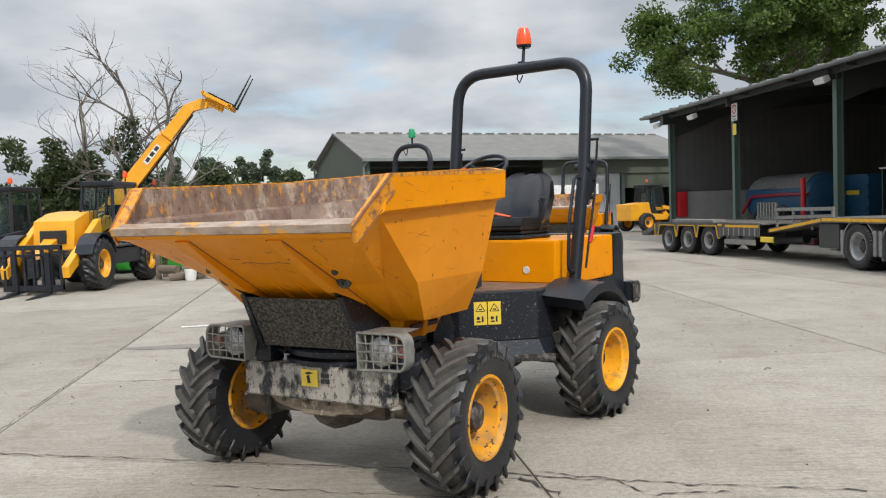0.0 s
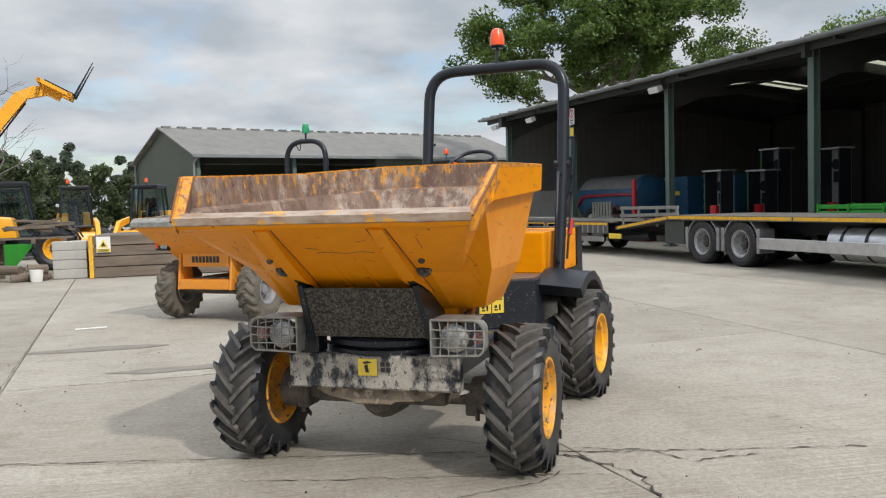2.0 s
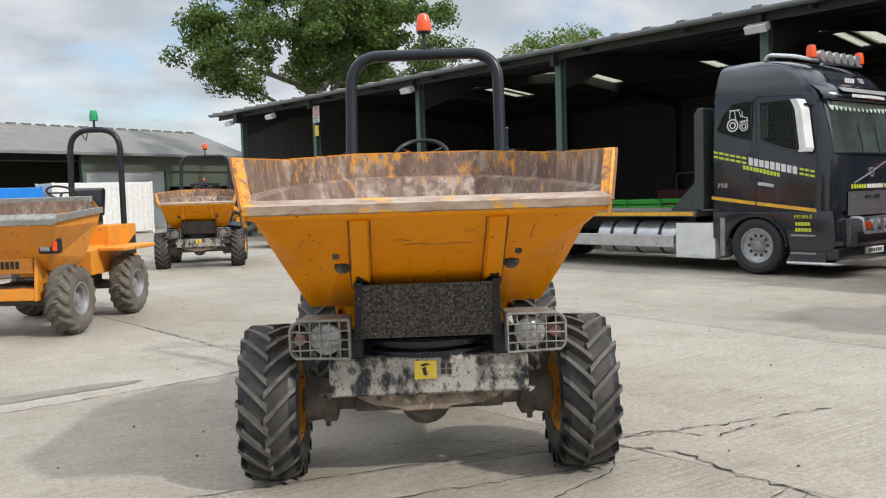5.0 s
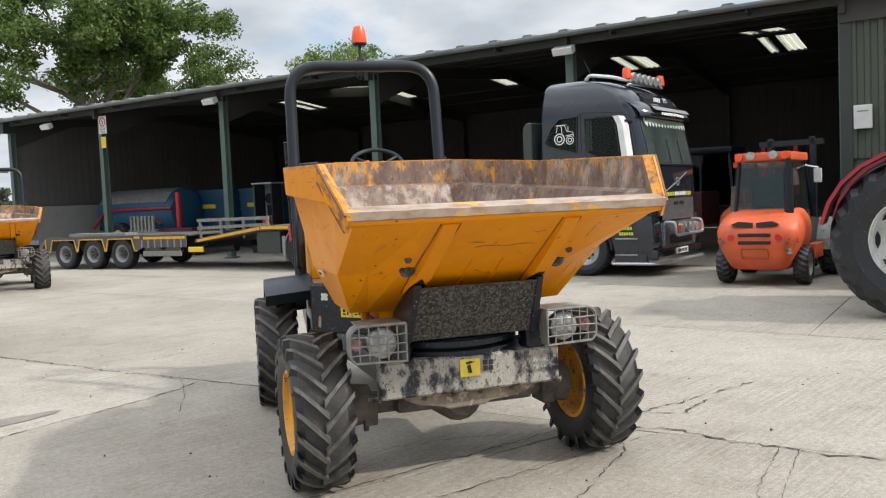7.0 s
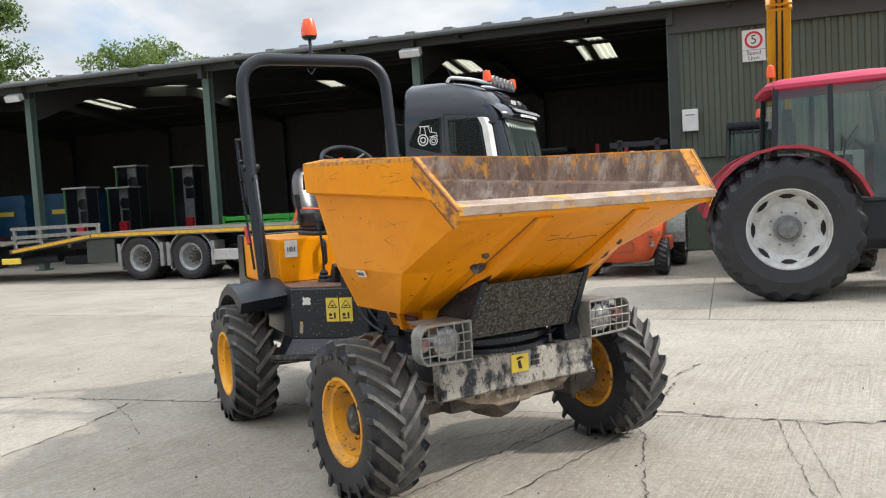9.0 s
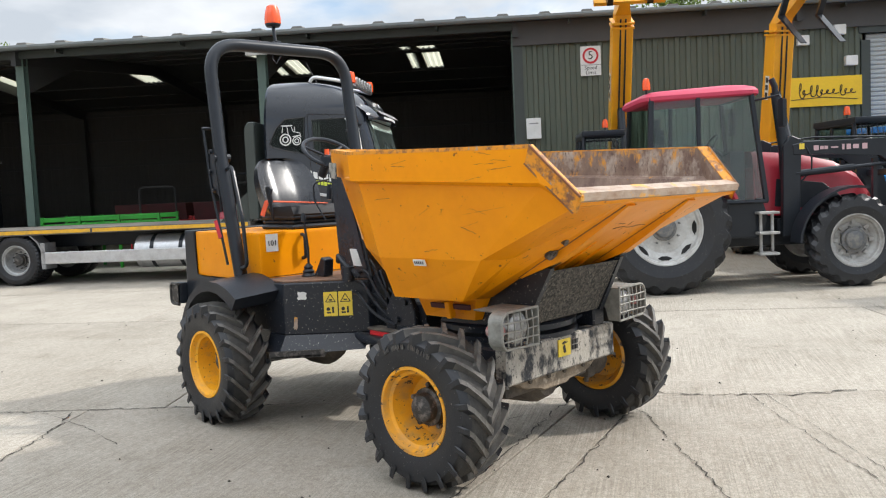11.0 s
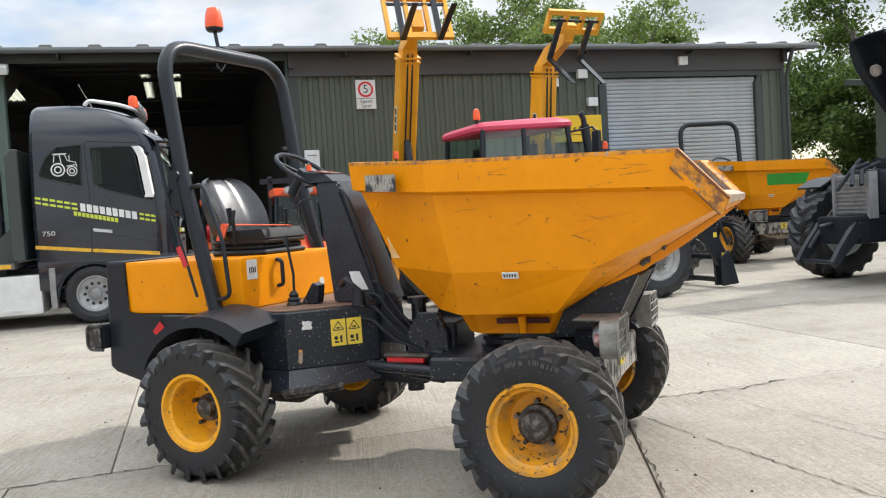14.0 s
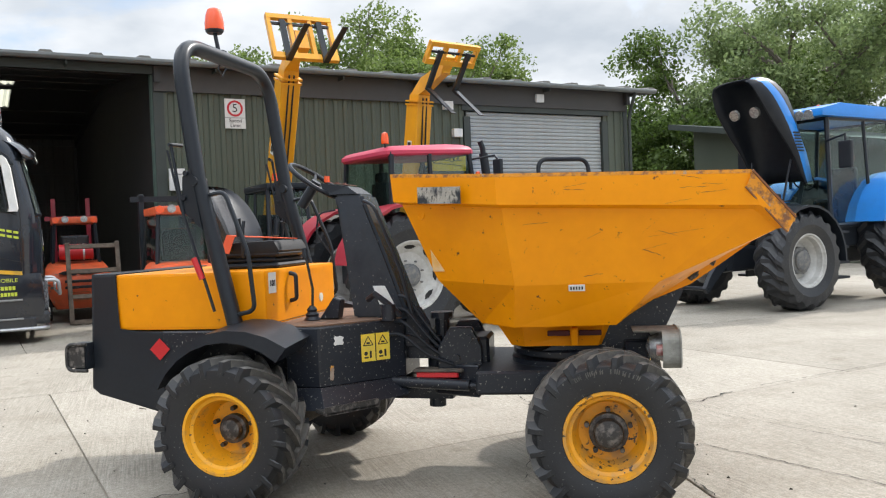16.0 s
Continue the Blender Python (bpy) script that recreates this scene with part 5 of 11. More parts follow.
            tube(bm, [(hx - s * 0.155, 0.408, z), (hx, 0.410 + rng.gauss(0, 0.004), z + rng.gauss(0, 0.004)), (hx + s * o, 0.408, z)], 0.0045, 5)
        part("grille", bm, CAGE, housing, "bent wire grille")
        bm = B()
        lathe(bm, [(0.001, 0.385), (0.055, 0.382), (0.084, 0.362), (0.088, 0.33), (0.06, 0.25), (0.001, 0.23)], 20, "y", pose(hx - s * 0.03, 0, 0.835))
        part("headlight", bm, LAMP_GLASS, housing, "round clear headlight", True)
        bm = B()
        cyl(bm, (hx + s * 0.11, 0.28, 0.835), (hx + s * 0.11, 0.365, 0.835), 0.032, n=12)
        part("indicator", bm, material("faded_red_lens", (0.33, 0.10, 0.09), 0.35, other=(0.42, 0.3, 0.28), scale=30, amount=0.45, sharp=0.2), housing, "small red indicator lens")
        bm = B()
        box(bm, hx - s * 0.16 - 0.06, hx - s * 0.16 + 0.06, 0.12, 0.26, 0.70, 0.86, 0.01)
        tube(bm, [(hx - s * 0.14, 0.2, 0.8), (hx - s * 0.25, 0.15, 0.75), (hx - s * 0.3, 0.0, 0.72)], 0.012)
        part("lamp_bracket", bm, BLACK, housing)

    # wheels
    carcass = carcass_mesh(0.44, 0.32, 0.232, RUBBER)
    bars = {(side, hand): bar_mesh(0.44, 0.32, 0.232, RUBBER_W, side, hand, 1.05) for side in (-1, 1) for hand in (-1, 1)}

    def tyred(w, hand):
        for k in range(20):
            for side in (-1, 1):
                use("tread_bar", bars[side, hand], w, pose(0, 0, 0, (k + (0.5 if side > 0 else 0)) * 360 / 20))
    rim_f = rim_mesh(0.232, 0.32, RIM_WORN, 0.15)
    rim_r = rim_mesh(0.232, 0.32, RIM_YELLOW, 0.19)
    hub_f = hub_mesh(0.080, 0.085, 0.11, HUB)
    hub_r = hub_mesh(0.066, 0.035, 0.09, HUB)
    wx = 0.872
    for m, rim, hub, hand, label in ((pose(wx, 0, 0.43), rim_f, hub_f, 1, "front wheel with worn muddy yellow rim"), (pose(-wx, 0, 0.43, 0, 0, 180), rim_f, hub_f, -1, "front wheel with worn muddy yellow rim"),
                                     (RM @ pose(wx - 0.01, 0, 0.425), rim_r, hub_r, 1, "rear wheel with bright yellow rim"), (RM @ pose(-wx + 0.01, 0, 0.425, 0, 0, 180), rim_r, hub_r, -1, "rear wheel with bright yellow rim")):
        w = wheel(d, m, carcass, rim, hub, label=label)
        tyred(w, hand)
        if rim is rim_f:
            rr = random.Random(19)
            bm = B()
            for k in range(34):
                q, r0 = radians(62 + k * 1.75), 0.338 + rr.uniform(-0.006, 0.004)
                if k % 7 == 6 or rr.random() < 0.15:
                    continue
                p = [Vector((0.1625, r * math.cos(a), r * math.sin(a))) for r, a in ((r0, q), (r0, q + 0.018), (r0 + 0.026 * rr.uniform(0.5, 1), q + 0.018), (r0 + 0.026, q))]
                plate(bm, p, 0.003, (1, 0, 0))
            part("sidewall_mark", bm, RUBBER_W, w, "scuffed pale moulding on the tyre wall")

    # rear half -------------------------------------------------
    bm = B()
    box(bm, -0.56, 0.56, -0.955, 0.10, 0.975, 1.335, 0.02)
    cover = part("engine_cover", bm, YELLOW, d, "yellow engine cover", m=RM)
    bm = B()
    box(bm, -0.53, 0.53, 0.098, 0.1015, 1.0, 1.004)
    part("cover_seam", bm, BLACK, cover)
    bm = B()
    tube(bm, bend([(0.20, 0.10, 1.30), (0.20, 0.145, 1.29), (0.20, 0.145, 1.13), (0.20, 0.10, 1.12)], 0.02, 3), 0.014)
    part("grab_handle", bm, PLASTIC, cover, "black grab handle", True)
    bm = B()
    box(bm, -0.05, 0.05, 0.1005, 0.104, 1.19, 1.32, 0, pose(0.46, 0, 0))
    part("number_sticker", bm, WHITE, cover, "white sticker with the number 101")
    lettering("101", 0.055, INK, cover, pose(0.46, 0.106, 1.25, 90, 0, 180))
    bm = B()
    cyl(bm, (-0.30, 0.1, 1.10), (-0.30, 0.106, 1.10), 0.03, n=16)
    part("white_dot", bm, WHITE, cover)
    bm = B()
    prism(bm, [(-0.945, 1.345), (-1.125, 1.345), (-1.155, 0.60), (-1.10, 0.56), (-0.62, 0.44), (-0.62, 0.97), (-0.945, 0.97)], -0.575, 0.575, "x", 0.02)
    part("counterweight", bm, BLACK_C, d, "black rear counterweight", m=RM)
    bm = B()
    box(bm, -0.57, 0.57, -0.90, 0.25, 0.62, 0.968, 0.01)
    box(bm, -0.45, 0.45, -0.8, 0.5, 0.45, 0.7, 0.02)
    part("rear_chassis", bm, BLACK, d, "black chipped rear chassis", m=RM)
    bm = B()
    prism(bm, [(0.60, 0.24), (0.60, 0.46), (0.16, 0.86), (-0.16, 0.86), (-0.60, 0.46), (-0.60, 0.24)], 0.62, 0.985, "z", 0.008)
    foot = part("footwell", bm, BLACK, d, "black scratched footwell box", m=RM)
    bm = B()
    prism(bm, [(0.57, 0.11), (0.57, 0.45), (0.14, 0.84), (-0.14, 0.84), (-0.57, 0.45), (-0.57, 0.11)], 0.987, 0.995, "z")
    part("floor_plate", bm, material("rusty_tread_plate", (0.13, 0.085, 0.06), 0.8, other=(0.22, 0.12, 0.07), scale=8, amount=0.5, sharp=0.3, bump=0.5, bump_scale=50), foot, "rusty steel floor plate")
    for s in (-1, 1):
        bm = B()
        plate(bm, [(s * 0.60, 0.25, 0.62), (s * 0.60, 0.46, 0.62), (s * 0.68, 0.52, 0.50), (s * 0.68, 0.30, 0.50)], 0.02, (-s, 0, 0))
        plate(bm, [(s * 0.60, 0.46, 0.62), (s * 0.16, 0.86, 0.62), (s * 0.24, 0.90, 0.52), (s * 0.70, 0.52, 0.50)], 0.02, (0, -1, 0))
        part("step_skirt", bm, BLACK, foot)
        bm = B()
        prism(bm, [(s * 0.80, 0.57), (s * 0.50, 0.79), (s * 0.42, 0.70), (s * 0.70, 0.46)], 0.495, 0.515, "z", 0.004)
        prism(bm, [(s * 0.80, 0.57), (s * 0.50, 0.79), (s * 0.495, 0.78), (s * 0.79, 0.56)], 0.495, 0.545, "z")
        part("step", bm, HUB, foot, "rusty perforated step")
        # warning stickers on the slanting corner plates
        m = pose(s * 0.322, 0.718, 0.83, 90, 0, 180 - s * 42)
        bm = B()
        for k in (-1, 1):
            box(bm, k * 0.052 - 0.048, k * 0.052 + 0.048, -0.085, 0.085, 0.001, 0.004, 0, m)
        sticker = part("warning_sticker", bm, STICKER, foot, "pair of yellow warning stickers")
        bm = B()
        for k in (-1, 1):
            for a, b in (((-0.034, 0.015), (0.034, 0.015)), ((0.034, 0.015), (0, 0.07)), ((0, 0.07), (-0.034, 0.015))):
                c = k * 0.052
                n = Vector((-(b[1] - a[1]), b[0] - a[0], 0)).normalized() * 0.003
                pa, pb = Vector((a[0] + c, a[1], 0.0045)), Vector((b[0] + c, b[1], 0.0045))
                bm.faces.new([bm.verts.new(m @ p) for p in (pa - n, pb - n, pb + n, pa + n)])
            box(bm, k * 0.052 - 0.012, k * 0.052 + 0.012, 0.024, 0.034, 0.0045, 0.005, 0, m)
            cyl(bm, m @ Vector((k * 0.052 - 0.018, -0.035, 0.0045)), m @ Vector((k * 0.052 - 0.018, -0.035, 0.005)), 0.013, n=10)
            box(bm, k * 0.052 + 0.008, k * 0.052 + 0.022, -0.065, -0.02, 0.0045, 0.005, 0, m)
            box(bm, k * 0.052 - 0.03, k * 0.052 + 0.0, -0.066, -0.055, 0.0045, 0.005, 0, m)
        part("pictogram", bm, INK, sticker)
    # bare paint patches
    for x, z, w, h in ((0.505, 0.895, 0.04, 0.035), (0.545, 0.70, 0.018, 0.055)):
        m = pose(x, 0.548 + (0.505 - x) * 0.9, z, 90, 0, 138)
        bm = B()
        vs = []
        rr = random.Random(int(x * 1000))
        for k in range(14):
            a = k * math.tau / 14
            q = rr.uniform(0.75, 1.15)
            vs.append(bm.verts.new(m @ Vector((w * q * max(-0.8, min(0.8, math.cos(a))), h * q * max(-0.8, min(0.8, math.sin(a))), 0.003))))
        bm.faces.new(vs)
        part("bare_patch", bm, LIP if h > 0.05 else WHITE, foot)
    # diamond on the counterweight side
    bm = B()
    prism(bm, [(-0.64, 0.925), (-0.57, 0.855), (-0.64, 0.785), (-0.71, 0.855)], 0.574, 0.579, "x")
    part("red_diamond", bm, RED, d, "red flammable diamond sticker", m=RM)
    for s in (-1, 1):
        bm = B()
        arc = []
        inner_arc = []
        for k in range(9):
            a = math.radians(148 - k * 12)
            r = 0.555 + 0.10 * k / 8
            arc.append((r * math.cos(a), 0.425 + r * math.sin(a)))
            r -= 0.045 + 0.06 * (k / 8) ** 2
            inner_arc.insert(0, (r * math.cos(a), 0.425 + r * math.sin(a)))
        prism(bm, arc + inner_arc, s * 0.58, s * 0.94, "x")
        for v in bm.verts:
            if abs(v.co.x) > 0.9:
                v.co.z -= 0.03
        bmesh.ops.bevel(bm, geom=[e for e in bm.edges if e.calc_face_angle(0) > 0.8], offset=0.018, segments=2, affect="EDGES")
        part("mudguard", bm, PLASTIC, d, "scuffed black plastic mudguard", True, RM)
        # rear lamp box on a bracket
        bm = B()
        box(bm, s * 0.60 - 0.045, s * 0.60 + 0.045, -1.235, -1.13, 0.73, 0.91, 0.03)
        part("rear_lamp", bm, PLASTIC, d, "battered rear lamp housing", m=RM)
        bm = B()
        tube(bm, bend([(s * 0.66, -1.12, 0.90), (s * 0.66, -1.27, 0.90), (s * 0.66, -1.27, 0.73), (s * 0.66, -1.12, 0.73)], 0.05, 4), 0.012)
        box(bm, s * 0.655 - 0.004, s * 0.655 + 0.004, -1.26, -1.14, 0.745, 0.885, 0.003)
        part("lamp_hoop", bm, HUB, d, "bent black lamp guard hoop", True, RM)
    # roll bar
    bm = B()
    hoop = [(0.635, -0.06, 0.97), (0.63, -0.28, 1.90), (0.625, -0.392, 2.775), (-0.625, -0.405, 2.775), (-0.63, -0.29, 1.90), (-0.635, -0.06, 0.97)]
    pts = [Vector(hoop[0])] + [Vector(hoop[1])] + bend(hoop[1:5], 0.26, 8)[1:-1] + [Vector(hoop[4]), Vector(hoop[5])]
    tube(bm, pts, 0.049, 16)
    bar = part("roll_bar", bm, BLACK_C, d, "black folding roll bar", True, RM)
    for s in (-1, 1):
        bm = B()
        cyl(bm, (s * 0.56, -0.285, 1.90), (s * 0.69, -0.285, 1.90), 0.03, n=12)
        plate(bm, [(s * 0.60, -0.30, 1.98), (s * 0.60, -0.36, 1.93), (s * 0.60, -0.37, 1.72), (s * 0.60, -0.24, 1.60)], 0.02, (s, 0, 0))
        plate(bm, [(s * 0.66, -0.30, 1.98), (s * 0.66, -0.36, 1.93), (s * 0.66, -0.37, 1.72), (s * 0.66, -0.24, 1.60)], 0.02, (s, 0, 0))
        for y, z in ((-0.33, 1.95), (-0.31, 1.66), (-0.35, 1.80)):
            cyl(bm, (s * 0.59, y, z), (s * 0.70, y, z), 0.016, n=8)
        part("hinge_block", bm, BLACK_C, bar)
        bm = B()
        tube(bm, bend([(s * 0.62, -0.24, 1.81), (s * 0.64, -0.10, 1.83), (s * 0.66, 0.05, 1.45), (s * 0.66, 0.08, 1.10), (s * 0.64, -0.08, 1.07)], 0.05, 4), 0.014)
        part("grab_rail", bm, BLACK_C, bar, "bent black grab rail", True)
        bm = B()
        tube(bm, [(s * 0.69, -0.42, 2.12), (s * 0.685, -0.36, 1.70), (s * 0.68, -0.18, 1.10)], 0.010)
        tube(bm, [(s * 0.67, -0.46, 2.10), (s * 0.67, -0.38, 1.72)], 0.008)
        cyl(bm, (s * 0.60, -0.40, 2.13), (s * 0.70, -0.43, 2.13), 0.012, n=8)
        part("strut", bm, BLACK_C, bar, "thin gas strut", True)
        bm = B()
        cyl(bm, (s * 0.69, -0.30, 1.43), (s * 0.685, -0.25, 1.30), 0.02, n=10)
        part("red_grip", bm, RED, bar, "red lever grip", True)
        bm = B()
        box(bm, s * 0.63 - 0.06, s * 0.63 + 0.06, -0.17, 0.0, 0.965, 0.985, 0.004)
        part("foot_plate", bm, BLACK_C, bar)
    # beacon
    bm = B()
    cyl(bm, (0, -0.445, 2.80), (0, -0.475, 2.97), 0.014, n=10)
    box(bm, -0.025, 0.025, -0.49, -0.40, 2.80, 2.84, 0.005)
    tube(bm, [(0.02, -0.42, 2.80), (0.05, -0.43, 2.70), (0.02, -0.42, 2.66), (-0.02, -0.41, 2.72)], 0.006, 5)
    lathe(bm, [(0.001, 2.96), (0.05, 2.96), (0.062, 2.975), (0.062, 2.99), (0.001, 2.99)], 20, "z", pose(0, -0.475, 0))
    stem = part("beacon_stem", bm, BLACK_C, d, "black beacon socket", True, RM)
    bm = B()
    lathe(bm, [(0.065, 2.985), (0.066, 3.03), (0.056, 3.09), (0.044, 3.125), (0.02, 3.137), (0.001, 3.138)], 24, "z", pose(0, -0.475, 0))
    part("beacon_lens", bm, LAMP_ORANGE, stem, "orange-red beacon lens", True)
    # seat
    bm = B()
    prism(bm, [(0.24, 1.40), (0.20, 1.47), (-0.20, 1.46), (-0.26, 1.42), (-0.22, 1.38), (0.20, 1.36)], -0.23, 0.23, "x", 0.03)
    seat = part("seat", bm, VINYL_R, d, "worn black vinyl seat cushion", True, RM @ pose(0, -0.19, 0.05))
    bm = B()
    hull(bm, [[(x * w, -0.15 - 0.35 * (z - 1.4) + 0.9 * x * x * (1 - 0.5 * max(0, z - 1.7) / 0.2) + 0.012 * math.cos(x * 26) - dent, z) for x in (-0.25, -0.20, -0.14, -0.07, 0, 0.07, 0.14, 0.20, 0.25)] +
              [(x * w, -0.25 - 0.28 * (z - 1.4) + 0.5 * x * x, z) for x in (0.23, 0.12, 0, -0.12, -0.23)] for z, w, dent in
              ((1.39, 0.80, 0.02), (1.44, 0.94, 0.0), (1.50, 1.0, -0.01), (1.56, 1.04, -0.012), (1.62, 1.07, -0.008), (1.68, 1.07, 0.0), (1.74, 1.03, 0.008), (1.79, 0.96, 0.018), (1.83, 0.86, 0.028), (1.86, 0.72, 0.04), (1.88, 0.5, 0.055), (1.886, 0.25, 0.07))])
    part("backrest", bm, VINYL, d, "shiny black vinyl backrest", True, RM @ pose(0, -0.19, 0.02))
    bm = B()
    for k in range(3):
        box(bm, -0.23 + 0.012 * (k % 2), 0.23 - 0.012 * (k % 2), -0.26, 0.23 - 0.025 * (k % 2), 1.325 + k * 0.038, 1.361 + k * 0.038, 0.014)
    part("suspension", bm, PLASTIC, seat, "black rubber bellows", m=pose(0, 0, -0.04))
    bm = B()
    plate(bm, [(-0.10, 0.17, 1.475), (-0.10, 0.22, 1.47), (0.26, -0.06, 1.50), (0.26, -0.12, 1.51)], 0.006, (0, 0, 1))
    plate(bm, [(0.26, -0.06, 1.50), (0.26, -0.12, 1.51), (0.29, -0.15, 1.40), (0.29, -0.09, 1.39)], 0.006, (1, 0, 0))
    part("seat_belt", bm, BELT, seat, "orange-red seat belt")
    for s in (-1, 1):
        bm = B()
        tube(bm, [(s * 0.27, 0.0, 1.36), (s * 0.30, 0.02, 1.55), (s * 0.28, 0.02, 1.60)], 0.012)
        cyl(bm, (s * 0.27, -0.02, 1.50), (s * 0.29, -0.02, 1.62), 0.02, n=10)
        part("belt_buckle", bm, PLASTIC, seat, "", True)
    # console, steering wheel, levers
    bm = B()
    hull(bm, [[(-w, y0, z), (w, y0, z), (w, y1, z), (-w, y1, z)] for z, y0, y1, w in ((0.985, 0.52, 0.90, 0.16), (1.40, 0.47, 0.75, 0.15), (1.74, 0.42, 0.62, 0.14), (1.80, 0.40, 0.60, 0.135))])
    bmesh.ops.bevel(bm, geom=bm.edges[:], offset=0.02, segments=2, affect="EDGES")
    con = part("console", bm, CONSOLE, d, "tall black steering console with chalky wear", True, RM)
    bm = B()
    hull(bm, [[(-0.14, 0.35, 1.80), (0.14, 0.35, 1.80), (0.14, 0.57, 1.80), (-0.14, 0.57, 1.80)], [(-0.14, 0.32, 1.88), (0.14, 0.32, 1.88), (0.13, 0.50, 1.85), (-0.13, 0.50, 1.85)]])
    dash = part("dash", bm, PLASTIC, con, "black dash box")
    bm = B()
    plate(bm, [(-0.115, 0.345, 1.884), (0.115, 0.345, 1.884), (0.11, 0.48, 1.861), (-0.11, 0.48, 1.861)], 0.004, (0, 0, 1))
    for x in (-0.06, 0.07):
        cyl(bm, (x, 0.41, 1.87), (x, 0.41, 1.885), 0.014, n=8)
    part("dash_panel", bm, DASH, dash, "faded red-brown dash panel")
    bm = B()
    cyl(bm, (0.10, 0.35, 1.885), (0.10, 0.35, 1.925), 0.018, n=10)
    part("button", bm, LAMP_ORANGE, dash, "red push button", True)
    bm = B()
    ax = pose(0, 0.235, 1.90, -36, 0, 0)
    ring = [ax @ Vector((0.205 * math.cos(a * math.tau / 28), 0.205 * math.sin(a * math.tau / 28), 0)) for a in range(29)]
    tube(bm, ring, 0.016, 8)
    for a in (90, 210, 330):
        tube(bm, [ax @ Vector((0.20 * math.cos(radians(a)), 0.20 * math.sin(radians(a)), 0)), ax @ Vector((0.0, 0.0, -0.03))], 0.011, 6)
    cyl(bm, ax @ Vector((0, 0, -0.20)), ax @ Vector((0, 0, 0.0)), 0.035, n=12)
    part("steering_wheel", bm, PLASTIC, con, "black steering wheel", True)
    bm = B()
    tube(bm, [(0.27, 0.28, 1.0), (0.27, 0.29, 1.20), (0.27, 0.25, 1.42)], 0.009)
    cyl(bm, (0.27, 0.25, 1.40), (0.27, 0.245, 1.46), 0.02, 0.016, 10)
    lathe(bm, [(0.055, 1.0), (0.04, 1.02), (0.045, 1.035), (0.03, 1.05), (0.034, 1.065), (0.015, 1.09)], 14, "z", pose(0.27, 0.28, 0))
    part("gear_lever", bm, PLASTIC, con, "thin gear lever with rubber boot", True)
    bm = B()
    prism(bm, [(0.32, 1.0), (0.45, 1.0), (0.47, 1.12), (0.42, 1.14)], 0.17, 0.25, "x", 0.006)
    part("pedal", bm, BLACK, con, "black foot pedal")
    bm = B()
    tube(bm, bend([(0.15, 0.42, 1.70), (0.22, 0.33, 1.68), (0.20, 0.30, 1.55), (0.17, 0.40, 1.40)], 0.04, 4), 0.006)
    tube(bm, bend([(0.16, 0.62, 1.75), (0.20, 0.70, 1.72), (0.19, 0.86, 1.30), (0.17, 0.92, 1.02)], 0.05, 4), 0.012)
    part("cable", bm, PLASTIC, con, "", True)
    bm = B()
    plate(bm, [(0.157, 0.74, 1.20), (0.157, 0.80, 1.08), (0.157, 0.70, 1.08), (0.157, 0.66, 1.20)], 0.004, (1, 0, 0))
    part("label_plate", bm, WHITE, con, "scuffed pale label")
    # articulation joint, hoses and red side lock
    bm = B()
    box(bm, -0.10, 0.10, 0.75, 1.15, 0.46, 0.54, 0.02)
    box(bm, -0.10, 0.10, 0.75, 1.15, 0.72, 0.80, 0.02)
    cyl(bm, (0, 1.02, 0.40), (0, 1.02, 0.86), 0.055, n=14)
    cyl(bm, (0.20, 0.60, 0.60), (0.26, 1.30, 0.58), 0.035, n=12)
    cyl(bm, (0.26, 1.30, 0.58), (0.28, 1.55, 0.57), 0.02, n=10)
    prism(bm, [(0.80, 0.80), (0.88, 1.02), (0.96, 1.06), (1.02, 0.95), (1.02, 0.80)], 0.10, 0.13, "x", 0.006)
    part("articulation", bm, BLACK, d, "greasy articulation joint and steering ram", True, RM)
    bm = B()
    rng = random.Random(9)
    for k in range(3):
        x = 0.02 + 0.03 * k
        tube(bm, bend([(x, 0.70, 0.92 - 0.03 * k), (x + 0.06, 0.90, 0.98 - 0.04 * k), (x + 0.02, 1.10, 0.78 - 0.02 * k), (x, 1.30, 0.74)], 0.08, 4), 0.013)
    for k in range(4):
        x = 0.10 + 0.035 * k
        tube(bm, bend([(x, 0.62, 1.02 - 0.06 * k), (x + 0.05, 0.86, 1.16 - 0.08 * k), (x + 0.04, 1.02, 0.92 - 0.05 * k), (x - 0.02, 1.18, 0.70)], 0.09, 4), 0.011)
    part("hose", bm, PLASTIC, d, "black hydraulic hoses", True, RM)
    bm = B()
    tube(bm, [(0.26, 0.66, 1.12), (0.30, 0.72, 1.16), (0.30, 0.80, 1.10), (0.24, 0.86, 1.02)], 0.02, 7)
    cyl(bm, (0.28, 0.80, 0.99), (0.28, 0.80, 1.09), 0.045, n=12)
    part("filter_bowl", bm, BLACK, d, "black filter and elbow", True, RM)
    bm = B()
    box(bm, 0.20, 0.235, 0.95, 1.22, 0.62, 0.655, 0.006)
    part("safety_bar", bm, RED, d, "red articulation lock bar", m=RM)
    bm = B()
    box(bm, 0.13, 0.24, 0.93, 1.25, 0.655, 0.675, 0.006)
    part("bar_bracket", bm, DIRTY, d, m=RM)
    bm = B()
    box(bm, -0.17, 0.17, -0.96, -0.70, 0.66, 0.86, 0.018)
    prism(bm, [(-1.02, 0.66), (-1.02, 0.80), (-0.94, 0.93), (-0.80, 0.93), (-0.74, 0.80), (-0.74, 0.66)], 0.17, 0.22, "x", 0.008)
    prism(bm, [(-1.02, 0.66), (-1.02, 0.80), (-0.94, 0.93), (-0.80, 0.93), (-0.74, 0.80), (-0.74, 0.66)], -0.22, -0.17, "x", 0.008)
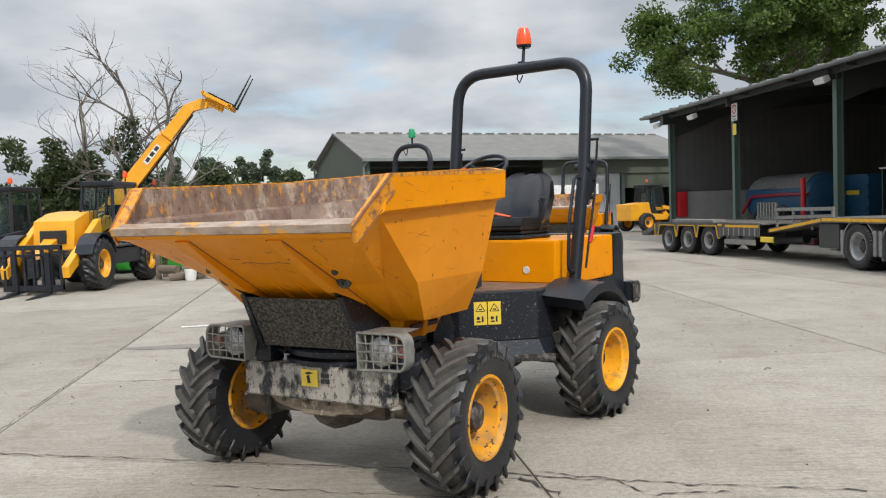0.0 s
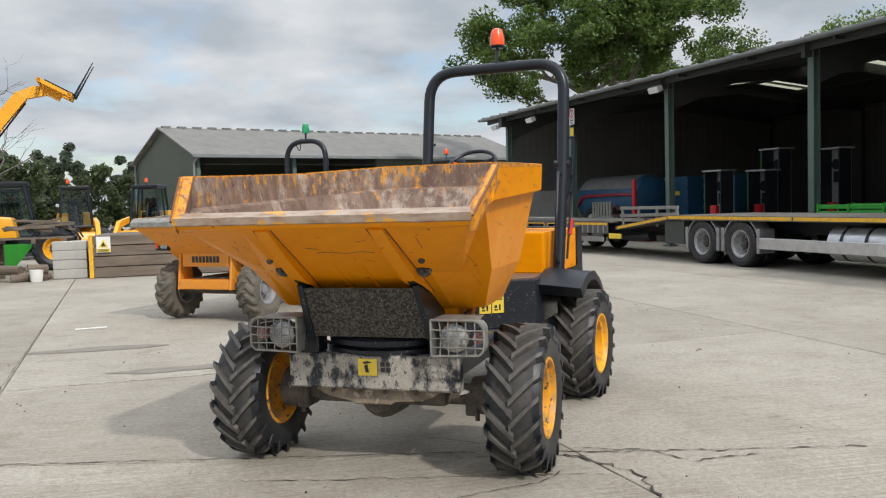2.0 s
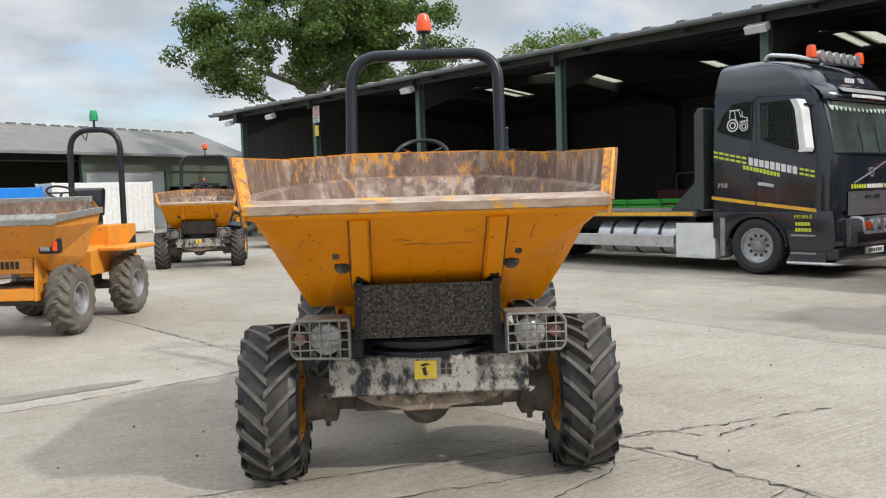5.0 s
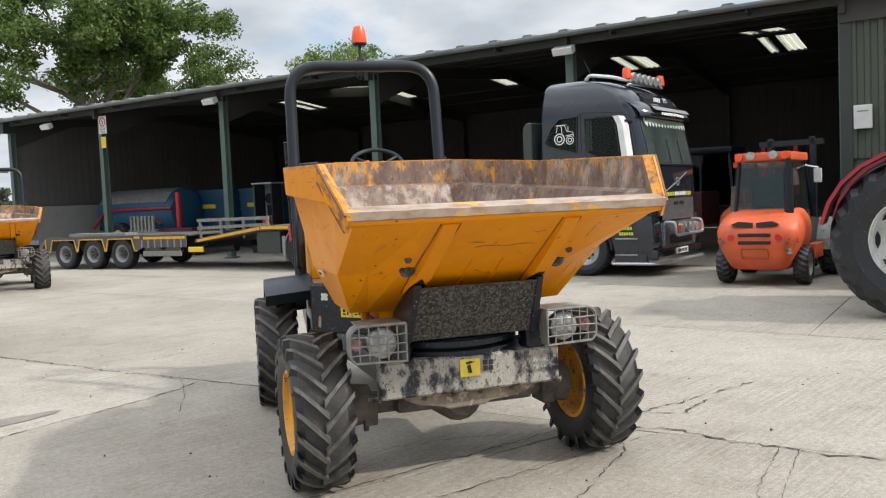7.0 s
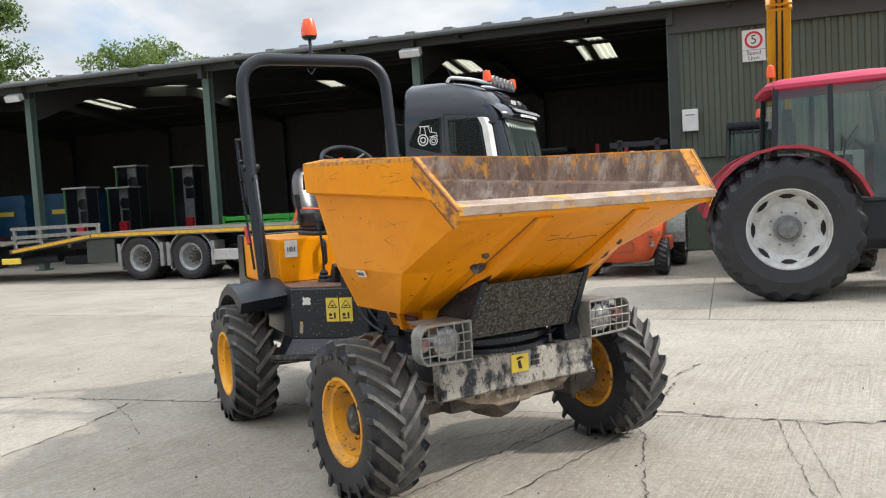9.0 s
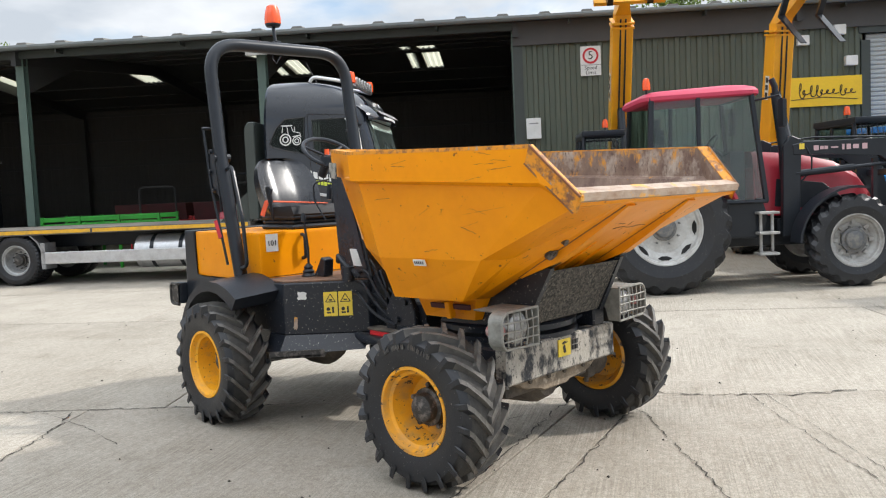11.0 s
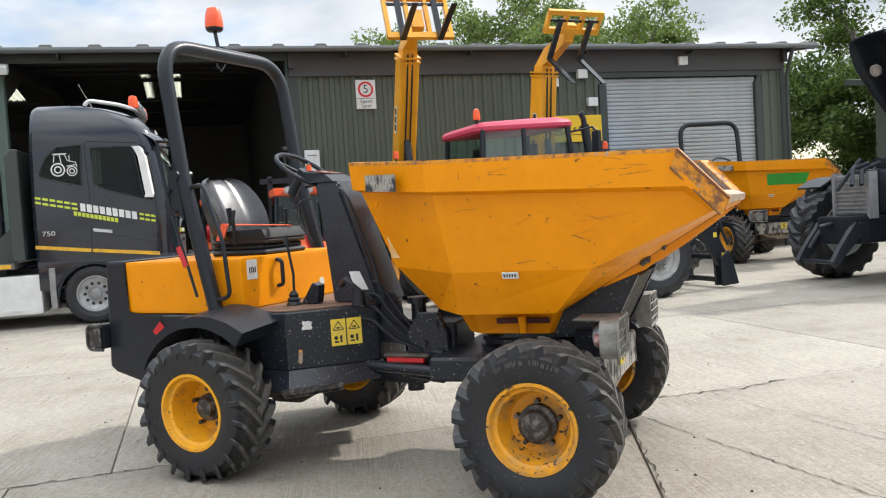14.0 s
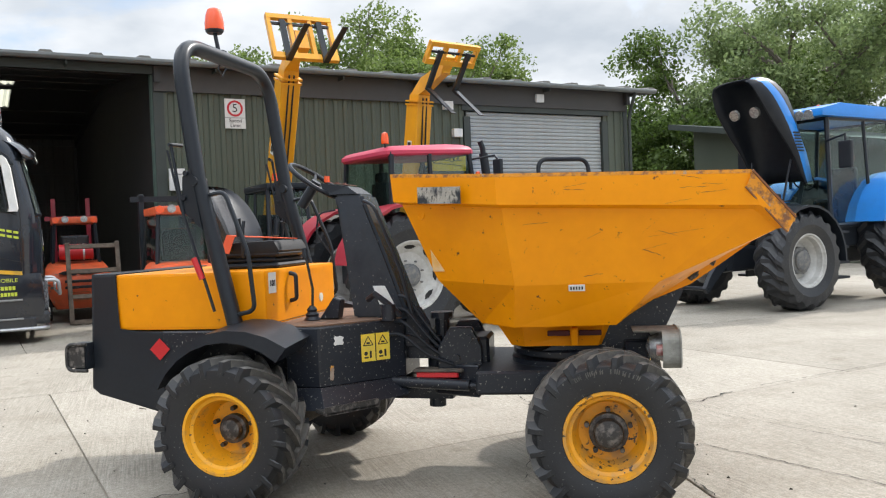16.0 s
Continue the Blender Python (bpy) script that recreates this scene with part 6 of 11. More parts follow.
    cyl(bm, (0, -1.02, 0.46), (0, -1.02, 0.99), 0.05, n=14)
    cyl(bm, (0, -1.02, 0.97), (0, -1.02, 1.01), 0.075, n=14)
    for y, z in ((-0.90, 0.74), (-0.82, 0.86)):
        cyl(bm, (0.215, y, z), (0.245, y, z), 0.022, n=8)
    part("pivot_housing", bm, BLACK, d, "shiny black pivot housing", False)
    # rear axle
    bm = B()
    cyl(bm, (-0.72, 0, 0.425), (0.72, 0, 0.425), 0.07, n=12)
    lathe(bm, [(0.001, 0.2), (0.10, 0.2), (0.16, 0.08), (0.16, -0.1), (0.09, -0.2), (0.001, -0.22)], 16, "y", pose(0, 0, 0.425))
    part("rear_axle", bm, DIRTY, d, "muddy rear axle", True, RM)
    return d


main_dumper = build_site_dumper()

# ---- lorry and low loader ----
LORRY = pose(8.46, 17.92, 0, 0, 0, 7.28)


def build_lorry():
    t = thing("flatbed_lorry", LORRY, "dark anthracite flatbed lorry with a tall sleeper cab", "lorry")
    W = 2.5
    # cab: level by level, a rounded plan with the front at low y
    levels = ((1.10, -8.44, -6.14, 1.235, 0.30), (1.60, -8.45, -6.14, 1.24, 0.30), (2.05, -8.43, -6.14, 1.24, 0.30), (2.50, -8.33, -6.15, 1.24, 0.28), (2.95, -8.22, -6.16, 1.235, 0.27),
              (3.15, -8.17, -6.17, 1.225, 0.28), (3.32, -8.10, -6.18, 1.20, 0.30), (3.46, -7.97, -6.19, 1.17, 0.33), (3.58, -7.78, -6.20, 1.13, 0.36), (3.67, -7.55, -6.22, 1.08, 0.38),
              (3.735, -7.25, -6.26, 1.00, 0.36), (3.765, -6.95, -6.33, 0.88, 0.30))

    def ring_at(z, yf, yr, w, r):
        pts = []
        for k in range(7):
            q = radians(90 * k / 6)
            pts.append((W / 2 - w + r - r * math.cos(q), yf + r * 1.15 - r * 1.15 * math.sin(q), z))
        pts += [(W - x, y, z) for x, y, z in reversed(pts)]
        pts += [(W / 2 + w, yr - 0.06, z), (W / 2 + w - 0.06, yr, z), (W / 2 - w + 0.06, yr, z), (W / 2 - w, yr - 0.06, z)]
        return pts
    zs = [v[0] for v in levels]

    def level(z):
        return (z, *(float(np.interp(z, zs, [v[i] for v in levels])) for i in range(1, 5)))

    def front(x, z, proud=0.0):
        """A place on the cab's bowed front."""
        _, yf, yr, w, r = level(z)
        e = max(0.0, abs(x - W / 2) - (w - r)) / r
        return (x, yf + r * 1.15 * (1 - math.sqrt(max(0.0, 1 - min(e, 1.0) ** 2))) - proud, z)

    def front_sheet(bm, x0, x1, rows, proud, n=10):
        grid = [[bm.verts.new(front(x0 + (x1 - x0) * i / n, z, proud)) for i in range(n + 1)] for z in rows]
        back = [[bm.verts.new(v.co + Vector((0, 0.03, 0))) for v in row] for row in (grid[0], grid[-1])]
        for p, q in zip(grid, grid[1:]):
            for i in range(n):
                bm.faces.new((p[i], p[i + 1], q[i + 1], q[i]))
        for p, q in ((grid[0], back[0]), (grid[-1], back[1])):
            for i in range(n):
                bm.faces.new((p[i], p[i + 1], q[i + 1], q[i]))
        return bm
    bm = B()
    hull(bm, [ring_at(*v) for v in levels])
    cab = part("cab", bm, TRUCK, t, "glossy dark anthracite sleeper cab", True)
    bm = B()
    prism(bm, [(-6.16, 0.62), (-6.16, 1.12), (-8.40, 1.12), (-8.44, 0.62), (-8.40, 0.42), (-7.66, 0.42), (-7.62, 0.66), (-7.50, 0.88), (-7.28, 1.02), (-7.02, 1.07), (-6.74, 1.02), (-6.54, 0.88), (-6.42, 0.62)], 0.02, W - 0.02, "x", 0.02)
    part("cab_skirt", bm, TRUCK, t, "dark lower cab with wheel arch", True)
    bm = B()
    arc = [(-7.03 + 0.60 * math.cos(radians(q)), 0.50 + 0.56 * math.sin(radians(q))) for q in range(0, 181, 12)]
    inn = [(-7.03 + 0.56 * math.cos(radians(q)), 0.50 + 0.52 * math.sin(radians(q))) for q in range(180, -1, -12)]
    prism(bm, arc + inn, -0.015, 0.03, "x")
    part("arch_trim", bm, PLASTIC, cab, "black wheel arch lip")
    bm = B()
    front_sheet(bm, 0.13, W - 0.13, (2.06, 2.28, 2.50, 2.72, 2.94), 0.012, 16)
    part("windscreen", bm, GLAZING, cab, "large windscreen", True)
    bm = B()
    tube(bm, [front(x, 2.06, 0.015) for x in np.linspace(0.13, W - 0.13, 14)], 0.02, 6)
    part("scuttle", bm, PLASTIC, cab, "", True)
    for x in (0.85, 1.45):
        bm = B()
        tube(bm, [front(x, 2.04, 0.03), front(x + 0.12, 2.10, 0.035), front(x + 0.16, 2.55, 0.03)], 0.010, 5)
        part("wiper", bm, PLASTIC, cab)
    fringe = material("pale_fringe", (0.5, 0.62, 0.55), 0.8)
    for k in range(14):
        w = (W - 0.36) / 14
        x = 0.18 + k * w
        bm = B()
        bm.faces.new([bm.verts.new(front(px, pz, 0.018)) for px, pz in ((x, 2.93), (x + w, 2.93), (x + w, 2.86), (x + w * 0.75, 2.80), (x + w / 2, 2.77), (x + w * 0.25, 2.80), (x, 2.86))])
        part("fringe", bm, fringe, cab)
    panes = (("door_window", [(-7.15, 2.36), (-7.13, 2.99), (-7.75, 3.00), (-7.93, 2.96), (-8.06, 2.42), (-8.07, 2.06), (-7.80, 2.12), (-7.40, 2.24)], (-7.17, -7.21, -7.26)),
             ("quarter_window", [(-6.28, 2.58), (-6.42, 2.86), (-6.60, 3.03), (-6.98, 3.05), (-6.95, 2.36), (-6.60, 2.44), (-6.33, 2.52)], ()))
    for out, deep in ((-1, 0.012), (1, W - 0.012)):
        for name, shape, folds in panes:
            bm = B()
            prism(bm, shape, deep, deep + out * 0.004, "x")
            frame_ob = part(name, bm, INK, cab, "dark cab window")
            for y in folds:
                bm = B()
                prism(bm, [(y - 0.020, 2.38), (y - 0.016, 2.95), (y + 0.016, 2.95), (y + 0.020, 2.37)], deep + out * 0.006, deep + out * 0.009, "x")
                part("curtain", bm, CAGE, frame_ob, "pale cab curtain")
            bm = B()
            prism(bm, shape, deep + out * 0.014, deep + out * 0.018, "x")
            part("pane", bm, GLASS_L, frame_ob)
            bm = B()
            tube(bm, [(deep + out * 0.012, y, z) for y, z in shape + shape[:1]], 0.012, 6)
            part("seal", bm, INK, frame_ob)
        bm = B()
        seam = [(-7.03, 1.26), (-7.06, 2.0), (-7.035, 3.09), (-7.10, 3.11), (-7.90, 3.05), (-8.02, 2.98), (-8.12, 2.4), (-8.14, 1.90), (-8.13, 1.12)]
        tube(bm, [(deep + out * 0.002, y, z) for y, z in seam], 0.006, 5)
        part("door_gap", bm, INK, cab)
        bm = B()
        tube(bm, [(deep + out * 0.001, y, z) for y, z in ((-6.16, 1.66), (-7.03, 1.60), (-8.13, 1.30))], 0.005, 5)
        tube(bm, [(deep + out * 0.001, y, z) for y, z in ((-6.16, 2.06), (-7.05, 1.98))], 0.004, 5)
        part("body_crease", bm, INK, cab)
        bm = B()
        plate(bm, [(deep + out * 0.002, y, z) for y, z in ((-6.15, 1.335), (-6.15, 1.395), (-7.02, 1.285), (-7.02, 1.225))], 0.004, (out, 0, 0))
        plate(bm, [(deep + out * 0.002, y, z) for y, z in ((-7.045, 1.222), (-7.045, 1.282), (-8.13, 1.155), (-8.13, 1.095))], 0.004, (out, 0, 0))
        part("stripe", bm, YELLOW_LINE, cab, "yellow waistline stripe")
        bm = B()
        hull(bm, [[(deep + out * o, y, z + dz) for o, dz in ((0, -0.03), (0.02, -0.025), (0.02, 0.02), (0, 0.03))] for y, z in ((-7.08, 1.60), (-7.38, 1.55))])
        part("door_handle", bm, ALU, cab, "chrome door handle")
        for z in (0.42, 0.72):
            bm = B()
            box(bm, min(deep - out * 0.02, deep + out * 0.03), max(deep - out * 0.02, deep + out * 0.03), -8.12, -7.68, z - 0.03, z, 0.008)
            part("step", bm, GREY_M, cab, "grey cab step")
    # machine emblem and unreadable lettering on the visible side
    bm = B()
    for cy, r in ((-6.60, 0.115), (-6.82, 0.085)):
        lathe(bm, [(r, -0.014), (r, -0.008), (r * 0.80, -0.008), (r * 0.80, -0.014), (r, -0.014)], 18, "x", pose(0, cy, 2.53 + r))
        lathe(bm, [(r * 0.55, -0.014), (r * 0.55, -0.008), (r * 0.36, -0.008), (r * 0.36, -0.014), (r * 0.55, -0.014)], 12, "x", pose(0, cy, 2.53 + r))
    for line in (((-6.54, 2.77), (-6.56, 2.90), (-6.72, 2.90), (-6.76, 2.79), (-6.89, 2.76), (-6.90, 2.68)), ((-6.64, 2.90), (-6.66, 2.74)), ((-6.74, 2.70), (-6.89, 2.72)), ((-6.79, 2.79), (-6.79, 2.88)), ((-6.53, 2.91), (-6.75, 2.91))):
        tube(bm, [(-0.011, y, z) for y, z in line], 0.008, 5)
    part("tractor_emblem", bm, WHITE, cab, "white tractor emblem")

    def slanted(y0, y1, z, h, n, slope, mat, seed, thin=1.0):
        rng = random.Random(seed)
        bm = B()
        step = (y1 - y0) / n
        for k in range(n):
            a, b = y0 + step * k, y0 + step * (k + 0.78)
            za, zb = z + slope * (a - y0), z + slope * (b - y0)
            hh = h * rng.uniform(0.92, 1.0) / 2
            t0, t1 = (0.35 * hh, hh) if thin < 1 else (-hh, hh)
            for lo, hi in ((t0, t1), (-t1, -t0)) if thin < 1 else ((-hh, hh),):
                plate(bm, [(0.008, a, za + lo), (0.008, b, zb + lo), (0.008, b, zb + hi), (0.008, a, za + hi)], 0.004, (-1, 0, 0))
        return part("lettering", bm, mat, cab)
    slanted(-6.20, -6.88, 2.155, 0.125, 6, 0.225, LIME, 1, 0.5)["label"] = "lime company lettering as bars"
    slanted(-6.90, -7.82, 2.000, 0.135, 9, 0.225, WHITE, 2)["label"] = "white company lettering as bars"
    slanted(-7.84, -8.12, 1.788, 0.125, 3, 0.225, LIME, 3, 0.5)
    slanted(-6.79, -7.50, 1.900, 0.075, 11, 0.235, LIME, 4)
    lettering("750", 0.115, ALU, cab, pose(0.006, -6.37, 1.575, 90, 0, -90), "model_number", 0.002, 1.25)
    lettering("MOBILE", 0.085, LIME, cab, pose(0.004, -7.90, 1.02, 90, 0, -90), "lettering", 0.002, 1.1)
    slanted(-7.76, -8.03, 0.90, 0.06, 5, 0.0, LIME, 5)
    slanted(-7.76, -8.05, 0.80, 0.06, 6, 0.0, LIME, 6)
    # front: visor, grille, lights, roof lamps
    bm = B()
    rows = []
    for z, o in ((2.94, 0.02), (2.95, 0.20), (3.00, 0.24), (3.10, 0.20), (3.20, 0.10), (3.24, 0.02)):
        rows.append([front(x, z, o * (1 - 0.35 * abs(x - W / 2) / 1.2)) for x in np.linspace(0.06, W - 0.06, 15)])
    grid = [[bm.verts.new(p) for p in row] for row in rows]
    for p, q in zip(grid, grid[1:]):
        for i in range(14):
            bm.faces.new((p[i], p[i + 1], q[i + 1], q[i]))
    visor = part("sun_visor", bm, TRUCK, cab, "dark wrap-round sun visor", True)
    bm = B()
    for k in range(18):
        x = 0.66 + k * 0.066
        bm.faces.new([bm.verts.new(front(px, pz, 0.245 * (1 - 0.35 * abs(px - W / 2) / 1.2))) for px, pz in ((x, 2.985), (x + 0.05, 2.985), (x + 0.05, 3.04), (x, 3.04))])
    part("visor_marks", bm, WHITE, visor, "white writing as bars")
    bm = B()
    hull(bm, [[front(0.35, z, o), front(W - 0.35, z, o), front(W - 0.35, z, o - 0.02), front(0.35, z, o - 0.02)] for z, o in ((3.07, 0.225), (3.15, 0.165))])
    part("visor_band", bm, GREY_M, visor, "pale grey visor band")
    bm = B()
    front_sheet(bm, 0.45, W - 0.45, (3.24, 3.32, 3.40), 0.012, 8)
    sign = part("roof_sign", bm, BLACK_C, cab, "dark roof sign")
    lettering("750", 0.13, WHITE, sign, pose(1.55, -8.13, 3.33, 68, 0, 0), "model_number", 0.002, 1.0)
    bm = B()
    for k in range(4):
        p = Vector(front(0.98 + k * 0.09, 3.31, 0.02))
        box(bm, p.x, p.x + 0.065, p.y - 0.004, p.y, p.z - 0.03, p.z + 0.05)
    part("sign_marks", bm, WHITE, sign)
    bm = B()
    front_sheet(bm, 0.40, W - 0.40, (1.02, 1.22, 1.42), 0.02, 8)
    grille = part("grille", bm, MESH, cab, "polished wire-mesh grille")
    for x in (1.0, 1.32):
        bm = B()
        box(bm, x, x + 0.20, -8.485, -8.46, 1.30, 1.36, 0.008)
        part("grille_slot", bm, INK, grille)
    bm = B()
    box(bm, 0.42, W - 0.42, -8.50, -8.36, 0.50, 0.98, 0.03)
    part("lower_grille", bm, MESH, cab, "polished lower mesh grille")
    bm = B()
    box(bm, 0.66, W - 0.66, -8.515, -8.40, 0.56, 0.74, 0.02)
    part("air_intake", bm, INK, cab, "black lower air intake")
    bm = B()
    tube(bm, [front(0.62, 1.56, 0.012), front(W / 2, 1.74, 0.014), front(1.80, 1.92, 0.012)], 0.012, 5)
    lathe(bm, [(0.085, -8.47), (0.085, -8.45), (0.06, -8.45), (0.06, -8.47), (0.085, -8.47)], 20, "y", pose(W / 2, 0, 1.74))
    part("emblem", bm, GREY_M, cab, "dull round emblem and diagonal bar")
    bm = B()
    for k in range(6):
        p = Vector(front(0.52 + k * 0.09, 1.50, 0.012))
        box(bm, p.x, p.x + 0.06, p.y - 0.004, p.y, 1.47, 1.54)
    for k in range(3):
        p = Vector(front(1.72 + k * 0.09, 1.50, 0.012))
        box(bm, p.x, p.x + 0.06, p.y - 0.004, p.y, 1.47, 1.54)
    part("nameplate", bm, LIME, cab, "lime lettering above the grille as bars")
    bm = B()
    for k in range(7):
        p = Vector(front(1.07 + k * 0.09, 1.50, 0.012))
        box(bm, p.x, p.x + 0.068, p.y - 0.004, p.y, 1.47, 1.54)
    part("nameplate", bm, WHITE, cab, "white lettering above the grille as bars")
    for s in (-1, 1):
        c = W / 2 + s * 1.0
        bm = B()
        hull(bm, [[(c - s * 0.16, -8.40, z), (c + s * 0.08, -8.36, z), (c + s * 0.21, -8.20, z), (c - s * 0.12, -8.14, z)] for z in (0.60, 1.10)])
        lamp = part("headlight", bm, BLACK_C, cab, "tall dark headlight housing")
        for z0, z1 in ((0.66, 0.76), (0.78, 0.88), (0.90, 1.04)):
            bm = B()
            hull(bm, [[(c - s * 0.10, -8.398, z), (c + s * 0.07, -8.368, z), (c + s * 0.07, -8.35, z), (c - s * 0.10, -8.38, z)] for z in (z0, z1)])
            part("lens", bm, LAMP_GLASS, lamp, "clear lamp segment")
    bm = B()
    box(bm, 0.02, W - 0.02, -8.50, -8.0, 0.30, 0.50, 0.05)
    box(bm, 0.0, 0.12, -8.3, -7.66, 0.24, 0.42, 0.02)
    part("bumper", bm, TRUCK, cab, "dark bumper")
    bm = B()
    tube(bm, bend([(0.0, -7.62, 0.24), (0.0, -8.46, 0.24), (W - 0.0, -8.54, 0.24), (W - 0.0, -7.62, 0.24)], 0.12, 4), 0.028)
    part("skirt_bar", bm, ALU, cab, "polished low side bar", True)
    bm = B()
    tube(bm, bend([(0.52, -8.46, 0.98), (0.52, -8.66, 0.98), (0.52, -8.68, 0.74), (W - 0.52, -8.68, 0.74), (W - 0.52, -8.66, 0.98), (W - 0.52, -8.46, 0.98)], 0.08, 4), 0.030)
    bar = part("light_bar", bm, ALU, cab, "polished bull bar with lamps", True)
    for k in range(4):
        bm = B()
        cyl(bm, (0.86 + k * 0.26, -8.70, 0.86), (0.86 + k * 0.26, -8.62, 0.86), 0.095, n=16)
        part("spot_lamp", bm, LAMP_GLASS, bar, "round clear spot lamp", True)
    for x in (0.64, W - 0.74):
        bm = B()
        box(bm, x, x + 0.10, -8.69, -8.63, 0.80, 0.92, 0.01)
        part("marker_lamp", bm, LAMP_ORANGE, bar, "orange marker lamp")
    bm = B()
    box(bm, 0.95, W - 0.95, -8.53, -8.50, 0.36, 0.47)
    part("number_plate", bm, WHITE, cab, "white number plate")
    bm = B()
    for k in range(6):
        box(bm, 1.0 + k * 0.085, 1.055 + k * 0.085, -8.534, -8.53, 0.385, 0.445)
    part("plate_marks", bm, INK, cab)
    bm = B()
    tube(bm, bend([(0.30, -7.05, 3.74), (0.30, -7.10, 3.84), (0.26, -7.62, 3.74), (0.32, -7.86, 3.66), (W - 0.32, -7.86, 3.66), (W - 0.26, -7.62, 3.74), (W - 0.30, -7.10, 3.84), (W - 0.30, -7.05, 3.74)], 0.10, 4), 0.035)
    roofbar = part("roof_bar", bm, ALU, cab, "polished roof lamp bar", True)
    for k in range(6):
        bm = B()
        cyl(bm, (0.62 + k * 0.25, -7.93, 3.74), (0.62 + k * 0.25, -7.80, 3.74), 0.095, 0.085, 16)
        part("roof_lamp", bm, LAMP_GLASS, roofbar, "clear roof spot lamp", True)
    for x in (0.40, W - 0.40):
        bm = B()
        lathe(bm, [(0.085, 3.70), (0.085, 3.82), (0.065, 3.90), (0.001, 3.92)], 14, "z", pose(x, -7.84, 0))
        part("beacon", bm, LAMP_ORANGE, roofbar, "orange roof beacon", True)
    bm = B()
    tube(bm, [(0.45, -7.15, 3.74), (0.47, -6.95, 4.15)], 0.008, 5, 0.003)
    part("aerial", bm, BLACK_C, cab, "thin aerial")
    for s in (-1, 1):
        x = -0.16 if s < 0 else W + 0.16
        bm = B()
        hull(bm, [[(x - s * 0.11, y0, z), (x + s * 0.12, y0 + 0.02, z), (x + s * 0.12, y0 + 0.13, z), (x - s * 0.11, y0 + 0.15, z)] for z, y0 in ((2.10, -8.10), (2.16, -8.12), (2.80, -8.04), (2.94, -7.98), (2.97, -7.95))])
        mir = part("mirror", bm, WHITE if s < 0 else BLACK_C, cab, "tall white mirror housing")
        bm = B()
        hull(bm, [[(x - s * 0.10, y0, z), (x + s * 0.10, y0, z), (x + s * 0.10, y0 + 0.02, z), (x - s * 0.10, y0 + 0.02, z)] for z, y0 in ((2.14, -7.96), (2.90, -7.86))])
        part("mirror_back", bm, BLACK_C, mir, "black mirror frame")
        bm = B()
        for z in (2.22, 2.88):
            tube(bm, [(x, -8.02, z), (x - s * 0.20, -8.06, z - 0.02)], 0.02, 6)
        part("mirror_arm", bm, BLACK_C, mir)
    for z0, z1 in ((1.27, 1.255), (1.10, 1.04)):
        bm = B()
        hull(bm, [[(0.30, y, z + dz) for dz in (0.0, 0.085)] + [(0.36, y, z + dz) for dz in (0.085, 0.0)] for y, z in ((1.95, z0), (4.75, z1))])
        part("tail_rail", bm, CAGE, t, "grey steel rail along the tail")
    for y in (2.0, 2.9, 3.8, 4.65):
        bm = B()
        box(bm, 0.31, 0.35, y - 0.04, y + 0.04, 0.80, 1.28)
        part("rail_post", bm, CAGE, t)
    # headboard, deck, chassis
    bm = B()
    prism(bm, [(-5.78, 1.15), (-5.98, 1.15), (-5.98, 3.02), (-5.86, 3.02), (-5.78, 2.9)], 0.0, W, "x", 0.015)
    part("headboard", bm, FLASH, t, "dark green-grey headboard")
    for x in (0.12, W - 0.2):
        bm = B()
        prism(bm, [(-5.80, 1.12), (-5.80, 1.75), (-5.15, 1.12)], x, x + 0.08, "x")
        part("gusset", bm, FLASH, t)
    bm = B()
    prism(bm, [(-5.8, 1.02), (-5.8, 1.12), (1.9, 1.12), (4.5, 0.80), (4.5, 0.70), (1.9, 1.0)], 0.0, W, "x", 0.006)
    part("deck", bm, DECK, t, "worn timber and steel deck")
    bm = B()
    for a, b in (((-5.75, 1.07), (-2.55, 1.07)), ((-2.5, 1.07), (1.9, 1.07)), ((1.95, 1.06), (4.4, 0.755))):
        hull(bm, [[(-0.006, a[0], a[1] - 0.035), (-0.006, a[0], a[1] + 0.035), (0.0, a[0], a[1] + 0.035), (0.0, a[0], a[1] - 0.035)],
                  [(-0.006, b[0], b[1] - 0.035), (-0.006, b[0], b[1] + 0.035), (0.0, b[0], b[1] + 0.035), (0.0, b[0], b[1] - 0.035)]])
    part("edge_marking", bm, YELLOW_LINE, t, "yellow reflective edge marking")
    bm = B()
    for x in (0.8, 1.55):
        box(bm, x, x + 0.12, -8.0, 4.3, 0.72, 0.99)
    box(bm, 0.3, W - 0.3, -5.6, -5.4, 0.8, 1.0)
    for y in (-0.85, 0.54, -7.03):
        cyl(bm, (0.3, y, 0.5), (W - 0.3, y, 0.5), 0.09, n=10)
    part("chassis", bm, BLACK_C, t, "black chassis rails and axles")
    bm = B()
    cyl(bm, (0.42, -5.28, 0.60), (0.42, -3.35, 0.60), 0.335, n=20)
    tank = part("fuel_tank", bm, ALU, t, "brushed aluminium fuel tank", True)
    for y in (-4.95, -4.35, -3.75):
        bm = B()
        lathe(bm, [(0.342, y), (0.342, y + 0.08), (0.33, y + 0.08), (0.33, y)], 20, "y", pose(0.42, 0, 0.60))
        part("tank_strap", bm, BLACK_C, tank)
    bm = B()
    box(bm, 0.05, 0.6, -6.18, -5.32, 0.24, 0.90, 0.03)
    box(bm, 0.04, 0.06, -5.95, -5.55, 0.3, 0.34)
    part("battery_box", bm, WHITE, t, "pale dented battery box")
    bm = B()
    box(bm, 0.05, 0.5, 1.28, 2.12, 0.42, 0.98, 0.02)
    part("tool_box", bm, FLASH, t, "dark green locker")
    bm = B()
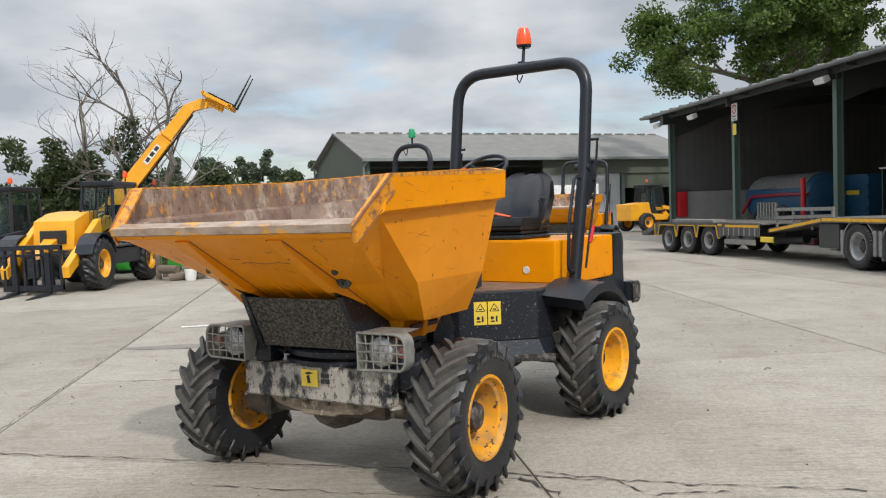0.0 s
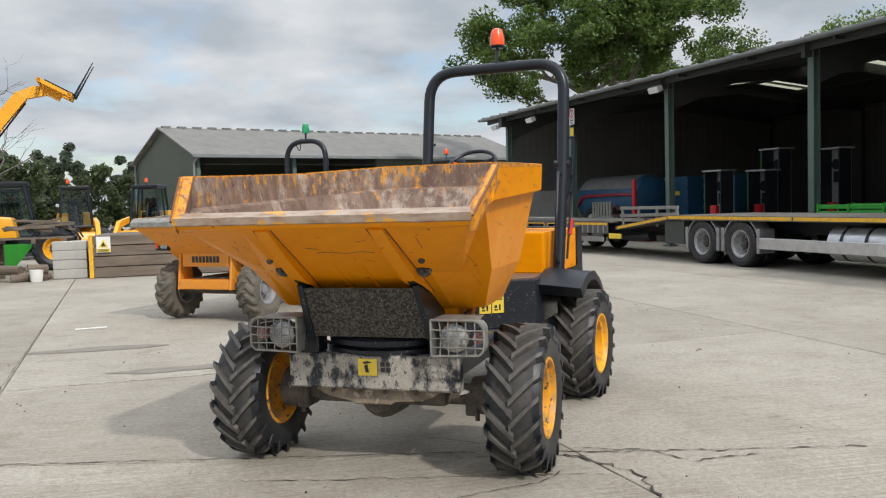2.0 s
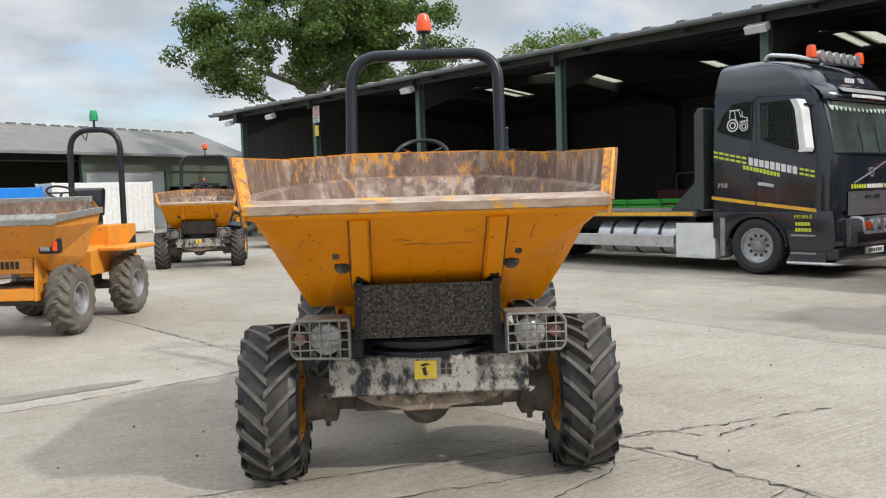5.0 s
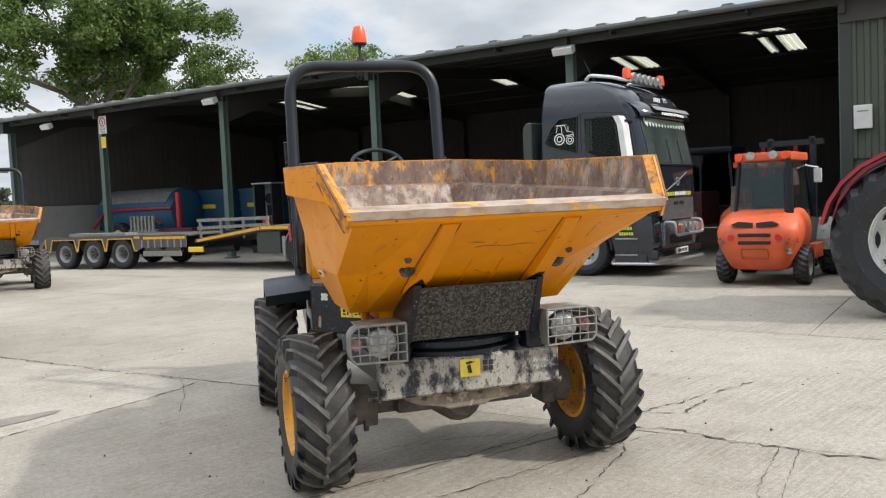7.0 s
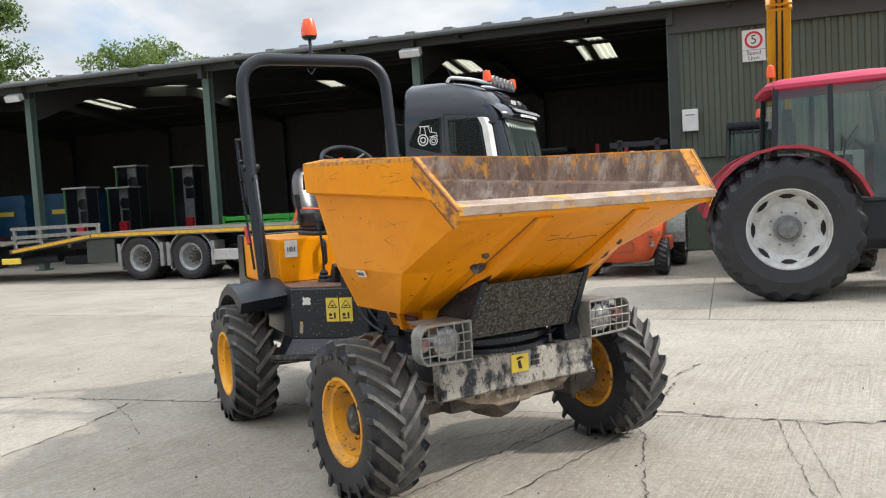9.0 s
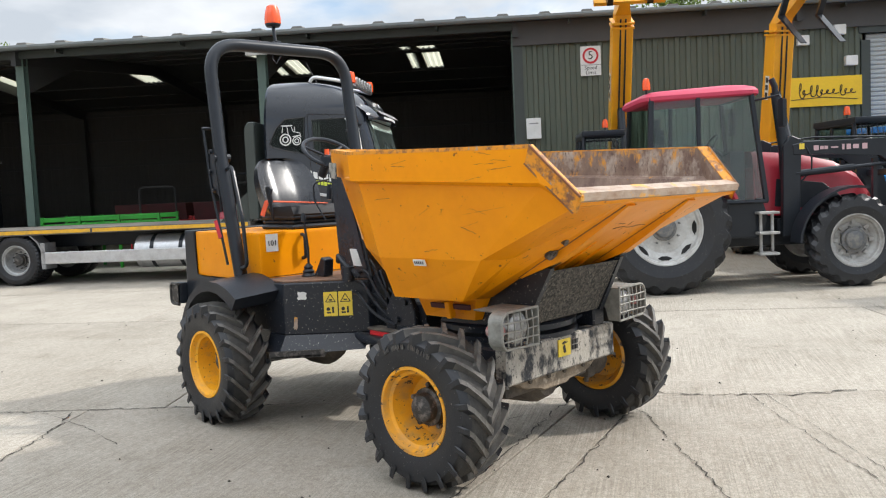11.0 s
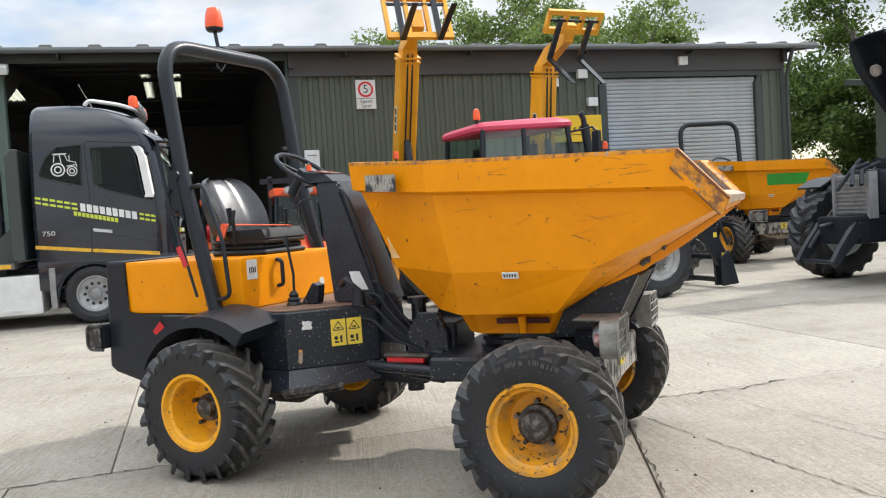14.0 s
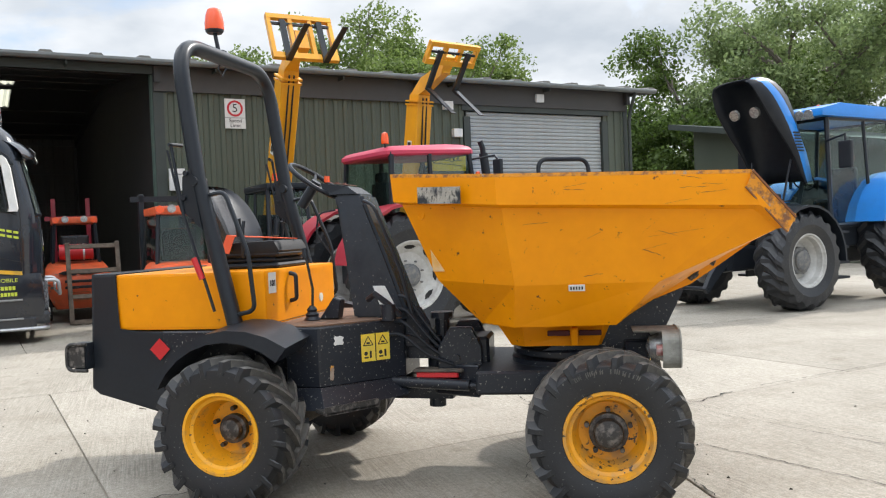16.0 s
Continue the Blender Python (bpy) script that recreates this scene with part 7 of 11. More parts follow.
    box(bm, 0.02, 0.07, -5.28, -1.40, 0.42, 0.66, 0.012)
    part("side_guard", bm, ALU, t, "aluminium side guard rail")
    for y in (-0.85, 0.54):
        bm = B()
        arc = [(0.62 * math.cos(radians(a)), 0.5 + 0.62 * math.sin(radians(a))) for a in range(-25, 206, 21)]
        prism(bm, [(p[0] + y, p[1]) for p in arc] + [(p[0] * 0.95 + y, 0.5 + (p[1] - 0.5) * 0.95) for p in reversed(arc)], 0.04, 0.42, "x")
        for s in (-1, 1):
            box(bm, 0.02, 0.42, y + s * 0.60 - 0.05, y + s * 0.60 + 0.05, 0.32, 0.85, 0.01)
        part("mudguard", bm, GREY_M, t, "grey mudguard")
    bm = B()
    box(bm, 0.0, 0.30, -6.42, -6.32, 0.3, 1.0, 0.02)
    part("mudflap", bm, GREY_M, t)
    ty = tyre_mesh(0.52, 0.32, 0.30, 40, RUBBER, 0.0, 0.012)
    rim = rim_mesh(0.30, 0.32, RIM_SILVER, 0.20)
    hub = hub_mesh(0.10, 0.06, 0.12, HUB, 10, 0.165)
    hubf = hub_mesh(0.10, 0.13, 0.05, GREY_M, 10, 0.128)
    rimf = rim_mesh(0.30, 0.32, RIM_SILVER, 0.05)
    for y in (-0.85, 0.54):
        for x, turn in ((0.17, 180), (W - 0.17, 0)):
            wheel(t, pose(x, y, 0.51, 0, 0, turn), ty, rim, hub, label="dusty lorry wheel with silver rim")
        for x, turn in ((0.52, 180), (W - 0.52, 0)):
            wheel(t, pose(x, y, 0.51, 0, 0, turn), ty, rim, hub)
    for x, turn in ((0.17, 180), (W - 0.17, 0)):
        w = wheel(t, pose(x, -7.03, 0.51, 0, 0, turn), ty, rimf, hubf, label="front lorry wheel with polished rim")
        for k in range(10):
            bm = B()
            q = k * math.tau / 10
            cyl(bm, (0.07, 0.178 * math.cos(q), 0.178 * math.sin(q)), (0.0815, 0.178 * math.cos(q), 0.178 * math.sin(q)), 0.030, n=10)
            part("hand_hole", bm, INK, w)
    return t


build_lorry()


def build_trailer():
    m = LORRY @ pose(-0.1, 4.4, 0, 0, 0, 9)
    t = thing("low_loader_trailer", m, "dark grey low-loader trailer with yellow edge marking and three axles", "trailer")
    W = 2.55
    axles = (2.75, 3.90, 5.05)
    for k in range(14):
        bm = B()
        x = 0.06 + k * (W - 0.12) / 14
        box(bm, x, x + (W - 0.12) / 14 - 0.012, 0.25, 5.55, 0.90, 0.94 - 0.004 * (k % 3), 0.004)
        part("deck_plank", bm, DECK, t)
    bm = B()
    prism(bm, [(5.60, 0.82), (5.60, 0.92), (6.75, 0.62), (6.75, 0.50), (6.5, 0.50)], 0.02, W - 0.02, "x", 0.006)
    tail = part("tail_ramp", bm, DECK, t, "sloping ribbed tail ramp")
    for k in range(6):
        bm = B()
        y = 5.75 + k * 0.16
        box(bm, 0.05, W - 0.05, y, y + 0.04, 0.895 - 0.30 * (y - 5.6) / 1.15, 0.925 - 0.30 * (y - 5.6) / 1.15)
        part("rib", bm, GREY_M, tail)
    # side panel stepped round each wheel
    low = [(0.30, 0.70), (0.30, 0.60), (1.90, 0.60), (2.10, 0.52)]
    for y in axles:
        low += [(y - 0.56, 0.52), (y - 0.46, 0.86), (y + 0.46, 0.86), (y + 0.56, 0.52)]
    low += [(5.80, 0.52), (5.80, 0.90)]
    for x0, x1 in ((0.0, 0.035), (W - 0.035, W)):
        bm = B()
        prism(bm, [(0.30, 0.95), *low, (5.60, 0.95)], x0, x1, "x")
        part("side_panel", bm, TRAILER, t, "dark grey stepped side panel")
    bm = B()
    for (ya, za), (yb, zb) in zip(low[3:-1], low[4:]):
        tube(bm, [(-0.006, ya, za), (-0.006, yb, zb)], 0.020, 4)
    part("edge_marking", bm, YELLOW_LINE, t, "yellow reflective marking round the wheel arches")
    bm = B()
    box(bm, -0.008, 0.0, 0.32, 1.85, 0.83, 0.90)
    box(bm, -0.008, 0.0, 2.0, 2.2, 0.86, 0.92)
    part("edge_marking", bm, YELLOW_LINE, t)
    for k in range(7):
        bm = B()
        y = 0.45 + k * 0.24
        box(bm, -0.006, 0.02, y, y + 0.05, 0.60, 0.82)
        part("side_rib", bm, GREY_M, t)
    bm = B()
    for x in (0.7, 1.7):
        box(bm, x, x + 0.14, 0.2, 5.5, 0.5, 0.86)
    for y in axles:
        cyl(bm, (0.2, y, 0.44), (W - 0.2, y, 0.44), 0.07, n=10)
    part("chassis", bm, BLACK_C, t, "black trailer chassis")
    bm = B()
    box(bm, 0.0, 0.05, 0.5, 1.9, 0.36, 0.50, 0.01)
    part("side_guard", bm, CAGE, t, "pale grey side guard rail")
    for y in (0.6, 1.75):
        bm = B()
        box(bm, 0.01, 0.06, y - 0.05, y + 0.05, 0.40, 0.72)
        part("guard_bracket", bm, TRAILER, t)
    bm = B()
    prism(bm, [(0.55, 0.66), (0.95, 0.66), (1.15, 0.50), (1.45, 0.66), (1.85, 0.66), (1.85, 0.58), (1.55, 0.44), (0.85, 0.44), (0.55, 0.58)], 0.04, 0.09, "x")
    part("brace", bm, TRAILER, t, "dark angled brace and hoses")
    bm = B()
    box(bm, -0.02, 0.03, -0.30, 0.22, 0.46, 0.60, 0.01)
    part("yellow_panel", bm, STICKER, t, "yellow marker panel")
    bm = B()
    prism(bm, [(-1.3, 0.55), (-1.3, 0.75), (0.35, 0.86), (0.35, 0.55)], 0.75, 1.85, "x", 0.02)
    cyl(bm, (0.3, -1.2, 0.56), (0.5, 0.2, 0.50), 0.11, n=12)
    part("drawbar", bm, BLACK_C, t, "black drawbar under the lorry's tail")
    ty = tyre_mesh(0.44, 0.30, 0.24, 40, RUBBER, 0.0, 0.010)
    rim = rim_mesh(0.24, 0.30, RIM_SILVER, 0.16)
    hub = hub_mesh(0.075, 0.07, 0.07, HUB, 8, 0.13)
    for y in axles:
        for x, turn in ((0.18, 180), (W - 0.18, 0)):
            wheel(t, pose(x, y, 0.44, 0, 0, turn), ty, rim, hub, label="dusty trailer wheel with silver rim")
    bm = B()
    hull(bm, [[(0.10, 2.6, 0.95), (0.55, 2.6, 0.95), (0.55, 2.6, 1.02), (0.10, 2.6, 1.02)], [(0.10, 4.9, 0.96), (0.50, 4.9, 0.96), (0.50, 4.9, 1.04), (0.10, 4.9, 1.04)]])
    part("ramp", bm, CAGE, t, "pale loading ramp lying on the deck")
    return t


build_trailer()


# ---- tractors ----
def cab_frame(parent, x0, x1, y0, y1, z0, z1, mat, glass, top=0.12, lean=0.12, name="cab"):
    """A glazed cab: posts, panes and floor; front at high y."""
    w = (x1 - x0) / 2
    cx = (x0 + x1) / 2
    bm = B()
    low = [(-w, y0, z0), (w, y0, z0), (w, y1, z0), (-w, y1, z0)]
    high = [(-w + top, y0 + 0.05, z1), (w - top, y0 + 0.05, z1), (w - top, y1 - lean, z1), (-w + top, y1 - lean, z1)]
    mid = [((a[0] + b[0]) / 2, (a[1] + b[1]) / 2, (a[2] + b[2]) / 2) for a, b in zip(low, high)]
    for a, b in zip(low, high):
        tube(bm, [(a[0] + cx, a[1], a[2]), (b[0] + cx, b[1], b[2])], 0.04, 6)
    for a, b in ((low[0], low[1]), (low[1], low[2]), (low[2], low[3]), (low[3], low[0]), (high[0], high[1]), (high[1], high[2]), (high[2], high[3]), (high[3], high[0])):
        tube(bm, [(a[0] + cx, a[1], a[2]), (b[0] + cx, b[1], b[2])], 0.035, 6)
    for s in (0, 1):
        a, b = low[0 if s == 0 else 1], high[0 if s == 0 else 1]
        c, d = low[3 if s == 0 else 2], high[3 if s == 0 else 2]
        tube(bm, [Vector(a).lerp(Vector(c), 0.42) + Vector((cx, 0, 0)), Vector(b).lerp(Vector(d), 0.42) + Vector((cx, 0, 0))], 0.03, 6)
    posts = bm
    cab = part(name, box(B(), x0, x1, y0, y1, z0 - 0.06, z0), mat, parent, "cab floor")
    islands("post", posts, mat, cab, "", True)
    for i, j in ((0, 1), (1, 2), (2, 3), (3, 0)):
        bm = B()
        q = [Vector(p) + Vector((cx, 0, 0)) for p in (low[i], low[j], high[j], high[i])]
        bm.faces.new([bm.verts.new(p) for p in q])
        bmesh.ops.solidify(bm, geom=bm.faces[:], thickness=0.006)
        part("window", bm, glass, cab, "tinted cab window")
    bm = B()
    box(bm, cx - 0.25, cx + 0.25, y0 + 0.35, y0 + 0.85, z0, z0 + 0.45, 0.05)
    box(bm, cx - 0.25, cx + 0.25, y0 + 0.25, y0 + 0.38, z0 + 0.3, z0 + 1.0, 0.05)
    part("seat", bm, VINYL, cab, "dark cab seat")
    bm = B()
    tube(bm, [(cx, y1 - 0.15, z0), (cx, y1 - 0.4, z0 + 0.75)], 0.04, 8)
    tube(bm, [(cx + 0.2 * math.cos(k * math.tau / 16), y1 - 0.42 + 0.1 * math.sin(k * math.tau / 16), z0 + 0.78 + 0.16 * math.sin(k * math.tau / 16)) for k in range(17)], 0.015, 6)
    part("steering_wheel", bm, PLASTIC, cab)
    return cab


def beacon_part(parent, x, y, z, lens, r=0.06):
    bm = B()
    cyl(bm, (x, y, z), (x, y, z + 0.12), 0.018, n=8)
    s = part("beacon_stem", bm, BLACK_C, parent)
    bm = B()
    lathe(bm, [(r, z + 0.12), (r, z + 0.20), (r * 0.75, z + 0.27), (0.001, z + 0.29)], 14, "z", pose(x, y, 0))
    part("beacon_lens", bm, lens, s, "beacon lens", True)


def build_red_tractor():
    """Front along +y; its right-hand wheels stand nearest to the yard."""
    m = pose(7.22, 4.68, 0, 0, 0, 180 + 13.6)
    t = thing("farm_tractor", m, "red farm tractor with a black front loader", "tractor")
    ty = tyre_mesh(0.92, 0.50, 0.50, 21, RUBBER, 1.0, 0.045)
    rim = rim_mesh(0.50, 0.50, RIM_PALE, 0.16)
    hub = hub_mesh(0.13, 0.16, 0.10, GREY_D, 8, 0.22)
    for s in (-1, 1):
        w = wheel(t, pose(s * 0.93, 0, 0.91, 0, 0, 0 if s > 0 else 180), ty, rim, hub, label="tall rear wheel with a white rim")
        bm = B()
        for k in range(8):
            a = k * math.tau / 8
            p = [Vector((0.078 + 0.5 * (r - 0.37), r * math.cos(a + da), r * math.sin(a + da))) for r, da in ((0.425, -0.25), (0.385, -0.10), (0.385, 0.10), (0.425, 0.25), (0.44, 0.10), (0.44, -0.10))]
            bm.faces.new([bm.verts.new(q) for q in p])
        bmesh.ops.solidify(bm, geom=bm.faces[:], thickness=0.01)
        islands("rim_gap", bm, INK, w)
        bm = B()
        arc = [(1.03 * math.cos(radians(a)), 0.93 + 1.03 * math.sin(radians(a))) for a in range(20, 171, 15)]
        prism(bm, arc + [(p[0] * 0.96, 0.93 + (p[1] - 0.93) * 0.96) for p in reversed(arc)], s * 0.62, s * 1.2, "x")
        part("mudguard", bm, RED_P, t, "curved red rear mudguard", True)
    ty2 = tyre_mesh(0.645, 0.38, 0.36, 18, RUBBER, 1.0, 0.045)
    rim2 = rim_mesh(0.36, 0.38, RIM_GREY, 0.15)
    hub2 = hub_mesh(0.135, 0.12, 0.10, GREY_D, 8, 0.19)
    for s in (-1, 1):
        w = wheel(t, pose(s * 0.86, 2.64, 0.635, 0, 0, 0 if s > 0 else 180), ty2, rim2, hub2, label="front wheel with a dusty pale rim")
        for k in range(8):
            bm = B()
            a = k * math.tau / 8
            rot = pose(0, 0, 0) @ Matrix.Rotation(a, 4, "X")
            hull(bm, [[rot @ Vector((x, y, z)) for x, y in ((0.005, -0.035), (0.045, -0.025), (0.045, 0.025), (0.005, 0.035))] for z in (0.215, 0.30)])
            part("rim_bracket", bm, RIM_GREY, w)
        bm = B()
        arc = [(2.64 + 0.79 * math.cos(radians(a)), 0.60 + 0.79 * math.sin(radians(a))) for a in range(78, 179, 10)]
        prism(bm, arc + [(2.64 + (p[0] - 2.64) * 0.96, 0.60 + (p[1] - 0.60) * 0.96) for p in reversed(arc)], s * 0.68, s * 1.04, "x")
        part("front_mudguard", bm, PLASTIC, t, "black front mudguard", True)
    bm = B()
    hull(bm, [[(x * w, y, zb + (zt - zb) * v) for x, v in ((-1, 0), (1, 0), (1, 0.72), (0.93, 0.90), (0.72, 1.0), (-0.72, 1.0), (-0.93, 0.90), (-1, 0.72))]
              for y, zb, zt, w in ((1.45, 1.0, 1.93, 0.40), (2.1, 0.98, 1.87, 0.38), (2.65, 0.92, 1.74, 0.36), (2.98, 0.86, 1.55, 0.34), (3.17, 0.84, 1.30, 0.30), (3.25, 0.84, 1.02, 0.25))])
    bonnet = part("bonnet", bm, RED_P, t, "red bonnet sloping to a rounded nose", True)
    for s in (-1, 1):
        bm = B()
        prism(bm, [(1.75, 1.12), (1.78, 1.52), (2.45, 1.44), (2.75, 1.2), (2.7, 1.05)], s * 0.375, s * 0.392, "x", 0.004)
        part("side_grille", bm, PLASTIC, bonnet, "black bonnet side grille")
    bm = B()
    box(bm, -0.22, 0.22, 3.13, 3.26, 0.88, 1.18, 0.03)
    part("nose_grille", bm, INK, bonnet)
    bm = B()
    box(bm, -0.30, 0.30, -0.3, 3.15, 0.55, 1.0, 0.05)
    cyl(bm, (-0.8, 0, 0.9), (0.8, 0, 0.9), 0.16, n=12)
    cyl(bm, (-0.75, 2.64, 0.62), (0.75, 2.64, 0.62), 0.10, n=10)
    part("chassis", bm, BLACK_C, t, "dark engine and chassis")
    # glazed cab: a rear window, a quarter window and a door on each side, a raked windscreen
    bm = B()
    prism(bm, [(-0.22, 0.75), (-0.22, 1.22), (1.46, 1.22), (1.55, 0.95), (1.42, 0.70)], -0.74, 0.74, "x", 0.03)
    cab = part("cab", bm, BLACK_C, t, "black cab with greenish glass all round")
    foot = {"c": (0.80, -0.14, 1.22), "b": (0.82, 0.56, 1.22), "a": (0.76, 1.50, 1.22)}
    head = {"c": (0.72, -0.06, 2.72), "b": (0.74, 0.58, 2.72), "a": (0.68, 1.34, 2.72)}

    def post(p, q, w, dpt):
        bm = B()
        hull(bm, [[Vector(o) + Vector((x * w, y * dpt, 0)) for x, y in ((-1, -1), (1, -1), (1, 1), (-1, 1))] for o in (p, q)])
        bmesh.ops.bevel(bm, geom=bm.edges[:], offset=0.008, segments=1, affect="EDGES")
        part("post", bm, BLACK_C, cab)

    def pane(quad):
        bm = B()
        bm.faces.new([bm.verts.new(p) for p in quad])
        bmesh.ops.solidify(bm, geom=bm.faces[:], thickness=0.006)
        part("window", bm, GLASS_T, cab, "greenish reflecting cab window")

    def flip(p, s):
        return (s * p[0], p[1], p[2])
    for s in (-1, 1):
        for k, w in (("c", 0.035), ("b", 0.028), ("a", 0.032)):
            post(flip(foot[k], s), flip(head[k], s), 0.03, w)
        for k, l in (("c", "b"), ("b", "a")):
            pane([flip(p, s) for p in (foot[k], foot[l], head[l], head[k])])
            bm = B()
            tube(bm, [flip(foot[k], s), flip(foot[l], s)], 0.03, 6)
            tube(bm, [flip(head[k], s), flip(head[l], s)], 0.035, 6)
            part("window_frame", bm, BLACK_C, cab, "", True)
        bm = B()
        tube(bm, [(s * 0.83, 0.66, 1.55), (s * 0.85, 0.68, 1.58), (s * 0.84, 0.72, 1.98), (s * 0.80, 0.70, 2.02)], 0.012, 6)
        part("door_handle", bm, PLASTIC, cab)
    for k in ("c", "a"):
        pane([flip(foot[k], -1), foot[k], head[k], flip(head[k], -1)])
        bm = B()
        tube(bm, [flip(head[k], -1), head[k]], 0.035, 6)
        tube(bm, [flip(foot[k], -1), foot[k]], 0.035, 6)
        part("window_frame", bm, BLACK_C, cab, "", True)
    bm = B()
    box(bm, -0.24, 0.24, 0.22, 0.72, 1.35, 1.68, 0.05)
    box(bm, -0.24, 0.24, 0.10, 0.24, 1.60, 2.30, 0.05)
    box(bm, -0.13, 0.13, 0.11, 0.21, 2.28, 2.46, 0.03)
    part("seat", bm, VINYL, cab, "dark cab seat with a headrest", True)
    bm = B()
    box(bm, 0.36, 0.64, 0.15, 0.85, 1.22, 1.80, 0.04)
    box(bm, -0.30, 0.30, 1.15, 1.38, 1.22, 1.95, 0.06)
    tube(bm, [(0, 1.20, 1.85), (0, 0.98, 2.02)], 0.03, 8)
    part("console", bm, CONSOLE, cab, "dark side console and dashboard", True)
    bm = B()
    tube(bm, [(0.2 * math.cos(k * math.tau / 18), 0.96 + 0.1 * math.sin(k * math.tau / 18), 2.04 + 0.16 * math.sin(k * math.tau / 18)) for k in range(19)], 0.015, 6)
    part("steering_wheel", bm, PLASTIC, cab, "", True)
    bm = B()
    hull(bm, [[(x * w, y0 + (y1 - y0) * v, z - 0.05 * (1 - v)) for x, v in ((-1, 0.12), (-0.94, 0.035), (-0.82, 0), (0.82, 0), (0.94, 0.035), (1, 0.12), (1, 0.80), (0.94, 0.93), (0.78, 1), (-0.78, 1), (-0.94, 0.93), (-1, 0.80))]
              for z, w, y0, y1 in ((2.70, 0.75, -0.16, 1.44), (2.725, 0.78, -0.19, 1.47), (2.775, 0.78, -0.19, 1.47), (2.825, 0.74, -0.14, 1.43), (2.855, 0.66, -0.04, 1.33), (2.875, 0.50, 0.12, 1.15))])
    part("roof", bm, ROOF_PINK, cab, "faded red cab roof", True)
    beacon_part(t, 0.62, -0.10, 2.72, LAMP_ORANGE, 0.055)
    for s in (-1, 1):
        bm = B()
        for z in (0.47, 0.76, 1.04):
            box(bm, s * 0.80 - 0.13, s * 0.80 + 0.13, 1.34, 1.62, z, z + 0.035, 0.006)
        for y in (1.40, 1.56):
            box(bm, s * 0.80 - 0.02, s * 0.80 + 0.02, y - 0.018, y + 0.018, 0.47, 1.06, 0.004)
        part("step", bm, RIM_GREY, t, "pale metal cab access steps")
        bm = B()
        tube(bm, [(s * 0.70, 1.38, 2.62), (s * 0.98, 1.62, 2.66), (s * 1.04, 1.62, 2.60)], 0.016)
        box(bm, s * 1.04 - 0.10, s * 1.04 + 0.10, 1.60, 1.66, 2.22, 2.60, 0.03)
        part("mirror", bm, PLASTIC, t, "black wing mirror", True)
    bm = B()
    tube(bm, [(0.52, 1.86, 1.5), (0.52, 1.84, 1.95), (0.52, 1.74, 2.74)], 0.07, 12)
    tube(bm, [(0.52, 1.74, 2.70), (0.52, 1.73, 2.82), (0.52, 1.68, 2.93)], 0.045, 10)
    part("exhaust", bm, PLASTIC, t, "black exhaust stack", True)
    # front loader
    ld = use("front_loader", mesh_of("front_loader", box(B(), -0.5, 0.5, 1.75, 1.95, 0.75, 0.95), BLACK_C), t, I4, "black front loader lowered to the ground")
    for s in (-1, 1):
        bm = B()
        prism(bm, [(1.78, 0.7), (2.02, 0.7), (2.06, 2.06), (1.92, 2.12), (1.80, 1.98)], s * 0.52, s * 0.62, "x", 0.01)
        use("loader_tower", mesh_of("loader_tower", bm, BLACK_C), ld)
        bm = B()
        prism(bm, [(1.94, 1.84), (1.92, 1.99), (2.10, 2.03), (3.45, 2.02), (3.58, 2.09), (3.70, 2.03), (3.66, 1.86), (3.87, 1.22), (4.24, 0.52), (4.20, 0.36), (4.05, 0.36), (3.60, 1.16), (3.42, 1.58), (3.16, 1.80), (2.4, 1.84)], s * 0.53, s * 0.63, "x", 0.012)
        arm = use("loader_arm", mesh_of("loader_arm", bm, BLACK_C), ld)
        bm = B()
        cyl(bm, (s * 0.58, 1.98, 1.58), (s * 0.58, 2.80, 1.64), 0.048, n=10)
        cyl(bm, (s * 0.58, 2.75, 1.637), (s * 0.58, 3.28, 1.68), 0.026, n=8)
        use("lift_ram", mesh_of("lift_ram", bm, PLASTIC, True), ld)
        bm = B()
        cyl(bm, (s * 0.60, 3.70, 1.98), (s * 0.60, 3.98, 1.36), 0.042, n=10)
        cyl(bm, (s * 0.60, 3.97, 1.38), (s * 0.60, 4.26, 0.70), 0.024, n=8)
        use("tilt_ram", mesh_of("tilt_ram", bm, PLASTIC, True), ld)
        bm = B()
        for o in (0.0, 0.035):
            tube(bm, [(s * (0.56 + o), 1.9, 1.65), (s * (0.57 + o), 1.98, 2.06), (s * (0.56 + o), 2.25, 2.08), (s * (0.56 + o), 3.3, 2.05), (s * (0.56 + o), 3.62, 2.11)], 0.014, 6)
        tube(bm, [(s * 0.60, 2.08, 2.04), (s * 0.66, 2.18, 1.80), (s * 0.60, 2.20, 1.62), (s * 0.56, 2.05, 1.45)], 0.013, 6)
        use("hose", mesh_of("hose", bm, PLASTIC, True), ld, I4, "hydraulic pipes along the arm")
        for k, (y, w, h) in enumerate(((2.22, 0.07, 0.07), (2.31, 0.05, 0.045), (2.37, 0.05, 0.045), (2.46, 0.10, 0.02), (2.62, 0.03, 0.075), (2.68, 0.06, 0.075), (2.77, 0.08, 0.06), (2.90, 0.07, 0.08))):
            use("arm_mark", mesh_of("arm_mark", box(B(), s * 0.632, s * 0.636, y, y + w, 1.93 - h / 2, 1.93 + h / 2), PINK_MARK), arm)
        for k in range(3):
            q = pose(s * 0.632, 3.66 + 0.045 * k, 1.50 - 0.10 * k, -65)
            use("arm_mark", mesh_of("arm_mark", box(B(), 0, s * 0.005, -0.035, 0.045, -0.04, 0.04), RED_MARK), arm, q)
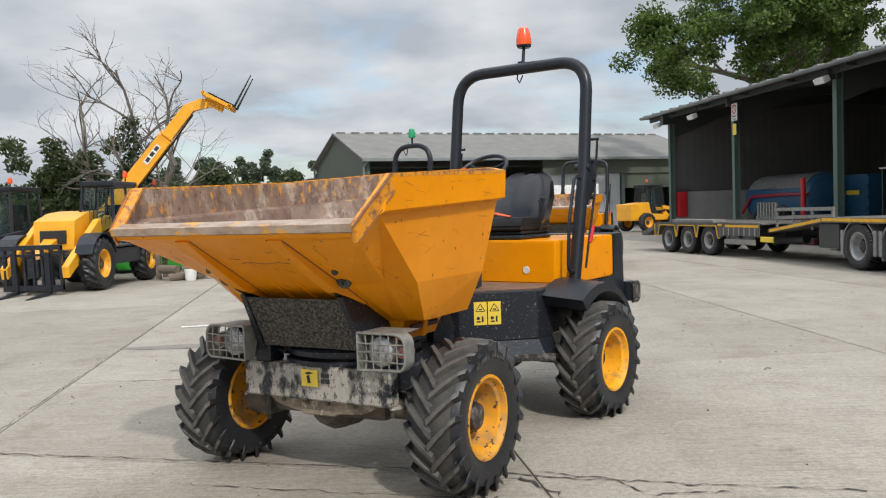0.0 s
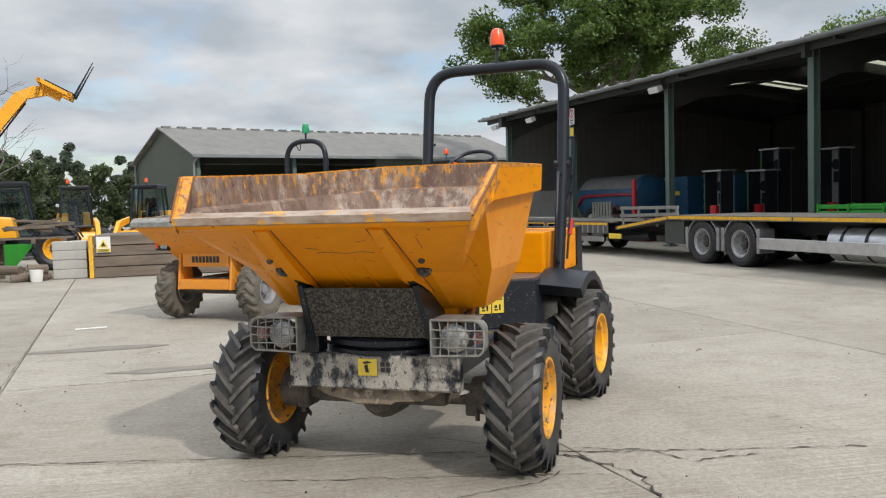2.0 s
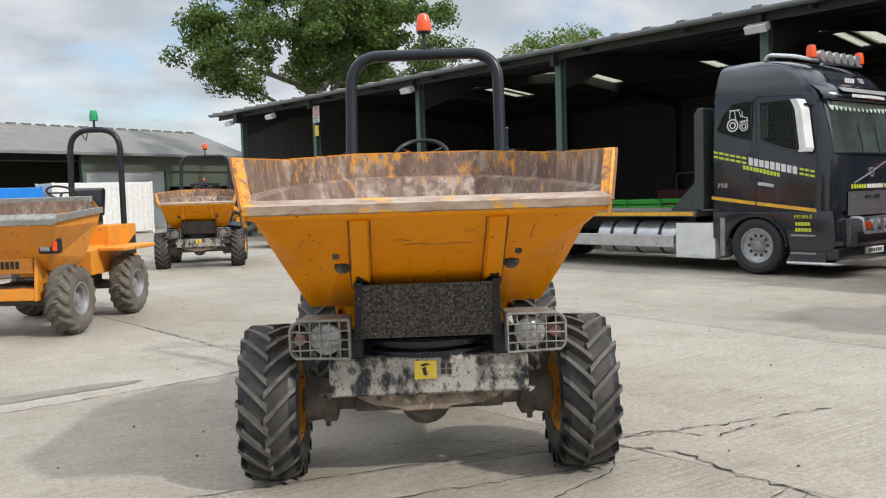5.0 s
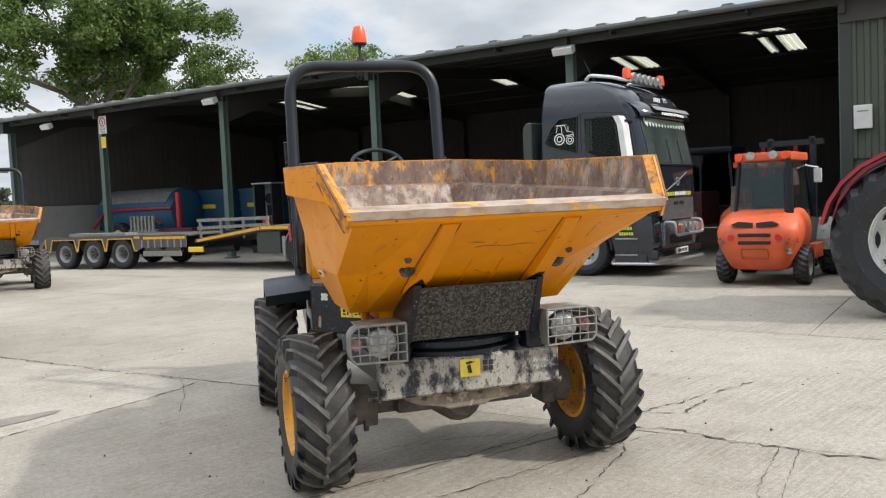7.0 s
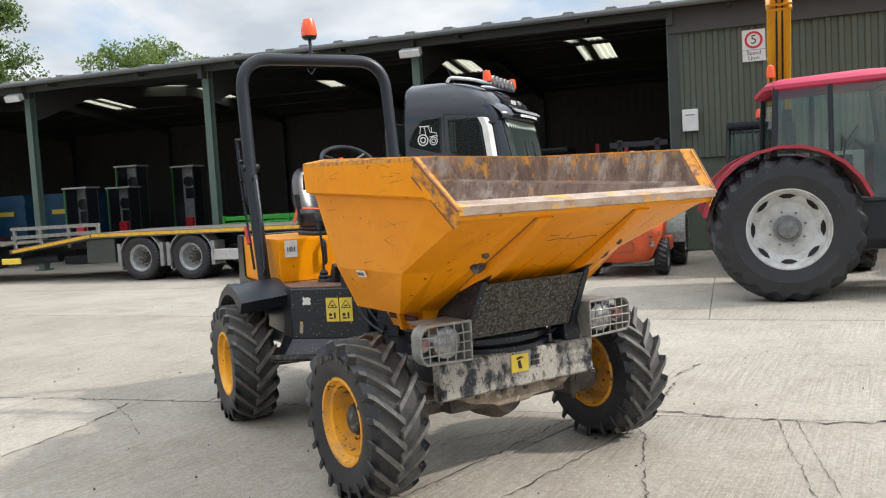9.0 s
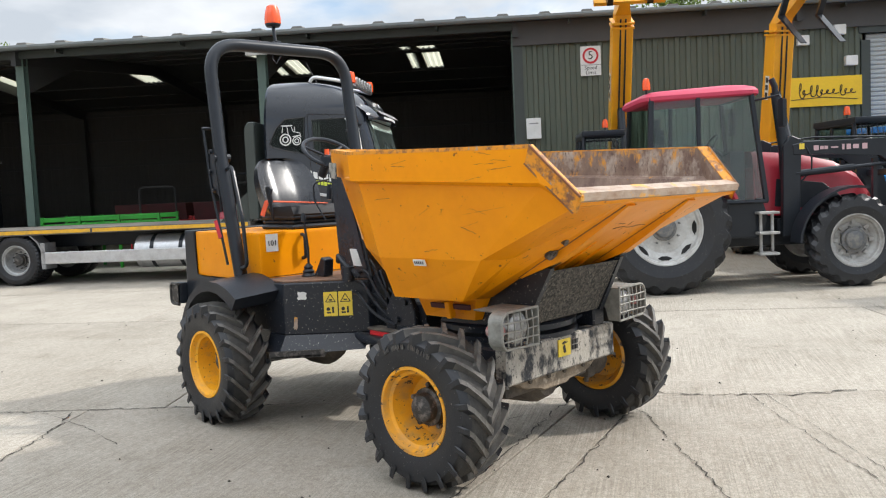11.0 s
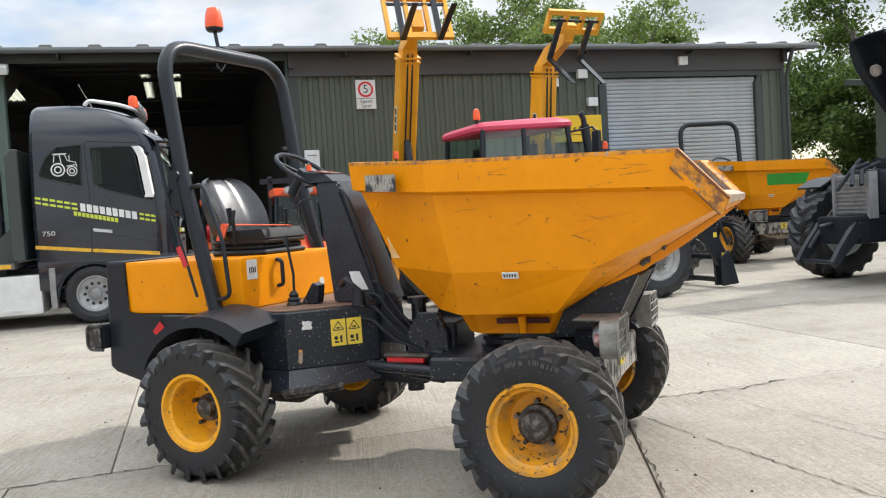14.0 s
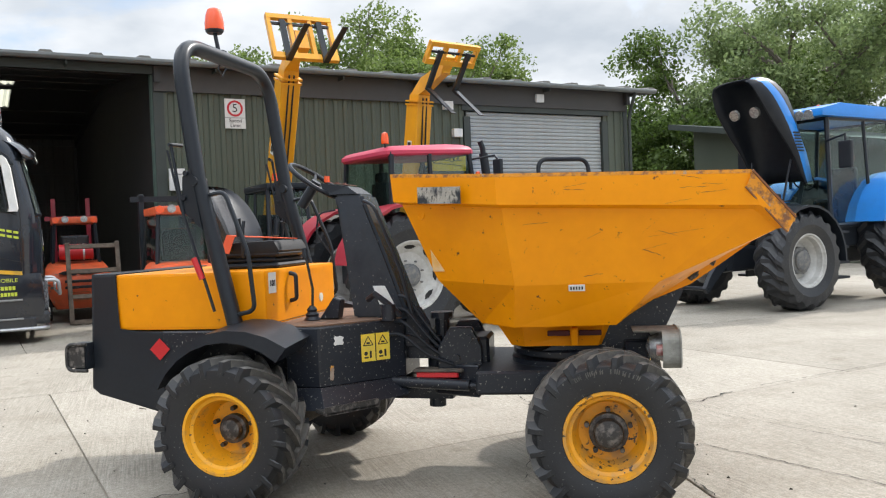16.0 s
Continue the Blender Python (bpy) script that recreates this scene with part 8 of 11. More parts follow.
        for y, z in ((3.95, 0.84), (4.10, 0.50), (2.02, 1.92)):
            use("sticker", mesh_of("sticker", box(B(), s * 0.632, s * 0.636, y, y + 0.07, z, z + 0.08), STICKER), arm)
        bm = B()
        box(bm, s * 0.50 - 0.03, s * 0.50 + 0.03, 3.10, 3.16, 0.80, 1.75)
        box(bm, s * 0.50 - 0.03, s * 0.50 + 0.03, 3.34, 3.40, 0.55, 1.60)
        use("guard_bar", mesh_of("guard_bar", bm, BLACK_C), ld)
        bm = B()
        prism(bm, [(4.04, 0.04), (4.02, 0.50), (4.18, 0.66), (4.26, 0.50), (4.40, 0.06), (4.44, 0.03)], s * 0.50, s * 0.56, "x", 0.006)
        prism(bm, [(4.04, 0.04), (4.02, 0.50), (4.18, 0.62), (4.24, 0.48), (4.36, 0.06)], s * 0.68, s * 0.72, "x", 0.006)
        use("hook_plate", mesh_of("hook_plate", bm, BLACK_C), ld)
    bm = B()
    box(bm, -0.72, 0.72, 4.14, 4.22, 0.46, 0.54, 0.01)
    box(bm, -0.72, 0.72, 4.14, 4.22, 0.08, 0.16, 0.01)
    use("headstock", mesh_of("headstock", bm, BLACK_C), ld, I4, "black loader headstock without a bucket")
    bm = B()
    box(bm, -0.53, 0.53, 3.52, 3.62, 1.50, 1.60, 0.01)
    box(bm, -0.4, 0.4, 3.15, 3.38, 0.45, 0.90, 0.04)
    use("loader_frame", mesh_of("loader_frame", bm, BLACK_C), ld)
    return t


build_red_tractor()


def build_blue_tractor():
    """Front axle near the yard, bonnet tipped up against the cab."""
    m = pose(6.85, -1.86, 0, 0, 0, 11.3) @ Matrix.Diagonal((1.08, 1.08, 1.08, 1))
    t = thing("farm_tractor", m, "blue farm tractor with its bonnet tipped fully open", "tractor")
    ty = tyre_mesh(0.76, 0.52, 0.40, 19, RUBBER, 1.0, 0.045)
    rim = rim_mesh(0.40, 0.52, RIM_PALE, 0.22)
    hub = hub_mesh(0.16, 0.14, 0.12, GREY_D, 8, 0.21)
    for s in (-1, 1):
        wheel(t, pose(s * 1.0, 0, 0.75, 0, 0, 0 if s > 0 else 180), ty, rim, hub, label="wide front wheel with a white rim")
        bm = B()
        arc = [(0.84 * math.cos(radians(a)) - 0.02, 0.75 + 0.84 * math.sin(radians(a))) for a in range(55, 186, 16)]
        prism(bm, arc + [(p[0] * 0.96, 0.75 + (p[1] - 0.75) * 0.96) for p in reversed(arc)], s * 0.76, s * 1.26, "x")
        part("front_mudguard", bm, PLASTIC, t, "black front mudguard", True)
    ty2 = tyre_mesh(1.02, 0.60, 0.55, 21, RUBBER, 1.0, 0.05)
    rim2 = rim_mesh(0.55, 0.60, RIM_PALE, 0.24)
    hub2 = hub_mesh(0.18, 0.16, 0.12, GREY_D, 8, 0.26)
    for s in (-1, 1):
        wheel(t, pose(s * 1.0, -2.85, 1.01, 0, 0, 0 if s > 0 else 180), ty2, rim2, hub2, label="tall rear wheel with a white rim")
        bm = B()
        arc = [(-2.85 + 1.12 * math.cos(radians(a)), 1.01 + 1.12 * math.sin(radians(a))) for a in range(15, 166, 15)]
        prism(bm, arc + [(-2.85 + (p[0] + 2.85) * 0.96, 1.01 + (p[1] - 1.01) * 0.96) for p in reversed(arc)], s * 0.62, s * 1.30, "x")
        part("mudguard", bm, BLUE_P, t, "blue rear mudguard", True)
    bm = B()
    box(bm, -0.32, 0.32, -3.2, 0.95, 0.6, 1.0, 0.05)
    box(bm, -0.28, 0.28, -1.1, 0.35, 1.0, 1.65, 0.06)
    cyl(bm, (-0.85, 0, 0.75), (0.85, 0, 0.75), 0.13, n=10)
    cyl(bm, (-0.85, -2.85, 1.0), (0.85, -2.85, 1.0), 0.18, n=10)
    part("engine", bm, BLACK_C, t, "exposed dark engine block")
    bm = B()
    box(bm, -0.31, 0.31, 0.50, 0.58, 1.0, 1.58, 0.01)
    for k in range(9):
        box(bm, -0.30, 0.30, 0.58, 0.60, 1.03 + k * 0.06, 1.045 + k * 0.06)
    box(bm, -0.35, -0.30, 0.46, 0.62, 0.95, 1.62)
    box(bm, 0.30, 0.35, 0.46, 0.62, 0.95, 1.62)
    part("radiator", bm, GREY_M, t, "grey radiator core")
    rng = random.Random(11)
    bm = B()
    for k in range(14):
        x, y, z = rng.uniform(-0.34, 0.34), rng.uniform(-0.9, 0.6), rng.uniform(1.2, 1.75)
        tube(bm, bend([(x, y, z), (x + rng.uniform(-0.2, 0.2), y + rng.uniform(0.1, 0.3), z + rng.uniform(-0.1, 0.15)), (x + rng.uniform(-0.1, 0.1), y + 0.4, z - 0.3)], 0.05, 3), rng.choice((0.012, 0.02, 0.03)))
    part("hose", bm, PLASTIC, t, "engine hoses and wiring", True)
    bm = B()
    box(bm, -0.30, -0.1, -0.6, 0.2, 1.65, 1.80, 0.03)
    cyl(bm, (0.18, -0.7, 1.72), (0.18, -0.1, 1.72), 0.11, n=14)
    part("air_cleaner", bm, PLASTIC, t, "black air cleaner", True)
    bm = B()
    box(bm, -0.34, 0.34, 0.62, 0.80, 0.62, 0.98, 0.02)
    for s in (-1, 1):
        prism(bm, [(0.75, 0.9), (0.8, 0.72), (1.15, 0.42), (1.25, 0.30), (1.32, 0.38), (1.2, 0.56), (0.9, 0.92)], s * 0.30, s * 0.38, "x", 0.008)
        cyl(bm, (s * 0.26, 0.8, 0.95), (s * 0.30, 1.12, 0.55), 0.04, n=10)
    cyl(bm, (-0.4, 1.24, 0.38), (0.4, 1.24, 0.38), 0.03, n=8)
    cyl(bm, (0, 0.8, 0.92), (0, 1.2, 0.86), 0.035, n=8)
    part("front_linkage", bm, BLACK_C, t, "black front linkage")
    # raised bonnet: a long rounded shell standing on its rear hinge
    hinge = Vector((0, -0.95, 1.95))
    d = Vector((0, 0.30, 0.954))
    n = Vector((0, -0.954, 0.30))
    secs_o, secs_i = [], []
    for s, q, m1, m2, p, w in ((0, 0.0, 0.04, 0.20, 0.25, 0.50), (0.25, -0.06, 0.01, 0.20, 0.28, 0.51), (0.5, -0.12, -0.02, 0.18, 0.30, 0.52), (0.75, -0.22, -0.06, 0.13, 0.32, 0.52), (1.0, -0.34, -0.11, 0.08, 0.32, 0.52),
                               (1.2, -0.42, -0.16, 0.03, 0.31, 0.51), (1.4, -0.50, -0.22, -0.03, 0.27, 0.50), (1.56, -0.54, -0.27, -0.09, 0.20, 0.48), (1.70, -0.57, -0.33, -0.16, 0.10, 0.45), (1.80, -0.58, -0.38, -0.23, -0.02, 0.42),
                               (1.87, -0.59, -0.44, -0.32, -0.16, 0.37), (1.90, -0.59, -0.48, -0.40, -0.30, 0.30)):
        c = hinge + d * s
        prof = [(-w * 0.97, q), (-w, m1), (-w * 0.97, m2), (-w * 0.72, p - 0.03), (0, p), (w * 0.72, p - 0.03), (w * 0.97, m2), (w, m1), (w * 0.97, q)]
        secs_o.append([c + Vector((x, 0, 0)) + n * y for x, y in prof])
        secs_i.append([c - d * 0.02 + Vector((x * 0.94, 0, 0)) + n * (q + (y - q) * 0.93) for x, y in prof])
    bm = B()
    hull(bm, [[p for p in a] + [q for q in reversed(b)] for a, b in zip(secs_o, secs_i)])
    for f in bm.faces:
        f.material_index = 1
        f.smooth = True
    bm.faces.ensure_lookup_table()
    for i, f in enumerate(bm.faces[:11 * 18]):
        f.material_index = 0 if i % 18 in (1, 6) else 1
    bonnet = part("bonnet", bm, [BLUE_P, PLASTIC], t, "raised blue and black bonnet", False)
    bm = B()
    for k in range(7):
        c = hinge + d * (0.55 + 0.05 * k) + n * 0.03
        for s in (-1, 1):
            box(bm, s * 0.52 - 0.01, s * 0.52 + 0.01, c.y - 0.08, c.y + 0.08, c.z - 0.012, c.z + 0.012)
    islands("louvre", bm, INK, bonnet)
    bm = B()
    for x in (-0.2, 0.2):
        c = hinge + d * 1.35 - n * 0.40
        cyl(bm, c + Vector((x, 0, 0)), c + Vector((x, 0, 0)) - n * 0.05, 0.09, n=14)
    islands("headlight", bm, LAMP_GLASS, bonnet, "headlight in the raised nose", True)
    bm = B()
    for s in (-1, 1):
        cyl(bm, (s * 0.3, -0.6, 1.6), (s * 0.38, -0.75, 2.35), 0.018, n=8)
    islands("gas_strut", bm, BLACK_C, bonnet)
    cab = cab_frame(t, -0.80, 0.80, -3.0, -1.15, 1.25, 3.0, BLACK_C, GLASS_B)
    bm = B()
    prism(bm, [(-3.15, 3.0), (-3.2, 3.12), (-2.9, 3.22), (-1.5, 3.25), (-1.02, 3.15), (-1.0, 3.02)], -0.80, 0.80, "x", 0.05)
    part("roof", bm, BLUE_P, t, "blue cab roof", True)
    bm = B()
    for x in (-0.55, -0.38, 0.38, 0.55):
        cyl(bm, (x, -1.06, 3.06), (x, -0.98, 3.06), 0.08, n=12)
    islands("work_light", bm, LAMP_GLASS, t, "roof work light", True)
    bm = B()
    prism(bm, [(-3.0, 0.9), (-3.0, 1.28), (-1.1, 1.28), (-0.9, 1.0), (-1.0, 0.9)], -0.75, 0.75, "x", 0.03)
    part("cab_base", bm, BLACK_C, t)
    for s in (-1, 1):
        bm = B()
        reach = s * 1.15 if s < 0 else 0.80
        tube(bm, [(s * 0.72, -1.2, 2.62), (reach, -1.05, 2.68), (reach, -1.05, 2.55)], 0.018)
        box(bm, reach - 0.11, reach + 0.11, -1.1, -1.02, 2.15, 2.58, 0.03)
        part("mirror", bm, PLASTIC, t, "black wing mirror")
        bm = B()
        for k in range(4):
            box(bm, s * 0.85 - 0.12, s * 0.85 + 0.12, -1.35, -1.0, 0.40 + k * 0.24, 0.44 + k * 0.24, 0.005)
        box(bm, s * 0.74 - 0.02, s * 0.74 + 0.02, -1.35, -0.95, 0.40, 1.25)
        part("step", bm, PLASTIC, t, "cab steps")
    beacon_part(t, 0.6, -2.9, 3.18, LAMP_ORANGE)
    return t


build_blue_tractor()


# ---- telehandlers ----
def build_telehandler(m, label, angle, length, knee, forks, group="telehandlers", width=2.25, hand=1, main=None, reach=0.85, head=None, base=-0.48):
    """Front along +y, cab on the left. angle: the boom's rise; length: its reach; knee: droop of the nose."""
    t = thing("telehandler", m, label, "telehandler", group)
    ty = tyre_mesh(0.62, 0.42, 0.32, 18, RUBBER, 1.0, 0.04)
    rim = rim_mesh(0.32, 0.42, RIM_YELLOW, 0.14)
    hub = hub_mesh(0.12, 0.12, 0.12, HUB, 8, 0.17)
    for y in (-1.4, 1.45):
        for s in (-1, 1):
            wheel(t, pose(s * (width / 2 - 0.21), y, 0.61, 0, 0, 0 if s > 0 else 180), ty, rim, hub, label="wheel with a yellow rim")
    bm = B()
    box(bm, -0.5, 0.5, -2.1, 2.0, 0.5, 0.95, 0.04)
    prism(bm, [(-2.4, 0.75), (-2.4, 1.75), (-1.6, 1.85), (-0.9, 1.2), (-0.9, 0.75)], -0.45, 0.45, "x", 0.03)
    part("chassis", bm, BLACK_C, t, "black chassis")
    bm = B()
    prism(bm, [(-2.2, 0.95), (-2.2, 1.55), (-0.6, 1.62), (0.4, 1.5), (0.5, 0.95)], hand * 0.30, hand * (width / 2 - 0.02), "x", 0.05)
    part("engine_pod", bm, YELLOW_C, t, "yellow engine pod", True)
    for y in (-1.4, 1.45):
        for s in (-1, 1):
            bm = B()
            arc = [(y + 0.72 * math.cos(radians(a)), 0.61 + 0.72 * math.sin(radians(a))) for a in range(20, 161, 20)]
            prism(bm, arc + [(y + (p[0] - y) * 0.95, 0.61 + (p[1] - 0.61) * 0.95) for p in reversed(arc)], s * (width / 2 - 0.42), s * (width / 2 - 0.01), "x")
            part("mudguard", bm, PLASTIC, t, "black mudguard")
    cx0, cx1 = sorted((hand * (-width / 2 + 0.05), hand * -0.20))
    cab = cab_frame(t, cx0, cx1, -0.75, 0.85, 0.98, 2.42, BLACK_C, GLASS, 0.08, 0.25)
    bm = B()
    box(bm, cx0 + 0.03, cx1 - 0.04, -0.8, 0.7, 2.42, 2.54, 0.04)
    part("cab_roof", bm, BLACK_C, cab, "black cab roof")
    bm = B()
    for k in range(8):
        tube(bm, [(cx0 + 0.1 + k * 0.1, 0.66, 2.42), (cx0 + 0.1 + k * 0.1, 0.80, 1.5)], 0.008, 5)
    islands("screen_guard", bm, BLACK_C, cab, "windscreen guard bars")
    bm = B()
    box(bm, cx0, cx1 - 0.02, -0.75, 0.9, 0.55, 1.0, 0.03)
    part("cab_base", bm, BLACK_C, cab)
    beacon_part(cab, cx0 + 0.25, -0.6, 2.54, LAMP_ORANGE)
    # boom
    piv = Vector((0.05, -2.0, 1.62))
    a = radians(angle)
    d, up = Vector((0, math.cos(a), math.sin(a))), Vector((0, -math.sin(a), math.cos(a)))
    def beam(bm, s0, s1, w, h0, h1, drop=0.0):
        hull(bm, [[piv + d * s + Vector((x * w, 0, 0)) + up * (y * h + drop) for x, y in ((-1, -1), (1, -1), (1, 1), (-1, 1))] for s, h in ((s0, h0), (s1, h1))])
    bm = B()
    main = main or length * 0.72
    beam(bm, -0.2, main, 0.20, 0.25, 0.22)
    bmesh.ops.bevel(bm, geom=bm.edges[:], offset=0.015, segments=1, affect="EDGES")
    boom = part("boom", bm, YELLOW_C, t, "yellow main boom")
    bm = B()
    beam(bm, main - 0.15, length, 0.155, 0.17, 0.17)
    inner = part("inner_boom", bm, YELLOW_C, boom, "yellow inner boom")
    bm = B()
    for s in (main / length - 0.005, main / length + 0.02):
        hull(bm, [[piv + d * (length * (s + e)) + Vector((x, 0, 0)) + up * y for x, y in ((-0.22, -0.24), (0.22, -0.24), (0.22, 0.24), (-0.22, 0.24))] for e in (0, 0.012)])
    islands("collar", bm, YELLOW_C, boom)
    bm = B()
    for x in (-0.05, 0.05):
        tube(bm, [piv + d * (length * 0.25) + Vector((x, 0, 0)) - up * 0.27, piv + d * (length * 0.7) + Vector((x, 0, 0)) - up * 0.25, piv + d * (length * 0.98) + Vector((x, 0, 0)) - up * 0.2], 0.018)
    tube(bm, [piv + d * (length * 0.1) + up * 0.25, piv + d * (length * 0.7) + up * 0.26], 0.02)
    part("hose", bm, PLASTIC, boom, "black hydraulic hoses", True)
    bm = B()
    cyl(bm, (0.05, -0.6, 0.95), piv + d * (main * 0.5) - up * 0.2, 0.08, n=12)
    part("lift_ram", bm, BLACK_C, boom, "lift ram", True)
    bm = B()
    for x in (-0.208, 0.208):
        hull(bm, [[piv + d * s + Vector((x + e, 0, 0)) + up * y for y, e in ((-0.08, -0.004), (0.08, -0.004), (0.08, 0.004), (-0.08, 0.004))] for s in (length * 0.50, length * 0.66)])
    part("maker_panel", bm, WHITE, boom, "white marking on the boom side")
    bm = B()
    for x in (-0.208, 0.208):
        for k in range(3):
            hull(bm, [[piv + d * s + Vector((x + e, 0, 0)) + up * y for y, e in ((-0.055, -0.007), (0.055, -0.007), (0.055, 0.007), (-0.055, 0.007))] for s in (length * (0.515 + 0.05 * k), length * (0.55 + 0.05 * k))])
    part("maker_marks", bm, INK, boom)
    # nose and fork carriage
    tip = piv + d * length
    b = a - radians(knee)
    e, eu = Vector((0, math.cos(b), math.sin(b))), Vector((0, -math.sin(b), math.cos(b)))
    bm = B()
    hull(bm, [[tip + Vector((x * w, 0, 0)) + p for x, p in ((-1, -up * 0.15), (1, -up * 0.15), (1, up * 0.15), (-1, up * 0.15))] for w in (0.155,)] +
             [[tip + d * 0.12 + e * 0.25 + Vector((x * 0.11, 0, 0)) + eu * y for x, y in ((-1, -0.16), (1, -0.16), (1, 0.16), (-1, 0.16))],
              [tip + d * 0.12 + e * (reach - 0.1) + Vector((x * 0.09, 0, 0)) + eu * y for x, y in ((-1, -0.11), (1, -0.11), (1, 0.11), (-1, 0.11))]])
    nose = part("nose", bm, YELLOW_C, boom, "yellow cranked boom nose")
    c = tip + d * 0.12 + e * reach
    fu = radians(forks)
    g, gu = Vector((0, math.cos(fu), math.sin(fu))), Vector((0, -math.sin(fu), math.cos(fu)))
    def bar(bm, x0, x1, y0, y1, z0, z1):
        hull(bm, [[c + Vector((x, 0, 0)) + g * y + gu * z for y, z in ((y0, z0), (y1, z0), (y1, z1), (y0, z1))] for x in (x0, x1)])
    bm = B()
    bar(bm, -0.12, 0.12, -0.25, 0.0, -0.2, 0.2)
    carriage = part("fork_carriage", bm, head or YELLOW_C, boom, "fork carriage")
    bm = B()
    bar(bm, -0.66, 0.66, -0.05, 0.05, 0.42, 0.52)
    bar(bm, -0.66, 0.66, -0.05, 0.05, base, base + 0.12)
    for x in (-0.66, -0.24, 0.16, 0.58) if not head else (-0.66, -0.45, -0.25, -0.05, 0.15, 0.36, 0.58):
        bar(bm, x, x + (0.08 if not head else 0.05), -0.06, 0.04, base + 0.02, 0.5)
    islands("carriage_bar", bm, head or YELLOW_C, carriage)
    bm = B()
    bar(bm, -0.6, 0.6, 0.0, 0.04, 0.28, 0.33)
    part("fork_shaft", bm, BLACK_C, carriage)
    for x in (-0.42, 0.32):
        bm = B()
        bar(bm, x, x + 0.11, 0.04, 0.10, -0.55, 0.36)
        hull(bm, [[c + Vector((xx, 0, 0)) + g * y + gu * z for xx, z in ((x, -0.55), (x + 0.11, -0.55), (x + 0.11, -0.55 + h), (x, -0.55 + h))] for y, h in ((0.04, 0.06), (1.15, 0.015))])
        part("fork", bm, BLACK_C, carriage, "black steel fork tine")
    return t


low = build_telehandler(pose(-9.35, 20.8, 0, 0, 0, 180), "yellow telehandler with its fork carriage lowered to the ground", -9, 3.7, 22, -3, head=BLACK)


def add_loader_arms():
    for s in (-1, 1):
        bm = B()
        prism(bm, [(0.1, 1.45), (0.2, 1.72), (0.9, 1.62), (2.55, 0.62), (2.5, 0.36), (0.8, 1.32)], s * 0.60, s * 0.76, "x", 0.015)
        part("loader_arm", bm, YELLOW_C, low, "yellow lowered loader arm")
        bm = B()
        cyl(bm, (s * 0.50, 0.6, 1.05), (s * 0.50, 2.1, 0.85), 0.05, n=10)
        part("tilt_ram", bm, HUB, low, "", True)
    bm = B()
    prism(bm, [(0.35, 0.95), (0.35, 1.85), (0.9, 1.80), (1.55, 1.62), (1.62, 0.95)], -0.48, 0.48, "x", 0.04)
    part("front_cover", bm, YELLOW_C, low, "yellow front cover", True)
    bm = B()
    box(bm, -0.3, 0.3, 1.58, 1.65, 1.1, 1.4, 0.01)
    part("grille", bm, INK, low)


add_loader_arms()
build_telehandler(pose(-9.1, 26.2, 0, 0, 0, -80), "yellow telehandler with its boom raised high", 51, 4.3, 45, 62)
build_telehandler(pose(11.16, 4.96, 0, 0, 0, 100), "yellow telehandler parked with its boom up before the shed", 67, 3.56, 45, 24, hand=-1, main=3.31)
build_telehandler(pose(11.37, 1.53, 0, 0, 0, 108), "yellow telehandler parked with boom raised and forks tipped down", 80, 3.02, 62, -36, main=2.80, reach=1.1, base=0.02)


